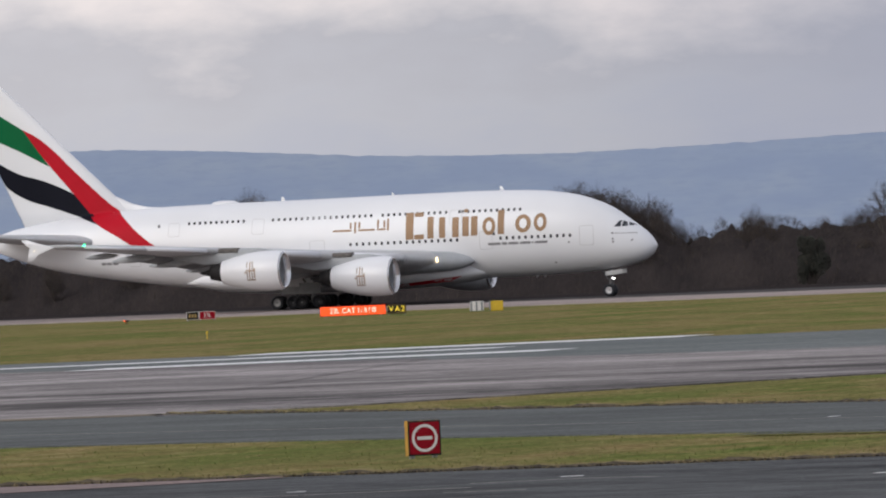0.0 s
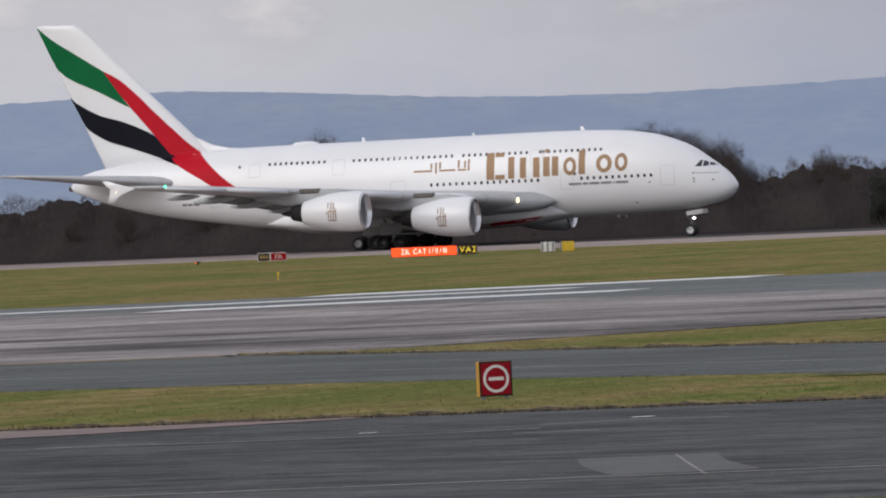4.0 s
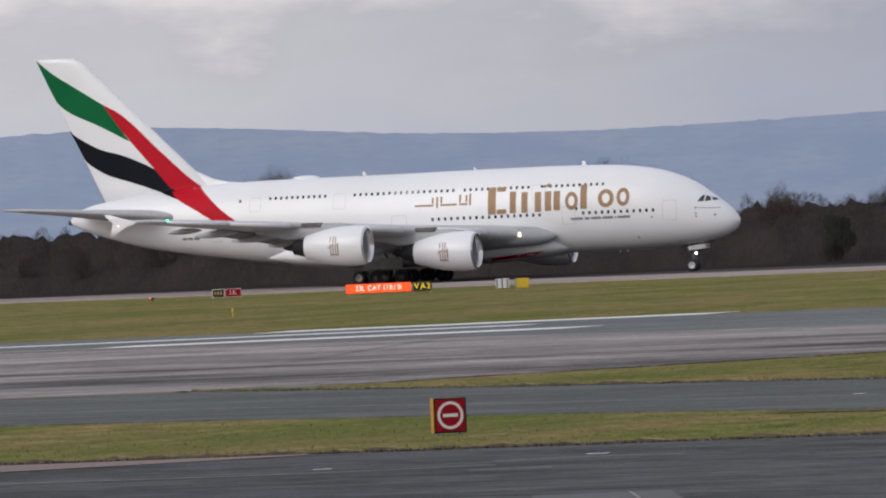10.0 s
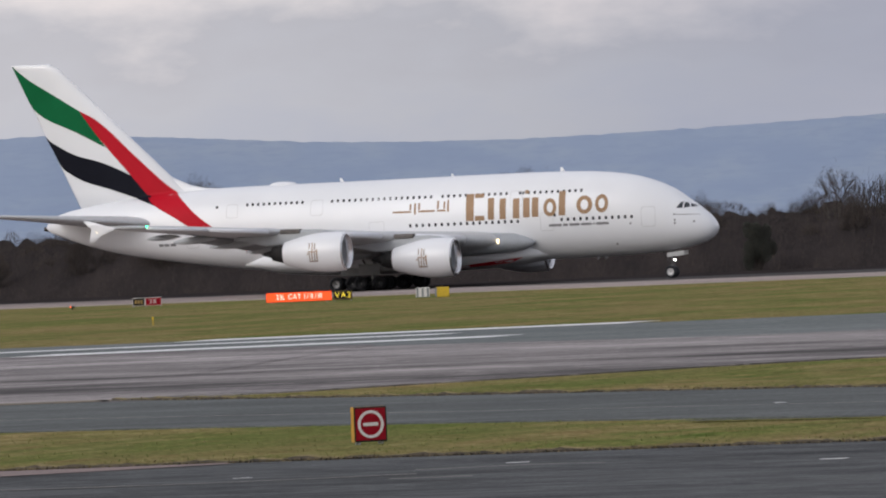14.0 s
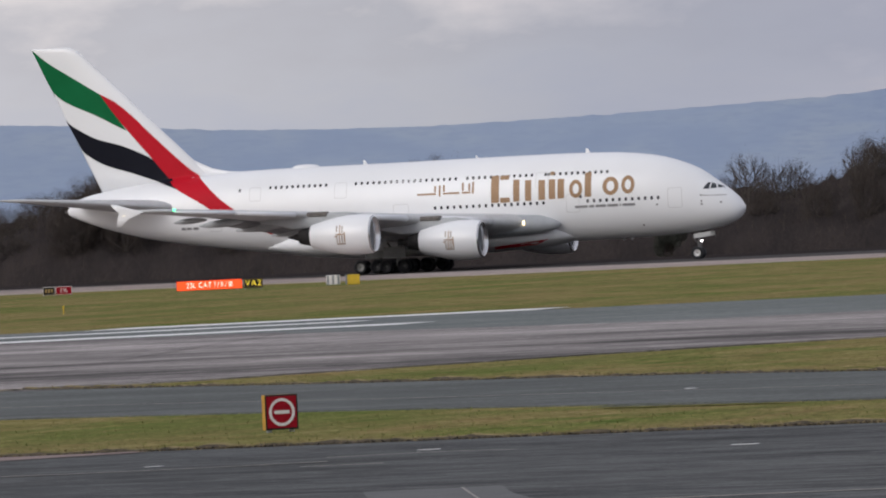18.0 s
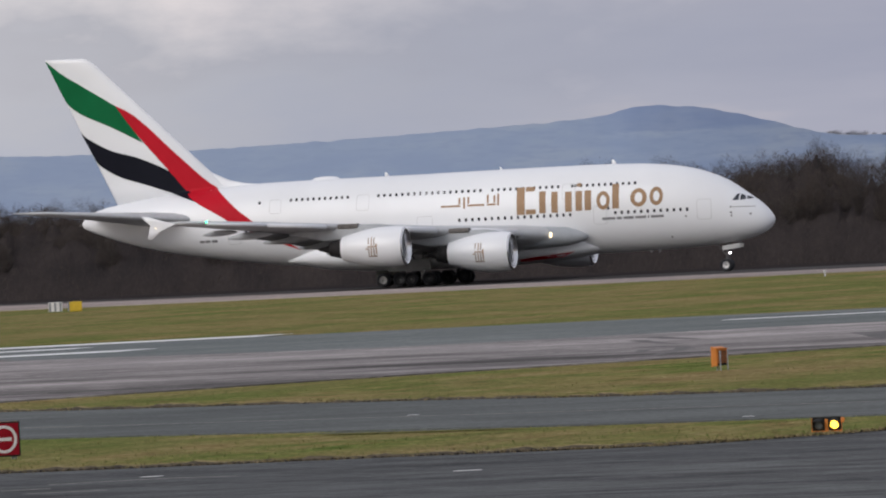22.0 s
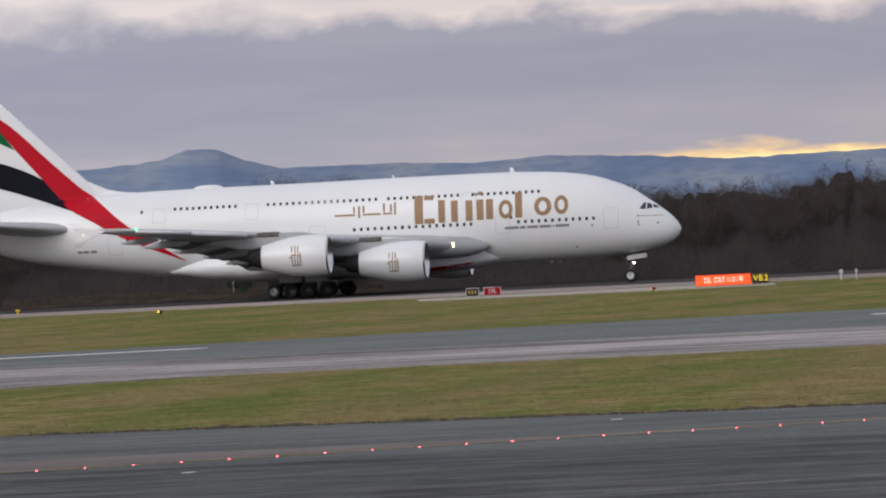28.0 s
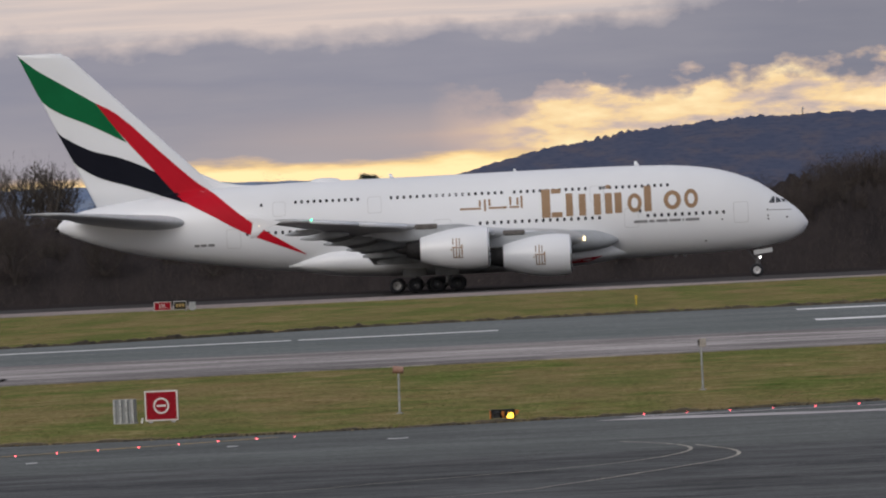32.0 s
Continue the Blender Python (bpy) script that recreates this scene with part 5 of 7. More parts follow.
PALE_BARK = surface("pale_winter_bark", (0.055, 0.047, 0.042), (0.085, 0.072, 0.062), 0.8, 0.9, fine=4.0)


def facing_at(az, r):
    """On the ground at a bearing, its front to the mound."""
    x, y, _ = bearing(az, r)
    return pose(x, y, 0, 0, 0, -az)


def bare_tree(seed, h, spread, fill=9000, sprays=30, bark=None, twig=(0.025, 0.06)):
    """A leafless broad-leaved tree: trunk and limbs in one part, fine twigs in another."""
    rng = random.Random(seed)
    e = thing("bare_tree", Matrix(), "leafless winter tree with fine brown twigs", "tree", "trees of the far wood")
    bm = bmesh.new()
    tips = []

    def grow(p, d, ln, r, level):
        q = p + d * ln
        tube(bm, p, q, r, r * 0.62, 6 if level < 2 else 4, False)
        if level >= 4:
            tips.append((q, d, ln))
            return
        if level >= 2:
            tips.append((p.lerp(q, 0.6), d, ln * 0.8))
        for _ in range(rng.choice((3, 3, 4)) if level else 5):
            out = Vector((rng.gauss(0, 1), rng.gauss(0, 1), rng.gauss(0.25, 0.6))).normalized()
            nd = (d * 0.9 + out * (0.75 + 0.25 * spread) + Vector((0, 0, 0.22))).normalized()
            grow(p.lerp(q, rng.uniform(0.55, 1.0)) if level else p.lerp(q, rng.uniform(0.65, 1.0)), nd, ln * rng.uniform(0.58, 0.82), r * 0.56, level + 1)

    grow(Vector((0, 0, 0)), Vector((rng.gauss(0, 0.04), rng.gauss(0, 0.04), 1)).normalized(), h * 0.30, h * 0.015, 0)
    zmax = max(p.z for p, d, l in tips)
    k = h * 0.94 / zmax
    heart, reach = Vector((0, 0, 0.60 * h)), Vector((0.33 * h * spread, 0.33 * h * spread, 0.41 * h))

    def within(p):
        """Draws a point back into the rounded, lumpy outline of the crown."""
        q = Vector((c / w for c, w in zip(p - heart, reach)))
        n = q.length
        lim = 0.93 + 0.13 * noise.noise(q.normalized() * 2.3 + Vector((seed, 0, 0)))
        if p.z < 0.3 * h or n < lim:
            return p
        n = lim * (1 + 0.25 * (1 - math.exp(lim - n))) / n
        return heart + Vector((c * n * w for c, w in zip(q, reach)))

    grown = (k * spread, k * spread, k)
    for v in bm.verts:
        v.co = Vector((c / w for c, w in zip(within(Vector((c * w for c, w in zip(v.co, grown)))), grown)))
    part("trunk", bm, bark or BARK, e, "bare trunk and limbs").scale = (k * spread, k * spread, k)
    r2 = np.random.default_rng(seed)
    pts, dirs = [], []
    for p, d, ln in tips:
        for _ in range(sprays):
            pts.append(p + d * rng.uniform(-0.5, 0.3) * ln)
            dirs.append((d * 0.6 + Vector((rng.gauss(0, 0.6), rng.gauss(0, 0.6), rng.gauss(0.3, 0.5)))).normalized())
    pts, dirs = np.array([tuple(within(Vector((c * w for c, w in zip(p, grown))))) for p in pts]), np.array([tuple(d) for d in dirs])
    # fine sprays that round the crown off
    m = fill
    q = r2.normal(size=(m, 3))
    q /= np.linalg.norm(q, axis=1, keepdims=True)
    rad = r2.uniform(0.35, 1.0, m)[:, None] ** 0.6
    lump = 1 + 0.16 * np.sin(q[:, :1] * 7 + seed) + 0.12 * np.sin(q[:, 1:2] * 9 + q[:, 2:] * 6 + seed)
    pts = np.concatenate([pts, q * rad * lump * (0.29 * h * spread, 0.29 * h * spread, 0.36 * h) + (0, 0, 0.59 * h)])
    dirs = np.concatenate([dirs, q * 0.7 + r2.normal(size=(m, 3)) * 0.5 + (0, 0, 0.35)])
    dirs /= np.linalg.norm(dirs, axis=1, keepdims=True)
    slivers("crown", pts, dirs, r2.uniform(0.022, 0.050, len(pts)) * h, r2.uniform(twig[0], twig[1], len(pts)), TWIGS, e, "crown of fine bare twigs")
    return e


def evergreen(seed, h, flat):
    """A dark conifer, its boughs in layers."""
    rng = random.Random(seed)
    e = thing("evergreen_tree", Matrix(), "dark evergreen tree with layered boughs", "tree", "evergreens of the far wood")
    bm = bmesh.new()
    tube(bm, (0, 0, 0), (0, 0, h * 0.96), h * 0.022, h * 0.006, 8, False)
    pts, dirs = [], []
    for i in range(15):
        z = h * (0.30 + 0.68 * i / 14)
        reach = h * (0.42 if flat else 0.22) * (1.05 - (0.90 if flat else 0.72) * (i / 14) ** 1.0)
        for _ in range(6):
            a, ln = rng.uniform(0, 6.283), reach * rng.uniform(0.55, 1.0)
            end = Vector((ln * math.cos(a), ln * math.sin(a), z + ln * rng.uniform(-0.12, 0.12)))
            tube(bm, (0, 0, z), end, h * 0.006, h * 0.002, 4, False)
            for _ in range(190):
                u = rng.uniform(0.25, 1.05)
                pts.append(Vector((0, 0, z)).lerp(end, u) + Vector((rng.gauss(0, 0.05), rng.gauss(0, 0.05), rng.gauss(0, 0.038))) * h * 0.45)
                dirs.append(Vector((rng.gauss(0, 1), rng.gauss(0, 1), rng.gauss(0.1, 0.35))).normalized())
    part("trunk", bm, BARK, e)
    r2 = np.random.default_rng(seed)
    slivers("crown", np.array([tuple(p) for p in pts]), np.array([tuple(d) for d in dirs]), r2.uniform(0.2, 0.5, len(pts)), r2.uniform(0.05, 0.15, len(pts)), NEEDLES, e, "dark needle boughs")
    return e


def stand(ob, az, r, h, base_h, turn, first=False):
    k = h / base_h
    m = Matrix.Translation(bearing(az, r)) @ Matrix.Rotation(turn, 4, "Z") @ Matrix.Scale(k, 4)
    if first:
        ob.matrix_basis = m
        return ob
    o = copy_thing(ob, Matrix())
    o.matrix_basis = m
    return o


thicket()
rng = random.Random(12)
kinds = [bare_tree(40 + i, 12.0, s, 24000, 22, None, (0.010, 0.028)) for i, s in enumerate((1.0, 1.25, 0.85, 1.1, 1.35, 0.95))]
slender = [bare_tree(60 + i, 10.0, s, 14000, 12, PALE_BARK, (0.008, 0.024)) for i, s in enumerate((0.75, 0.9, 0.65, 1.0))]
used = set()


def row_of(trees, base, step, near, far, low, high):
    """A loose row of trees whose tops follow the wood's outline."""
    az = -26.5
    while az < 9:
        az += rng.uniform(*step)
        r = rng.uniform(near, far) / math.cos(radians(az))
        if top_at(az, r) < 8.5 and rng.random() < 0.4:
            continue
        i = rng.choice(trees)
        stand(i, az, r, top_at(az, r) * rng.uniform(low, high), base, rng.uniform(0, 6.28), i.name not in used)
        used.add(i.name)


row_of(kinds, 12.0, (0.13, 0.31), 895, 935, 0.84, 1.05)
row_of(slender, 10.0, (0.15, 0.36), 868, 884, 0.55, 0.93)
# trees that stand out: bearing, top, distance
great = bare_tree(77, 16.0, 1.0, 6500, 24, PALE_BARK, (0.012, 0.032))
for n, (az, el, r) in enumerate(((-8.76, 0.49, 940), (-9.30, 0.478, 930), (-9.16, 0.493, 935), (-9.02, 0.465, 928), (1.55, 0.49, 900), (-12.0, 0.49, 950), (-3.08, 0.37, 950), (-17.75, 0.42, 930))):
    stand(great, az, r, 5 + r * math.tan(radians(el)), 16.0, n * 1.3, n == 0)
for n, (az, el) in enumerate(((-20.10, 0.46), (-13.34, 0.475), (-17.93, 0.445), (-17.70, 0.40), (-17.53, 0.35), (-16.72, 0.215), (-14.52, 0.42), (-14.40, 0.435), (-14.93, 0.445), (-12.2, 0.425), (-12.09, 0.475), (-11.86, 0.492), (-9.47, 0.38), (-20.3, 0.36))):
    stand(kinds[n % 6], az, 930, 5 + 930 * math.tan(radians(el)), 12.0, n * 0.8)


def pine(seed, h):
    """A pine with a bare leaning trunk and flat dark clouds of needles."""
    rg = np.random.default_rng(seed)
    e = thing("pine_tree", Matrix(), "dark pine with a flat irregular crown", "tree", "pines of the far wood")
    bm, pts = bmesh.new(), []
    tube(bm, (-0.05 * h, 0, 0), (0.02 * h, 0, 0.90 * h), h * 0.020, h * 0.009, 8, False)
    for x, y, z, w, deep in ((0.00, 0.0, 0.95, 0.075, 0.035), (0.075, 0.03, 0.925, 0.075, 0.030), (0.15, -0.03, 0.905, 0.060, 0.022), (-0.055, 0.0, 0.90, 0.045, 0.020), (-0.10, 0.02, 0.835, 0.055, 0.018), (0.05, -0.03, 0.85, 0.065, 0.022), (0.02, 0.03, 0.79, 0.055, 0.020), (-0.07, 0.0, 0.77, 0.04, 0.016)):
        tube(bm, (0.02 * h * z, 0, (z - 0.08) * h), (x * h, y * h, z * h), h * 0.007, h * 0.003, 5, False)
        q = rg.normal(size=(2200, 3))
        q /= np.linalg.norm(q, axis=1, keepdims=True)
        q *= (1 + 0.35 * np.sin(q[:, :1] * 6 + 9 * x) * np.sin(q[:, 1:2] * 5)) * rg.uniform(0.3, 1, (2200, 1)) ** 0.5
        pts.append(q * (w * h, w * h, deep * h) + (x * h, y * h, z * h))
    part("trunk", bm, BARK, e)
    pts = np.concatenate(pts)
    n = len(pts)
    d = rg.normal(size=(n, 3)) + (0, 0, 0.3)
    d /= np.linalg.norm(d, axis=1, keepdims=True)
    slivers("crown", pts, d, rg.uniform(0.15, 0.40, n), rg.uniform(0.03, 0.08, n), NEEDLES, e, "flat clouds of dark needles")
    return e


scots = pine(6, 16.0)
for n, (az, el, r, turn) in enumerate(((-4.21, 0.545, 920, 0.0), (-4.43, 0.50, 930, 2.6))):
    stand(scots, az, r, 5 + r * math.tan(radians(el)), 16.0, turn, n == 0)
slim = bare_tree(83, 14.0, 0.78, 500, 7, PALE_BARK, (0.014, 0.036))
for n, (az, el, r) in enumerate(((-3.97, 0.668, 948), (-3.87, 0.690, 952), (-3.76, 0.695, 947), (-3.67, 0.662, 950), (-3.57, 0.600, 953), (-4.06, 0.595, 946), (-15.0, 0.445, 925), (-14.90, 0.450, 930), (-14.58, 0.425, 928), (-15.82, 0.395, 932), (-15.60, 0.325, 930), (-15.45, 0.335, 934), (-12.70, 0.415, 930), (-12.52, 0.37, 935))):
    stand(slim, az, r, 5 + r * math.tan(radians(el)), 14.0, n * 1.1, n == 0)
cedar = evergreen(5, 16.0, True)
for n, (az, el, r) in enumerate(((-11.10, 0.575, 940), (-11.28, 0.44, 935))):
    stand(cedar, az, r, 5 + r * math.tan(radians(el)), 16.0, n * 0.9, n == 0)
spruce = evergreen(9, 14.0, False)
for n, (az, el, r) in enumerate(((-10.97, 0.36, 925), (-2.75, 0.31, 905))):
    stand(spruce, az, r, 5 + r * math.tan(radians(el)), 14.0, n * 0.7, n == 0)


HOLLY = islands("dark_holly_leaves", [(0.2, (0.058, 0.061, 0.054)), (0.5, (0.068, 0.071, 0.061)), (0.8, (0.080, 0.082, 0.067))])


def evergreen_bush(seed, w, h):
    """A broad dark holly-like bush, its foliage in lumps."""
    rg = np.random.default_rng(seed)
    e = thing("evergreen_bush", Matrix(), "broad dark evergreen bush before the winter wood", "bush", "evergreen bushes")
    bm = bmesh.new()
    for k in range(4):
        tube(bm, (0.2 * k - 0.3, 0.1 * k, 0), (0.5 * k - 0.8, 0.2 * k - 0.3, h * 0.6), 0.10, 0.04, 6, False)
    part("stem", bm, BARK, e)
    lumps = rg.uniform((-0.5, -0.4, 0.12), (0.5, 0.4, 0.82), (22, 3)) * (w, w, h)
    lumps[:, :2] *= (1.05 - 0.55 * (lumps[:, 2:] / h) ** 2)
    n = 22000
    q = rg.normal(size=(n, 3))
    q /= np.linalg.norm(q, axis=1, keepdims=True)
    pts = lumps[rg.integers(0, 22, n)] + q * rg.uniform(0.55, 1.0, (n, 1)) * (0.17 * w, 0.17 * w, 0.17 * h)
    pts[:, 2] = np.maximum(pts[:, 2], 0.02)
    d = q * 0.6 + rg.normal(size=(n, 3)) * 0.5
    d /= np.linalg.norm(d, axis=1, keepdims=True)
    slivers("foliage", pts, d, rg.uniform(0.12, 0.26, n), rg.uniform(0.04, 0.10, n), HOLLY, e, "dense dark leaves")
    return e


for n, (az, w, h) in enumerate(((-16.36, 2.9, 5.4), (-9.19, 3.8, 5.4), (-9.51, 2.0, 3.0), (-8.75, 2.4, 2.4))):
    evergreen_bush(30 + n, w, h).matrix_basis = Matrix.Translation(bearing(az, 862 / math.cos(radians(az))))


def grass_bank():
    """A low rough bank of dead grass before the wood, where it stands back."""
    rings = []
    for a in np.linspace(-11.2, -8.5, 90):
        swell = min(1.0, (a + 11.2) / 0.7, (-8.5 - a) / 0.3)
        ring = []
        for r, k in ((826, 0.0), (832, 0.45), (840, 0.8), (850, 1.0), (858, 0.0)):
            h = 0.95 * k * swell * (1 + 0.22 * noise.noise(Vector((a * 9, r * 0.1, 4.0)))) if k else -0.05
            ring.append(bearing(a, r / math.cos(radians(a)), h))
        rings.append(ring)
    v, f = loft(rings, False, False)
    tagged(mesh_object("grass_bank", v, f, BANK), "rough bank of brown and green dead grass", "grass bank", kind="stuff")
    rg = np.random.default_rng(6)
    n = 16000
    az, r = rg.uniform(-11.1, -8.55, n), rg.uniform(830, 856, n)
    pts = np.stack([r / np.cos(np.radians(az)) * np.sin(np.radians(az)), r, rg.uniform(0.0, 0.75, n)], 1)
    d = rg.normal(size=(n, 3)) * (0.5, 0.3, 0.3) + (0, 0, 0.8)
    d /= np.linalg.norm(d, axis=1, keepdims=True)
    tagged(slivers("bank_stalks", pts, d, rg.uniform(0.2, 0.6, n), rg.uniform(0.02, 0.06, n), STALKS), "dead stalks and grass on the low bank", "grass", kind="stuff")


STALKS = islands("dead_bank_stalks", [(0.2, (0.036, 0.032, 0.026)), (0.5, (0.062, 0.052, 0.042)), (0.8, (0.105, 0.085, 0.068))])
BANK = matte(surface("rough_bank_grass", (0.034, 0.030, 0.025), (0.078, 0.060, 0.048), 0.35, 0.95, stretch=(1, 0.5, 3.0), fine=2.0), 0.0)
grass_bank()
e = thing("field_marker", facing_at(-9.55, 848), "pale topped marker beside a low green box", "marker")
bm = bmesh.new()
tube(bm, (0, 0, 0), (0, 0, 1.55), 0.05, 0.04, 8)
part("post", bm, GALVANISED, e)
part("cap", boxed(0, 0, 1.68, 0.20, 0.20, 0.30, 0.05), POST_PALE, e)
part("box", boxed(1.0, 0, 0.6, 0.8, 0.5, 1.2, 0.05), NEEDLE, e, "low green box")
# small clumps along the skyline in the south
for n, (az, el, r) in enumerate(((-2.64, 0.470, 1600), (-2.2, 0.455, 1650), (-2.12, 0.452, 1640), (-1.54, 0.440, 1500), (-1.5, 0.432, 1500))):
    stand(cedar if n > 2 else great, az, r, 5 + r * math.tan(radians(el)), 16.0, n)
def hill_mast(az, r, foot, h):
    e = thing("hill_mast", facing_at(az, r), "thin lattice mast on the wooded ridge", "mast")
    bm = bmesh.new()
    for x, y in ((-0.3, -0.3), (0.3, -0.3), (0.0, 0.35)):
        tube(bm, (x, y, foot), (x * 0.3, y * 0.3, foot + h), 0.05, 0.03, 5)
    part("lattice", bm, DARK_METAL, e)
    bm = bmesh.new()
    for k in range(3):
        tube(bm, (0.2, -0.2, foot + h * (0.6 + 0.13 * k)), (0.2, -0.2, foot + h * (0.6 + 0.13 * k) + 0.35), 0.16, 0.16, 8)
    part("aerials", bm, POST_PALE, e)
    return e


hill_mast(1.407, 2345, 5 + 2345 * math.tan(radians(0.70)), 2.7)
e = thing("hilltop_building", facing_at(-2.63, 4330), "small red and white building on the skyline", "building")
bm = bmesh.new()
box(bm, 0, 0, 5 + 4330 * math.tan(radians(0.450)), 4.2, 4.0, 2.8, 0.1)
part("wall", bm, surface("faded_red_wall", (0.30, 0.10, 0.09), (0.38, 0.17, 0.15), 0.6, 0.8, fine=4.0), e)
bm = bmesh.new()
box(bm, -0.5, 0, 5 + 4330 * math.tan(radians(0.450)) + 1.55, 5.6, 4.6, 0.5, 0.1)
part("roof", bm, GALVANISED, e)
# small trees along the crest of the moor, distance haze and pale light painted in
FAR_TWIGS = islands("haze_tinted_far_trees", [(0.2, (0.29, 0.30, 0.34)), (0.5, (0.34, 0.34, 0.37)), (0.8, (0.40, 0.39, 0.40))])
rg = np.random.default_rng(8)
n = 6000
tree = rg.integers(0, 46, n)
where, tall = -13.05 + 0.32 * rg.uniform(-1, 1, 46), rg.uniform(0.6, 2.6, 46)
az = where[tree] + rg.normal(0, 1, n) * 0.0075 * tall[tree]
zz = np.array([5 + 4330 * math.tan(radians(hill_height(a))) for a in az]) + tall[tree] * rg.uniform(-0.2, 1, n) ** 1.0 - 0.6
pts = np.stack([4330 * np.sin(np.radians(az)), 4330 * np.cos(np.radians(az)), zz], 1)
d = rg.normal(size=(n, 3)) * (0.6, 0.3, 0.4) + (0, 0, 0.8)
d /= np.linalg.norm(d, axis=1, keepdims=True)
tagged(slivers("crest_wood", pts, d, rg.uniform(0.3, 0.9, n), rg.uniform(0.08, 0.25, n), FAR_TWIGS), "thin wood along the moor's crest, painted hazy", "wood", kind="stuff")


# ---- signs, lamps and posts on the field ----
GLYPHS = {}


def glyph(char, size):
    """One character's mesh in the built-in font, its left edge at zero, and its width."""
    if (char, size) not in GLYPHS:
        cu = bpy.data.curves.new("letter", "FONT")
        cu.body, cu.size, cu.align_y, cu.extrude = char, size, "CENTER", 0.004
        ob = bpy.data.objects.new("letter", cu)
        scene.collection.objects.link(ob)
        me = bpy.data.meshes.new_from_object(ob.evaluated_get(bpy.context.evaluated_depsgraph_get()))
        bpy.data.objects.remove(ob)
        xs = [v.co.x for v in me.vertices]
        for v in me.vertices:
            v.co.x -= min(xs)
        GLYPHS[(char, size)] = (me, max(xs) - min(xs))
    return GLYPHS[(char, size)]


def lettering(text, size, material, parent, m):
    """Sets a line of text, centred, each character a piece of its own."""
    gap, blank = size * 0.14, size * 0.20
    total = sum(blank if c == " " else glyph(c, size)[1] + gap for c in text) - gap
    x = -total / 2
    for c in text:
        if c == " ":
            x += blank
            continue
        me, w = glyph(c, size)
        me = me.copy()
        me.materials.clear()
        me.materials.append(material)
        o = new("letter", me)
        o.parent = parent
        o.matrix_basis = m @ Matrix.Translation((x, 0, 0))
        x += w + gap


def facing(x, y, turn=0.0):
    """At a place on the field, its front (-y) turned to the mound where the camera stands, then by some degrees more."""
    return pose(x, y, 0, 0, 0, -math.degrees(math.atan2(x, y)) + turn)


FRONT = Matrix.Rotation(radians(90), 4, "X")


def guidance_sign(x, y, w, h, text, face, ink, frame, label, group, turn=0.0, border=None, base=0.10, size=0.62, bars=False, squeeze=1.0):
    e = thing("airfield_sign", facing(x, y, turn), label, "sign", group)
    part("housing", boxed(0, 0.12, base + h / 2, w, 0.24, h, 0.02), frame, e)
    part("face", boxed(0, -0.006, base + h / 2, w - 0.07, 0.02, h - 0.07, 0.004), face, e)
    for sx in (-0.42, 0.42):
        bm = bmesh.new()
        tube(bm, (sx * w, 0.12, 0), (sx * w, 0.12, base + 0.05), 0.03, seg=8)
        box(bm, sx * w, 0.12, 0.01, 0.16, 0.16, 0.02)
        part("leg", bm, GALVANISED, e)
    if border:
        for cx, cz, sx, sz in ((0, h / 2 - 0.08, w - 0.12, 0.025), (0, -h / 2 + 0.08, w - 0.12, 0.025), (-w / 2 + 0.07, 0, 0.025, h - 0.14), (w / 2 - 0.07, 0, 0.025, h - 0.14)):
            part("border", boxed(cx, -0.02, base + h / 2 + cz, sx, 0.012, sz), border, e)
    if bars:
        for k in (-1, 0, 1):
            part("bar", boxed(k * w * 0.24, -0.02, base + h / 2, w * 0.15, 0.012, h * 0.42), ink, e)
    elif text:
        lettering(text, size, ink, e, Matrix.Translation((0, -0.02, base + h / 2)) @ FRONT @ Matrix.Diagonal((squeeze, 1, 1, 1)))
    return e


LONG = "holding point signs"
for x, y, w, h, s in ((-236.9, 671, 5.5, 0.82, 1.12), (-143.9, 677.5, 5.7, 0.88, 1.16), (-75.2, 685, 4.5, 0.90, 0.92)):
    guidance_sign(x, y, w, h, "23L  CAT  I / II / III", SIGN_LIT, SIGN_TEXT_LIT, SIGN_RED, "lit orange-red holding point sign with white lettering", LONG, size=0.62, squeeze=s * 0.72)
for x, y, w, h, txt in ((-233.45, 672.2, 1.6, 0.80, "VA2"), (-147.5, 676.7, 1.45, 0.80, "VB2"), (-72.2, 685.3, 1.40, 0.90, "VB2")):
    guidance_sign(x, y, w, h, txt, SIGN_BLACK, YELLOW_LIT, SIGN_BLACK, "black taxiway sign with yellow lettering and border", LONG, border=LINE_YELLOW, size=0.66)
SHORT = "runway signs with two panels"
for xr, xb, y, txt in ((-258.6, -259.95, 694.5, "23L"), (-95.2, -96.85, 693.5, "23L"), (-36.2, -34.75, 704, "23L")):
    guidance_sign(xr, y, 1.40, 0.70, txt, SIGN_RED, SIGN_WHITE, SIGN_WHITE, "red runway sign with white lettering in a pale frame", SHORT, size=0.46)
    guidance_sign(xb, y - 0.05, 1.05, 0.70, "", SIGN_BLACK, LINE_YELLOW, SIGN_WHITE, "black taxiway sign with yellow marks in a pale frame", SHORT, bars=True)
e = thing("marker_box", facing(-227.0, 674), "white marker box with dark side bands", "marker box")
part("housing", boxed(0, 0.2, 0.45, 1.15, 0.4, 0.8, 0.03), SIGN_WHITE, e)
for k in (-0.45, -0.02, 0.42):
    part("band", boxed(k, -0.005, 0.45, 0.16, 0.02, 0.74), FLAP_GREY if k else SIGN_RED, e)
e = thing("marker_box", facing(-225.4, 674.2), "yellow marker box with a dark side band", "marker box")
part("housing", boxed(0.1, 0.2, 0.42, 1.05, 0.4, 0.84, 0.03), SIGN_YELLOW, e)
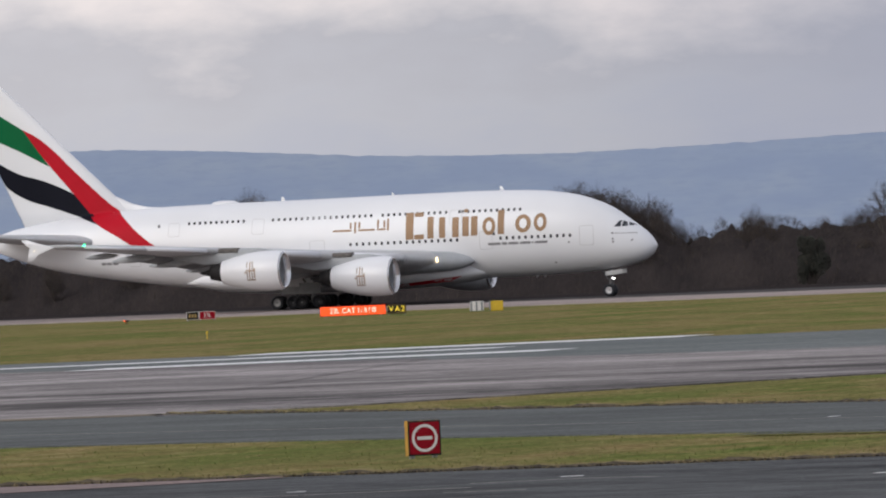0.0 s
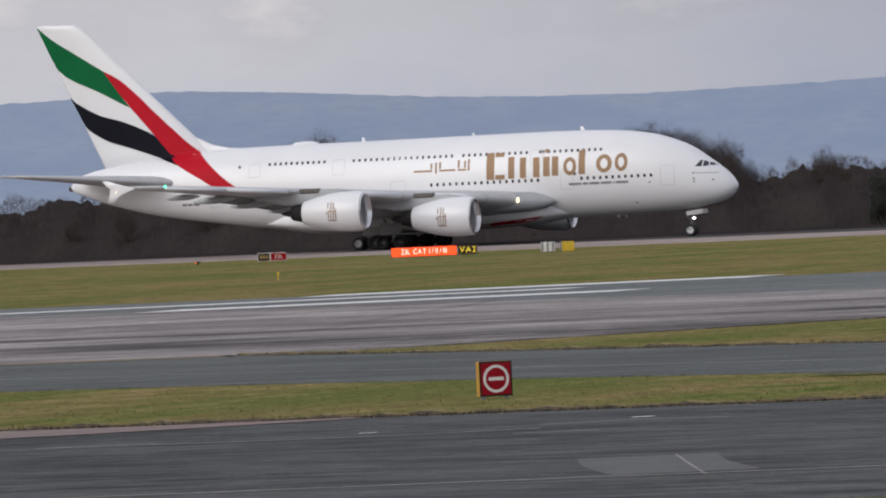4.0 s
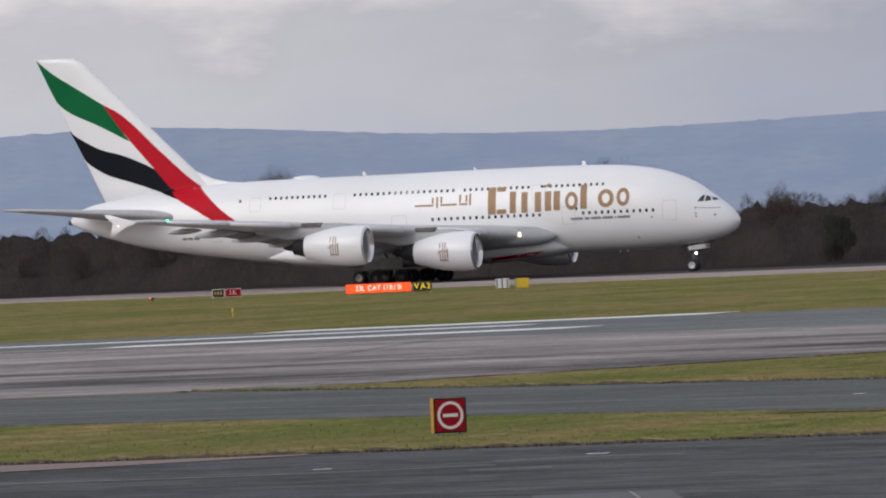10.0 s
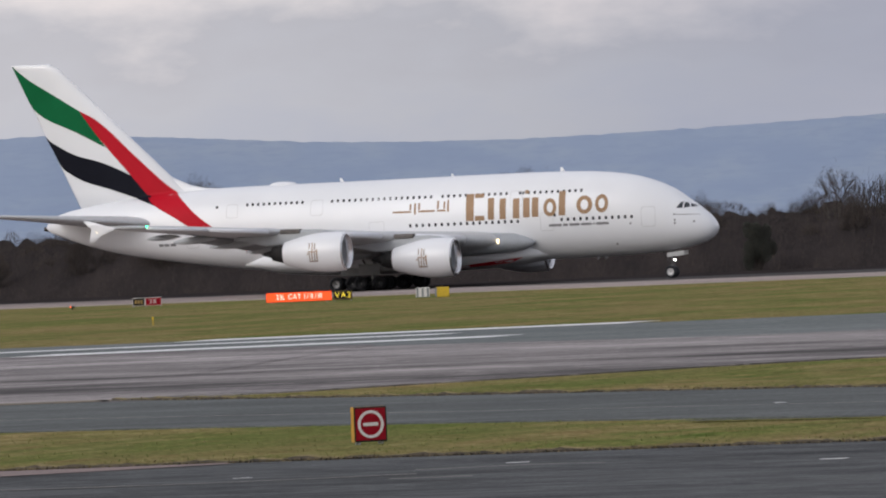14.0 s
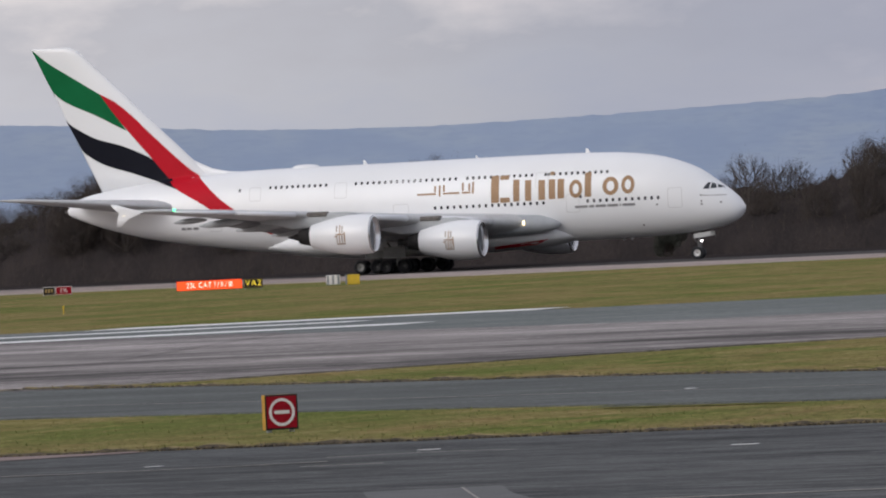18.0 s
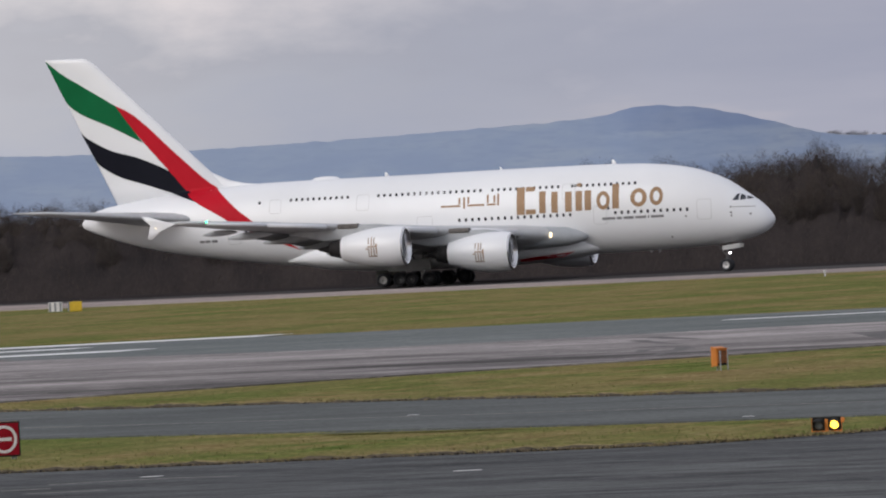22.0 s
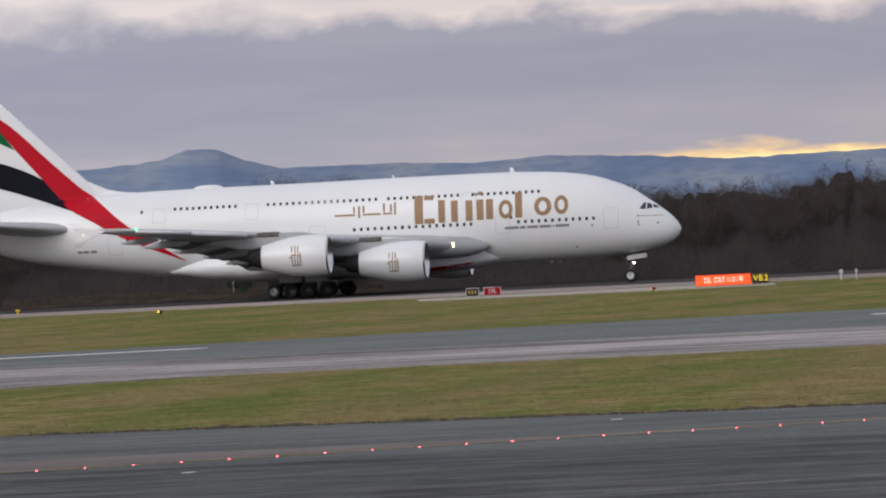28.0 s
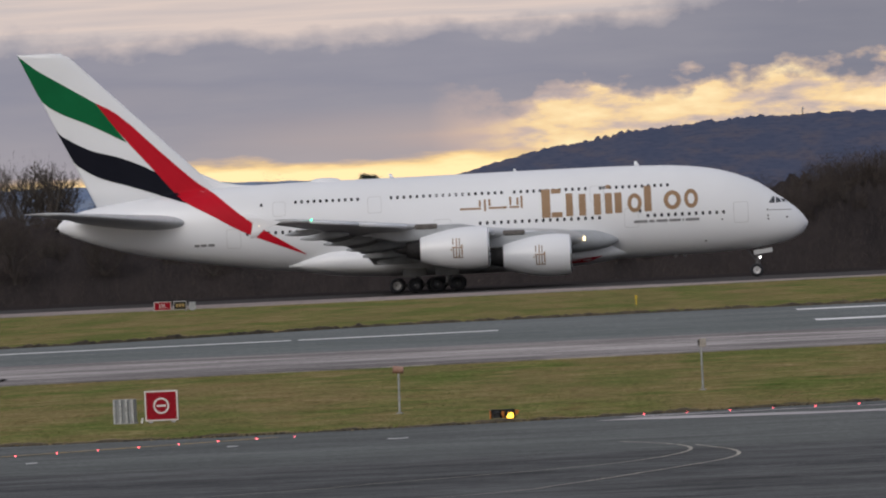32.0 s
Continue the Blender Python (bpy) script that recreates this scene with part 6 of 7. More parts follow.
part("band", boxed(-0.5, 0.1, 0.45, 0.12, 0.3, 0.78), FLAP_GREY, e)
part("panel", boxed(0.1, -0.005, 0.46, 0.93, 0.02, 0.70), SIGN_YELLOW, e)
e = thing("end_panel", facing(-33.75, 704.3), "grey end panel beside a runway sign", "sign")
part("housing", boxed(0, 0.1, 0.38, 0.55, 0.2, 0.62, 0.02), GALVANISED, e)
part("foot", boxed(0, 0.1, 0.035, 0.3, 0.16, 0.07), GALVANISED, e)


def ring_bm(r0, r1, y, cz, seg=40, depth=0.012):
    bm = bmesh.new()
    v = [[bm.verts.new((r * math.cos(2 * math.pi * j / seg), yy, cz + r * math.sin(2 * math.pi * j / seg))) for j in range(seg)] for r, yy in ((r0, y), (r0, y - depth), (r1, y - depth), (r1, y))]
    for a, b in zip(v, v[1:]):
        for j in range(seg):
            k = (j + 1) % seg
            bm.faces.new((a[j], a[k], b[k], b[j]))
    return bm


def no_entry(x, y, turn, w, h, depth, ring, rim, side, label):
    e = thing("no_entry_sign", facing(x, y, turn), label, "sign", "no entry signs")
    part("housing", boxed(0, depth / 2, 0.06 + h / 2, w, depth, h, 0.015), side, e)
    part("frame", boxed(0, -0.004, 0.06 + h / 2, w, 0.02, h, 0.006), rim, e)
    part("face", boxed(0, -0.012, 0.06 + h / 2, w - 0.08, 0.02, h - 0.08, 0.004), SIGN_RED, e)
    part("ring", ring_bm(ring * 0.80, ring, -0.022, 0.06 + h / 2), SIGN_WHITE, e, "white ring")
    part("bar", boxed(0, -0.026, 0.06 + h / 2, ring * 1.16, 0.012, ring * 0.24), SIGN_WHITE, e, "white bar")
    for sx in (-0.35, 0.35):
        part("foot", boxed(sx * w, depth / 2, 0.03, 0.10, min(0.12, depth), 0.08), GALVANISED, e)
    return e


no_entry(-68.05, 197.6, 22, 0.86, 0.86, 0.22, 0.34, SIGN_BLACK, surface("amber_yellow_housing", (0.50, 0.27, 0.03), (0.40, 0.21, 0.025), 3.0, 0.6, fine=10.0, amount=0.4), "red no-entry sign, black-rimmed, in a yellow housing")
no_entry(-12.94, 248.4, -12, 0.98, 0.88, 0.10, 0.235, SIGN_WHITE, GALVANISED, "red no-entry sign in a pale metal frame")

e = thing("vent_cabinet", facing(-14.08, 249.0, -20), "low pale metal cabinet with upright ribs", "cabinet")
part("body", boxed(0, 0.15, 0.38, 0.62, 0.26, 0.68, 0.01), FLAP_GREY, e)
for k in range(4):
    part("rib", boxed(-0.28 + 0.187 * k, -0.005, 0.37, 0.075, 0.06, 0.70, 0.008), GALVANISED, e)
part("foot", boxed(0, 0.15, 0.02, 0.66, 0.3, 0.04), GALVANISED, e)
e = thing("marker_peg", pose(-13.55, 248.7, 0, 0, 12, 0), "short leaning white peg", "peg")
bm = bmesh.new()
tube(bm, (0, 0, 0), (0, 0, 0.16), 0.035, 0.03, 8)
part("peg", bm, SIGN_WHITE, e)


def guard_light(x, y, lit, turn):
    e = thing("guard_light", facing(x, y, turn), "twin amber runway guard light, one lamp lit", "light", "runway guard lights")
    part("housing", boxed(0, 0.10, 0.21, 0.68, 0.2, 0.33, 0.025), SIGN_BLACK, e)
    part("divider", boxed(0, -0.012, 0.19, 0.075, 0.035, 0.26, 0.006), AMBER_PAINT, e, "amber divider")
    part("base_rail", boxed(0, -0.02, 0.045, 0.70, 0.06, 0.025, 0.005), AMBER_PAINT, e, "amber base rail")
    for sx in (-0.342, 0.342):
        part("trim", boxed(sx, 0.04, 0.2, 0.014, 0.12, 0.30), AMBER_PAINT, e, "amber side trim")
    for k, sx in enumerate((-0.185, 0.185)):
        bm = bmesh.new()
        bmesh.ops.create_uvsphere(bm, u_segments=20, v_segments=12, radius=0.100, matrix=Matrix.Translation((sx, 0.0, 0.195)) @ Matrix.Diagonal((1, 0.3, 1, 1)))
        part("lamp", bm, AMBER_LAMP if k == lit else FLAP_GREY, e, "lit amber lamp" if k == lit else "dark lamp", smooth=True)
        bm = bmesh.new()
        for j in range(14):
            q = []
            for a in (math.pi * (1.25 * j / 14 - 0.125), math.pi * (1.25 * (j + 1) / 14 - 0.125)):
                for yy, r in ((0.0, 0.135), (-0.20, 0.122)):
                    q.append(bm.verts.new((sx + r * math.cos(a), yy, 0.20 + r * math.sin(a) - (0.035 if yy else 0.0))))
            bm.faces.new((q[0], q[1], q[3], q[2]))
        bmesh.ops.remove_doubles(bm, verts=bm.verts[:], dist=0.001)
        bmesh.ops.solidify(bm, geom=bm.faces[:], thickness=0.008)
        part("hood", bm, SIGN_BLACK, e, "black lamp hood")
    part("side_reflector", box(bmesh.new(), 0.385, 0.0, 0.285, 0.07, 0.05, 0.12, 0.012, Matrix.Rotation(radians(20), 3, "Y")), AMBER_PAINT, e, "amber side reflector")
    for sx in (-0.22, 0.22):
        part("foot", boxed(sx, 0.1, 0.025, 0.08, 0.12, 0.05), GALVANISED, e)
    return e


guard_light(-45.7, 190.6, 1, -8)
guard_light(-2.75, 227.0, 1, 10)

e = thing("approach_indicator", facing(-69.62, 275.6, 26), "orange wedge-shaped light unit on galvanised legs", "light unit")
bm = bmesh.new()
v = [bm.verts.new(p) for p in ((-0.20, -0.15, 0.16), (0.20, -0.15, 0.20), (0.20, 0.26, 0.18), (-0.20, 0.26, 0.12), (-0.20, -0.15, 0.74), (0.20, -0.15, 0.74), (0.20, 0.26, 0.80), (-0.20, 0.26, 0.80))]
for f in ((0, 3, 2, 1), (4, 5, 6, 7), (0, 4, 7, 3), (1, 2, 6, 5), (3, 7, 6, 2), (0, 1, 5, 4)):
    bm.faces.new([v[k] for k in f])
bmesh.ops.bevel(bm, geom=bm.edges[:], offset=0.015, segments=2, affect="EDGES", profile=0.5)
part("housing", bm, AMBER_PAINT, e)
part("front_panel", boxed(0.02, -0.156, 0.46, 0.30, 0.02, 0.40, 0.01), surface("rust_brown_panel", (0.20, 0.07, 0.018), (0.12, 0.05, 0.016), 3.0, 0.6, fine=12.0), e, "rust-brown front panel")
part("brow", boxed(0, -0.19, 0.735, 0.42, 0.10, 0.025, 0.005), AMBER_PAINT, e, "amber brow over the panel")
for sx, y0 in ((-0.08, -0.20), (0.19, -0.20), (0.0, 0.2)):
    bm = bmesh.new()
    tube(bm, (sx, y0, 0), (sx, y0, 0.66), 0.024, seg=8)
    part("leg", bm, GALVANISED, e)
part("skirt", boxed(0.02, -0.12, 0.21, 0.34, 0.12, 0.08), SIGN_BLACK, e)

for x, y, h, round_head in ((-5.95, 245.8, 1.38, True), (2.98, 260.6, 1.54, False)):
    e = thing("sensor_post", facing(x, y), "slim grey sensor post with a " + ("rounded rusty head" if round_head else "small box head"), "post", "sensor posts")
    bm = bmesh.new()
    tube(bm, (0, 0, 0), (0.02 if round_head else 0, 0, h - 0.15), 0.030, 0.028, 12)
    part("pole", bm, GALVANISED, e, smooth=True, sharp=40)
    bm = bmesh.new()
    if round_head:
        tube(bm, (-0.13, 0.02, h - 0.10), (0.16, -0.02, h - 0.13), 0.115, 0.095, 16)
        part("head", bm, surface("rusty_pink_shell", (0.36, 0.22, 0.17), (0.22, 0.12, 0.09), 5.0, 0.7, fine=20.0), e, smooth=True, sharp=40)
    else:
        box(bm, 0.05, 0, h - 0.10, 0.22, 0.16, 0.26, 0.02)
        part("head", bm, surface("weathered_head_paint", (0.36, 0.33, 0.30), (0.25, 0.22, 0.20), 5.0, 0.7, fine=20.0), e)
        part("lens", boxed(-0.07, -0.04, h - 0.09, 0.05, 0.1, 0.18, 0.01), SIGN_BLACK, e)
    part("base_plate", boxed(0, 0, 0.015, 0.2, 0.2, 0.03), GALVANISED, e)

for x, y, mat_, lab in ((-265.7, 693, ORANGE_LAMP, "lit red-orange edge lamp"), (-119.2, 672, AMBER_LAMP, "lit amber edge lamp"), (-79.2, 669.6, ORANGE_LAMP, "lit red-orange edge lamp"), (-54.4, 674, ORANGE_LAMP, "lit red-orange edge lamp")):
    e = thing("edge_lamp", facing(x, y), lab + " in the grass", "lamp", "edge lamps")
    bm = bmesh.new()
    tube(bm, (0.12, 0.1, 0), (0.12, 0.1, 0.2), 0.06, 0.05, 10)
    box(bm, 0.16, 0.1, 0.24, 0.36, 0.2, 0.16, 0.02)
    part("body", bm, SIGN_BLACK, e)
    bm = bmesh.new()
    bmesh.ops.create_uvsphere(bm, u_segments=14, v_segments=10, radius=0.065, matrix=Matrix.Translation((-0.04, 0.0, 0.25)))
    part("lens", bm, mat_, e, "glowing lens", smooth=True)

for x, y, h, w, mat_ in ((-67.07, 700, 0.85, 0.34, POST_PALE), (-66.0, 702, 0.85, 0.20, POST_PALE), (-61.2, 711, 0.80, 0.20, POST_PALE), (-60.2, 709, 0.70, 0.22, POST_PALE), (-146.3, 738, 0.5, 0.5, GALVANISED), (-145.5, 739, 0.5, 0.25, SIGN_YELLOW), (-143.3, 737, 0.55, 0.40, SIGN_YELLOW), (-161.8, 676.8, 0.5, 0.25, POST_PALE), (-195.2, 524, 0.55, 0.12, SIGN_YELLOW), (2.3, 561, 0.66, 0.15, SIGN_YELLOW), (-128.5, 650, 0.35, 0.2, POST_PALE)):
    e = thing("marker_post", facing(x, y), ("yellow" if mat_ is SIGN_YELLOW else "pale") + " short marker post standing in the grass", "post", "marker posts")
    bm = bmesh.new()
    tube(bm, (0, 0, 0), (0, 0, h * 0.7), w * 0.28, w * 0.24, 10)
    part("stem", bm, mat_, e, smooth=True, sharp=40)
    part("cap", boxed(0, 0, h * 0.82, w, w * 0.8, h * 0.36, w * 0.12), mat_, e)

# the stop bar of red lamps across the taxiway, and the painted lines beside it
def inset_lamp(x, y, z):
    e = thing("stop_bar_lamp", facing(x, y), "small red inset lamp glowing in the asphalt", "lamp", "stop bar lamps")
    bm = bmesh.new()
    tube(bm, (0, 0, 0), (0, 0, z + 0.008), 0.06, 0.05, 12)
    part("body", bm, GALVANISED, e)
    part("lens", boxed(0, -0.02, z + 0.020, 0.036, 0.03, 0.020, 0.005), STOP_LAMP, e, "glowing red lens")
    return e


BAR_X, BAR_Y = (-40.7, -37.7, -33.6, -28.5, -24.5, -21.5, -18.5, -15.6, -12.8, -10.0, -8.07), (192.0, 195.1, 198.1, 202.3, 205.3, 206.8, 209.1, 211.7, 215.1, 218.8, 220.3)
lamp = inset_lamp(-40.71, 192.0, 0.036)
for k in range(1, 34):
    x = float(np.interp(k, (0, 7, 19, 33), (-40.71, -33.63, -21.48, -8.07)))
    copy_thing(lamp, facing(x, float(np.interp(x, BAR_X, BAR_Y))))
for k in range(12):
    copy_thing(lamp, facing(-1.3 + 1.15 * k, 227.9 + 0.05 * k))


def painted(name, pts, width, material, label, z=0.046, steps=8, taper=0.0):
    c = curve_through(pts, steps)
    rings = []
    for i, p in enumerate(c):
        d = np.array(c[min(i + 1, len(c) - 1)]) - np.array(c[max(i - 1, 0)])
        n = np.array((-d[1], d[0])) / (np.hypot(*d) + 1e-9) * width / 2 * (1 - taper * i / len(c))
        rings.append([(p[0] + n[0], p[1] + n[1], z), (p[0] - n[0], p[1] - n[1], z)])
    v, f = loft(rings, False, False)
    f = [tuple(reversed(q)) for q in f]
    return tagged(mesh_object(name, v, f, material, smooth=False), label, "marking", kind="structure")


painted("stop_line_marking", [(-40.7, 192.6), (-37.7, 195.7), (-33.6, 198.7), (-28.5, 202.9), (-24.5, 205.9), (-18.5, 209.7), (-12.8, 215.7), (-8.5, 221)], 0.45, LINE_YELLOW, "worn yellow line along the stop bar")
painted("taxi_line_marking", [(-20, 160), (-7.7, 170.8), (-4.9, 174.2), (-0.8, 179.8), (0.9, 184.0), (1.8, 189.5), (1.6, 194.8), (0.3, 200.2)], 0.085, LINE_TAXI, "faint curved pale taxi line")
painted("taxi_line_marking", [(-12, 152), (-2.8, 163.7), (-0.9, 168.0), (1.4, 176.6), (2.6, 182.1), (2.8, 187.7), (2.0, 194.1)], 0.085, LINE_TAXI, "faint curved pale taxi line")
painted("taxi_line_marking", [(-90, 131), (-52, 138.9), (-44.5, 140.3), (-36, 142)], 0.30, LINE_PALE, "faint pale taxi line")
painted("taxi_line_marking", [(-130, 252), (-92, 238), (-74, 228), (-52, 219), (-30, 212)], 0.22, LINE_PALE, "faint grey joint along the taxiway link")
painted("edge_band_marking", [(-180, 262), (-130, 263.5), (-104, 264.5), (-100, 265)], 3.0, EARTH, "ochre earth band at the runway's edge")
painted("white_band_marking", [(0.4, 223.9), (3.5, 222.0), (7.5, 220.6), (20, 219)], 2.6, LINE_WORN, "broad worn white band on the asphalt")
painted("white_band_marking", [(0.5, 226.2), (4, 226.6), (8, 227.0), (20, 228)], 0.7, LINE_WORN, "worn white line on the asphalt")
painted("shoulder_marking", [(-90, 176.0), (-80, 177.6), (-74, 179.2), (-70, 181.0), (-66.5, 183)], 12.0, surface("reddish_shoulder", (0.23, 0.165, 0.15), (0.17, 0.13, 0.12), 0.3, 0.9, fine=5.0), "reddish worn shoulder of the taxiway", taper=0.95)
for x, y, l, w in ((-57.5, 176, 0.4, 0.25), (-49, 171, 0.5, 0.25), (-62, 171, 0.3, 0.2), (-27.5, 222, 0.25, 0.4), (-18.5, 217, 0.2, 0.4), (-9.5, 213, 0.25, 0.4), (-5.5, 213.5, 0.5, 0.3), (-33, 188, 0.25, 0.4), (-14, 205, 0.25, 0.4), (-52, 208, 0.2, 0.3), (-66, 226, 0.2, 0.4)):
    stripe("patch_marking", (x, y), (x + l, y + 0.2), w, LINE_WHITE, "small pale scuff on the asphalt", 0.047)
STAIN = surface("dark_rubber_stain", (0.066, 0.061, 0.061), (0.115, 0.106, 0.104), 0.4, 0.9, stretch=(0.6, 0.15, 1), fine=4.0)
for pts, w in (([(-81.2, 347), (-79.6, 341), (-76, 328), (-73.8, 321)], 1.6), ([(-80.2, 347), (-76, 333), (-75, 326)], 0.9), ([(-94.5, 361), (-91, 353), (-88.4, 347)], 1.3), ([(-92.5, 352), (-89, 342), (-86.5, 336)], 0.8), ([(-87, 333), (-84, 327), (-82, 317), (-80.5, 307)], 1.2), ([(-85, 325), (-83.5, 317)], 0.7),
               ([(-98.2, 261.8), (-99.2, 265.5), (-99.0, 268.8), (-96.6, 270)], 2.6), ([(-30.5, 373), (-28.9, 369)], 1.0), ([(-28.3, 369), (-27.4, 368)], 2.2), ([(-25.0, 351), (-24.4, 344), (-24.7, 337)], 0.6), ([(-24.6, 351), (-24.1, 338)], 0.3)):
    painted("rubber_marking", pts, w, STAIN, "dark stain on the runway", 0.047, taper=0.8)
for pts, w in (([(-68.3, 168.1), (-62.0, 168.2), (-57.6, 170.1)], 0.30), ([(-58.6, 173.0), (-56.3, 174.2), (-54.6, 173.8)], 0.28), ([(-57.2, 167.1), (-55.5, 167.5)], 0.3), ([(-33.8, 164.8), (-31.2, 163.2), (-25.9, 162.5)], 0.25), ([(-32.6, 159.1), (-28.9, 156.8), (-24.6, 154.4)], 0.25)):
    painted("joint_marking", pts, w, LINE_PALE, "thin pale joint along the taxiway", 0.043)
painted("soil_marking", [(-63.3, 208.7), (-61.5, 207.9), (-57.5, 206.3)], 0.9, surface("black_seam_earth", (0.020, 0.019, 0.018), (0.045, 0.042, 0.038), 1.0, 0.9, fine=5.0), "dark earth seam beside the taxiway link", 0.049, taper=0.3)
slab("taxiway_joint", [(-42.6, 198.5), (-40.0, 194.5), (-37.0, 197.2), (-33.0, 200.0), (-28.0, 203.8), (-22.0, 207.2), (-16.0, 212.6)], [(-43.6, 204.2), (-40.6, 206.2), (-36.3, 206.4), (-32.4, 206.6), (-27.0, 207.4), (-21.0, 209.6), (-15.5, 213.2)], 0.043,
     paved_material("pinkish_joint", (0.150, 0.130, 0.125), (0.195, 0.170, 0.162), (0.098, 0.088, 0.086), 0.6, 0.4, (0.5, 0.7)), "pinkish worn joint between the taxiways", "taxiway")
painted("patch_marking", [(-48.9, 150.4), (-47.3, 146.0), (-45.2, 141.2)], 2.6, surface("pale_asphalt_patch", (0.096, 0.099, 0.100), (0.080, 0.083, 0.084), 0.5, 0.9, stretch=(0.5, 1.5, 1), fine=5.0), "paler repaired patch of asphalt", 0.036)
painted("taxi_line_marking", [(-48.4, 150.6), (-46.6, 145.7), (-44.4, 139.8)], 0.05, LINE_PALE, "thin pale joint across the taxiway", 0.041)
painted("soil_marking", [(-42.9, 199.8), (-42.1, 201.6), (-41.0, 203.4)], 1.3, surface("dark_soil", (0.062, 0.056, 0.048), (0.095, 0.084, 0.070), 0.8, 0.9, fine=5.0), "dark bare soil at the tip of the grass", 0.048, taper=0.7)
slab("shoulder_marking", [(-99.2, 679), (-94.8, 677), (-90.3, 677), (-81.8, 676.5), (-70, 676)], [(-102, 697), (-98, 698), (-93.7, 701), (-85.7, 705), (-74, 708)], 0.07, LINE_TAXI, "pale concrete strip beside a runway sign", "marking")


# ---- tufts of grass along the near verges ----
EARTH_DARK = islands("dark_clod_earth", [(0.2, (0.020, 0.016, 0.013)), (0.5, (0.034, 0.028, 0.021)), (0.8, (0.060, 0.048, 0.034))])
STRAW = islands("dead_straw", [(0.2, (0.110, 0.090, 0.042)), (0.5, (0.180, 0.145, 0.078)), (0.8, (0.270, 0.215, 0.125))])


def tufts():
    rng = np.random.default_rng(3)
    def between(low, high, n, lo_bias):
        a, b = np.array(curve_through(low, 8)), np.array(curve_through(high, 8))
        x = rng.uniform(max(a[0, 0], b[0, 0]), min(a[-1, 0], b[-1, 0]), n)
        ya, yb = np.interp(x, a[:, 0], a[:, 1]), np.interp(x, b[:, 0], b[:, 1])
        u = rng.uniform(0, 1, n) ** lo_bias
        return x, ya + (yb - ya) * u
    sets = [between([(-110, 181.5), (-75, 183.2), (-54, 184.2), (-47.5, 184.8), (-44.2, 190.6), (-42.8, 197)], [(-110, 228), (-91.6, 224.5), (-75.8, 218.2), (-63.7, 211.3), (-56, 206.8), (-48, 204.5), (-43.6, 203.0), (-42.8, 200)], 16000, 3.4),
            between([(-100, 265), (-86, 254.3), (-72, 246.3), (-61, 238.3), (-44, 234.6), (-31.7, 229.8), (-15.6, 224.6), (-4, 226.1), (7.5, 232.3), (16, 236)], [(-100, 268), (-92, 278), (-84, 293), (-62, 325), (-52, 332), (-23, 332), (7.5, 337), (16, 338)], 16000, 4.0)]
    x, y = np.concatenate([s[0] for s in sets]), np.concatenate([s[1] for s in sets])
    n = len(x)
    keep = np.sin(x * 0.9 + np.sin(y * 0.31) * 2) * 0.3 + np.sin(x * 0.37 - y * 0.23) * 0.3 + rng.uniform(-0.6, 0.9, n) > 0
    x, y = x[keep], y[keep]
    n = len(x)
    d = rng.normal(size=(n, 3)) * (0.5, 0.5, 0.1) + (0, 0, 1)
    d /= np.linalg.norm(d, axis=1, keepdims=True)
    pts = np.stack([x, y, np.zeros(n)], 1)
    # dark clods and straw along the asphalt's edge
    for name, mat_, count, reach, size, label in (("edge_clods", EARTH_DARK, 7000, 0.15, (0.05, 0.12), "dark clods of soil along the asphalt edge"), ("straw_fringe", STRAW, 16000, 1.2, (0.06, 0.15), "straw-coloured dead grass along the verge")):
        ps = []
        for c in ([(-130, 180.2), (-75, 183.0), (-54, 184.0), (-47.5, 184.5), (-43.5, 191)], [(-100, 264), (-86, 254), (-72, 246), (-61, 238), (-44, 234.3), (-31.7, 229.5), (-15.6, 224.3), (-4, 225.8), (7.5, 232)]):
            c = np.array(curve_through(c, 8))
            ex = rng.uniform(c[0, 0], c[-1, 0], count)
            ps.append(np.stack([ex, np.interp(ex, c[:, 0], c[:, 1]) + np.abs(rng.normal(0, reach, count)) * (0.6 + 0.5 * np.sin(ex * 0.8)) + 0.05, np.zeros(count)], 1))
        ps = np.concatenate(ps)
        k = len(ps)
        ds = rng.normal(size=(k, 3)) * (0.9, 0.6, 0.1) + (0, 0, 0.8)
        ds /= np.linalg.norm(ds, axis=1, keepdims=True)
        tagged(slivers(name, ps, ds, rng.uniform(size[0], size[1], k), rng.uniform(0.03, 0.10, k), mat_), label, "grass", kind="stuff")
    tagged(slivers("grass_tufts", pts, d, rng.uniform(0.03, 0.10, n), rng.uniform(0.015, 0.05, n), BLADES), "rough winter grass along the taxiway verges", "grass", kind="stuff")


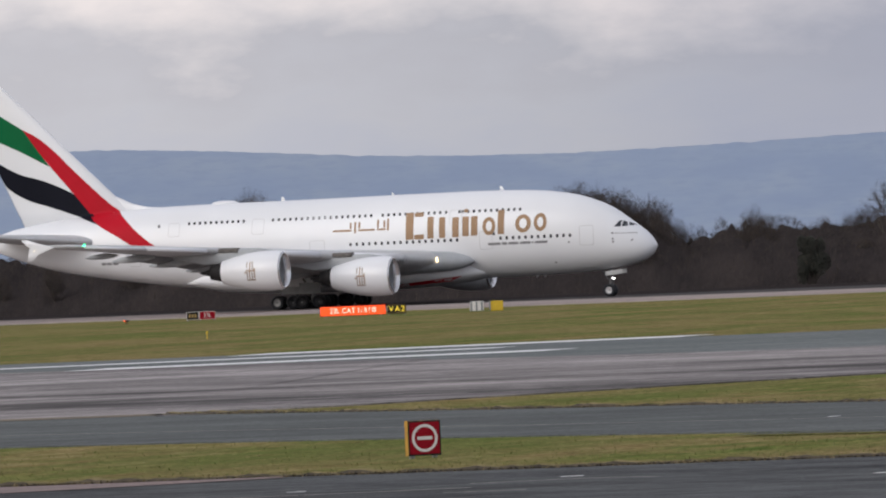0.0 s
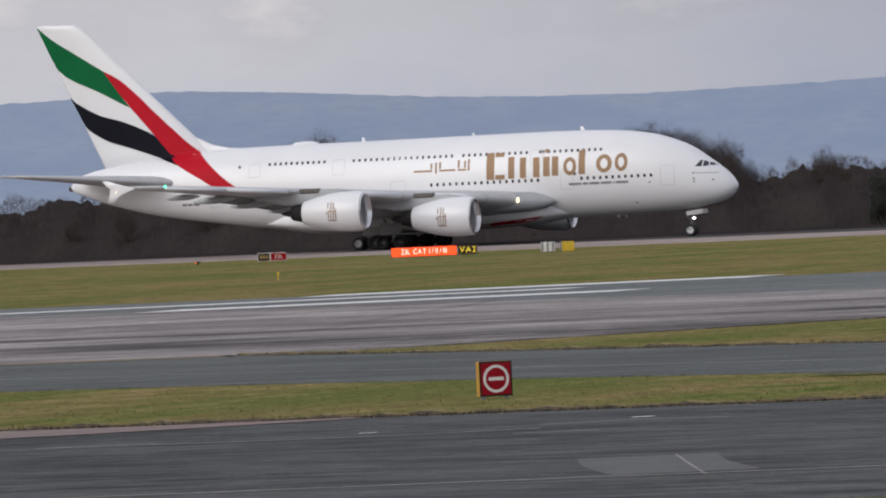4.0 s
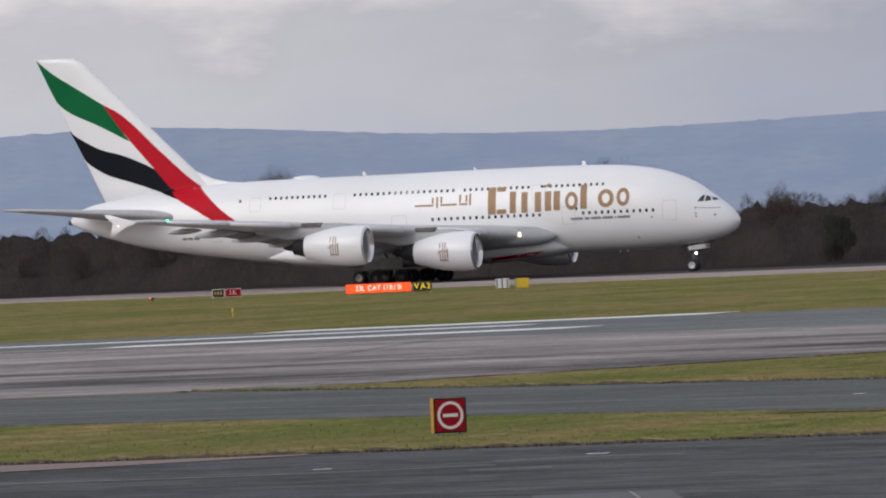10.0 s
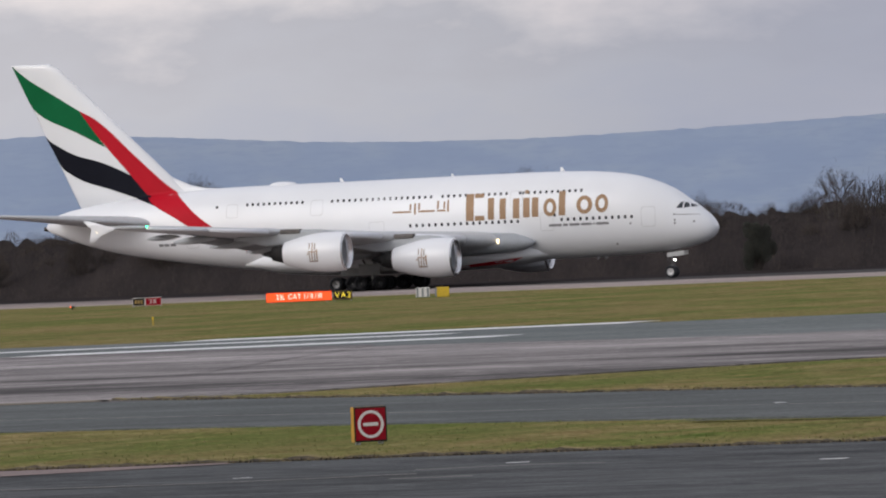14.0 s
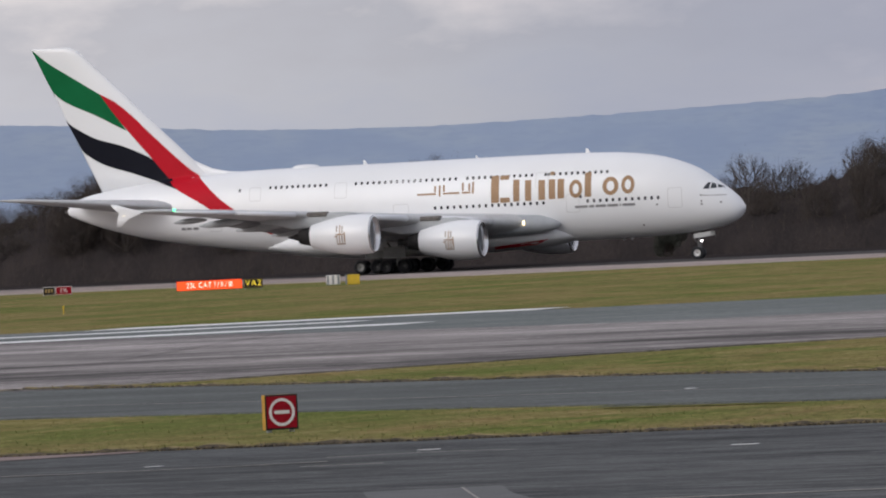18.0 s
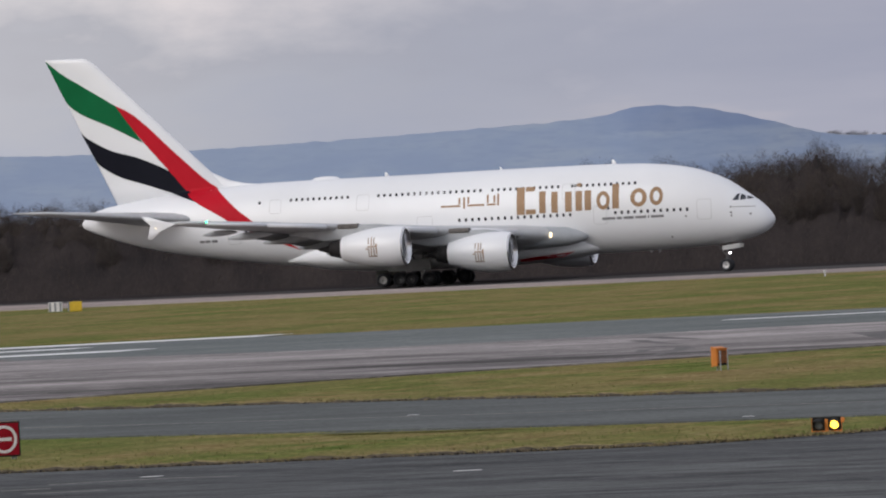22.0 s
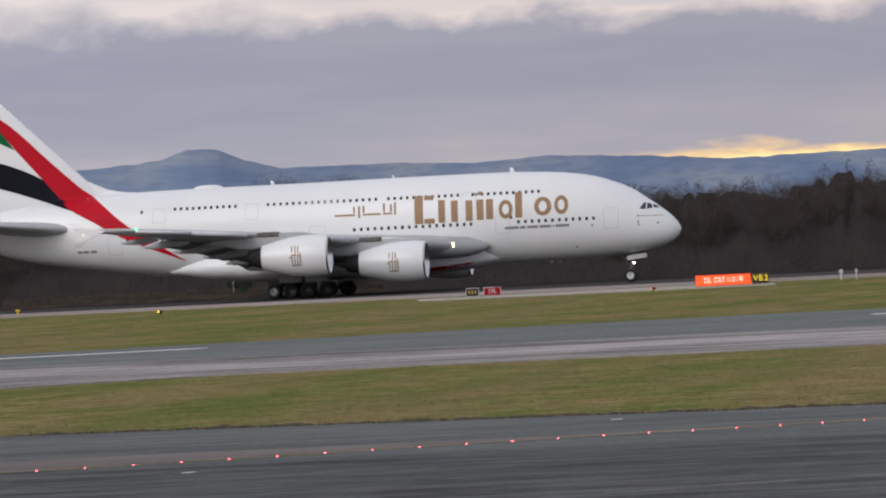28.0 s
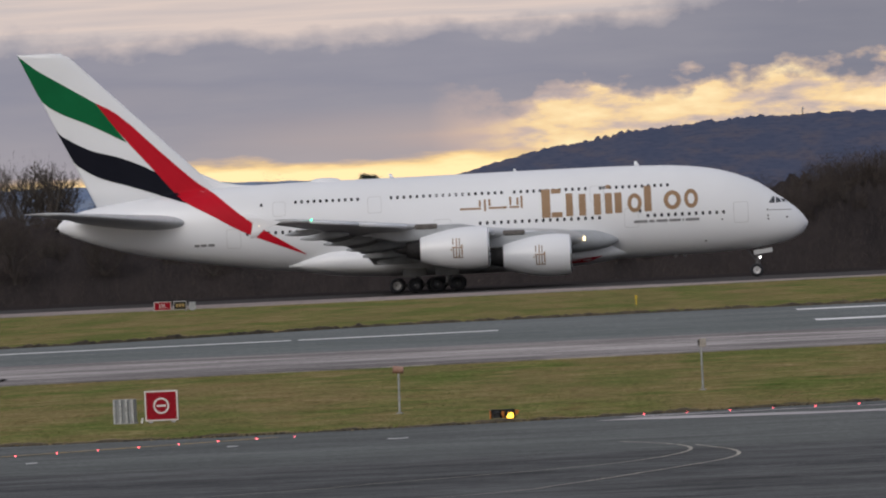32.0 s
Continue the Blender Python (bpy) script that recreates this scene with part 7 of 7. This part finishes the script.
def turf_edge(line, label, tall=1.0):
    """The raised lip of turf along the asphalt: a dark broken face of soil and a low straw bank behind it."""
    c = np.array(curve_through(line, 10))
    s = np.concatenate([[0], np.cumsum(np.hypot(*np.diff(c, axis=0).T))])
    n = int(s[-1] / 0.16)
    u = np.linspace(0, s[-1], n)
    x, y = np.interp(u, s, c[:, 0]), np.interp(u, s, c[:, 1])
    face, bank = [], []
    for i in range(n):
        w = noise.noise(Vector((x[i] * 1.1, y[i] * 0.3, 2.0))) + 0.7 * noise.noise(Vector((x[i] * 4.0, y[i], 5.0)))
        h, d = tall * (0.095 + 0.070 * max(w, -0.9)), 0.12 + 0.25 * noise.noise(Vector((x[i] * 0.7, 1.0, 9.0)))
        yy = y[i] + d
        face.append([(x[i], yy, 0.0), (x[i], yy + 0.04, h * 0.6), (x[i], yy + 0.12, h)])
        bank.append([(x[i], yy + 0.12, h), (x[i], yy + 0.5, h + 0.012 + 0.01 * w), (x[i], yy + 1.3, h * 0.7), (x[i], yy + 2.6, 0.003)])
    tagged(mesh_object("soil_edge", *loft(face, False, False), SOIL_FACE, smooth=False), "dark broken soil lip " + label, "soil", kind="structure")
    tagged(mesh_object("turf_bank", *loft(bank, False, False), TURF_BANK, smooth=False), "straw-coloured low turf bank " + label, "grass", kind="structure")


SOIL_FACE = surface("dark_soil_face", (0.040, 0.033, 0.024), (0.095, 0.076, 0.050), 1.4, 0.95, fine=9.0)
TURF_BANK = matte(surface("straw_turf", (0.125, 0.120, 0.046), (0.285, 0.230, 0.125), 0.45, 0.95, stretch=(1, 0.7, 1), fine=6.0), 0.0)
turf_edge([(-130, 180.2), (-75, 183.0), (-54, 184.0), (-49.5, 184.2), (-47.0, 185.0)], "along the taxiway")
turf_edge([(-100, 264), (-86, 254), (-72, 246), (-61, 238), (-44, 234.3), (-31.7, 229.5), (-15.6, 224.3), (-4, 225.8), (7.5, 232)], "along the taxiway link")
turf_edge([(-40, 464), (-30, 468.5), (-14, 494.5), (0, 500.5), (16, 502.5), (40, 504)], "along the far side of the runway", 1.9)
tufts()


def rolled(t):
    """How far the airliner has come by then, in metres."""
    return float(np.interp(t, [r[0] for r in RUN], [r[1] for r in RUN])) - RUN[0][1]


def motions():
    walk(airliner, [(t, pose(x, RUN_Y, 0.045)) for t, x in RUN])
    for o, x, y, r in WHEELS:
        rows, turn, last = [(0.0, pose(x, y, r))], 0.0, 0.0
        step = radians(86)
        for k in range(1, 961):
            t = k / 30
            now = turn + min(rolled(t) / r - last, radians(88))
            if rolled((k + 1) / 30) / r - last > step or k == 960:
                rows.append((t, pose(x, y, r) @ Matrix.Rotation(now, 4, "Y")))
                last, turn = rolled(t) / r, now
        walk(o, rows)


motions()
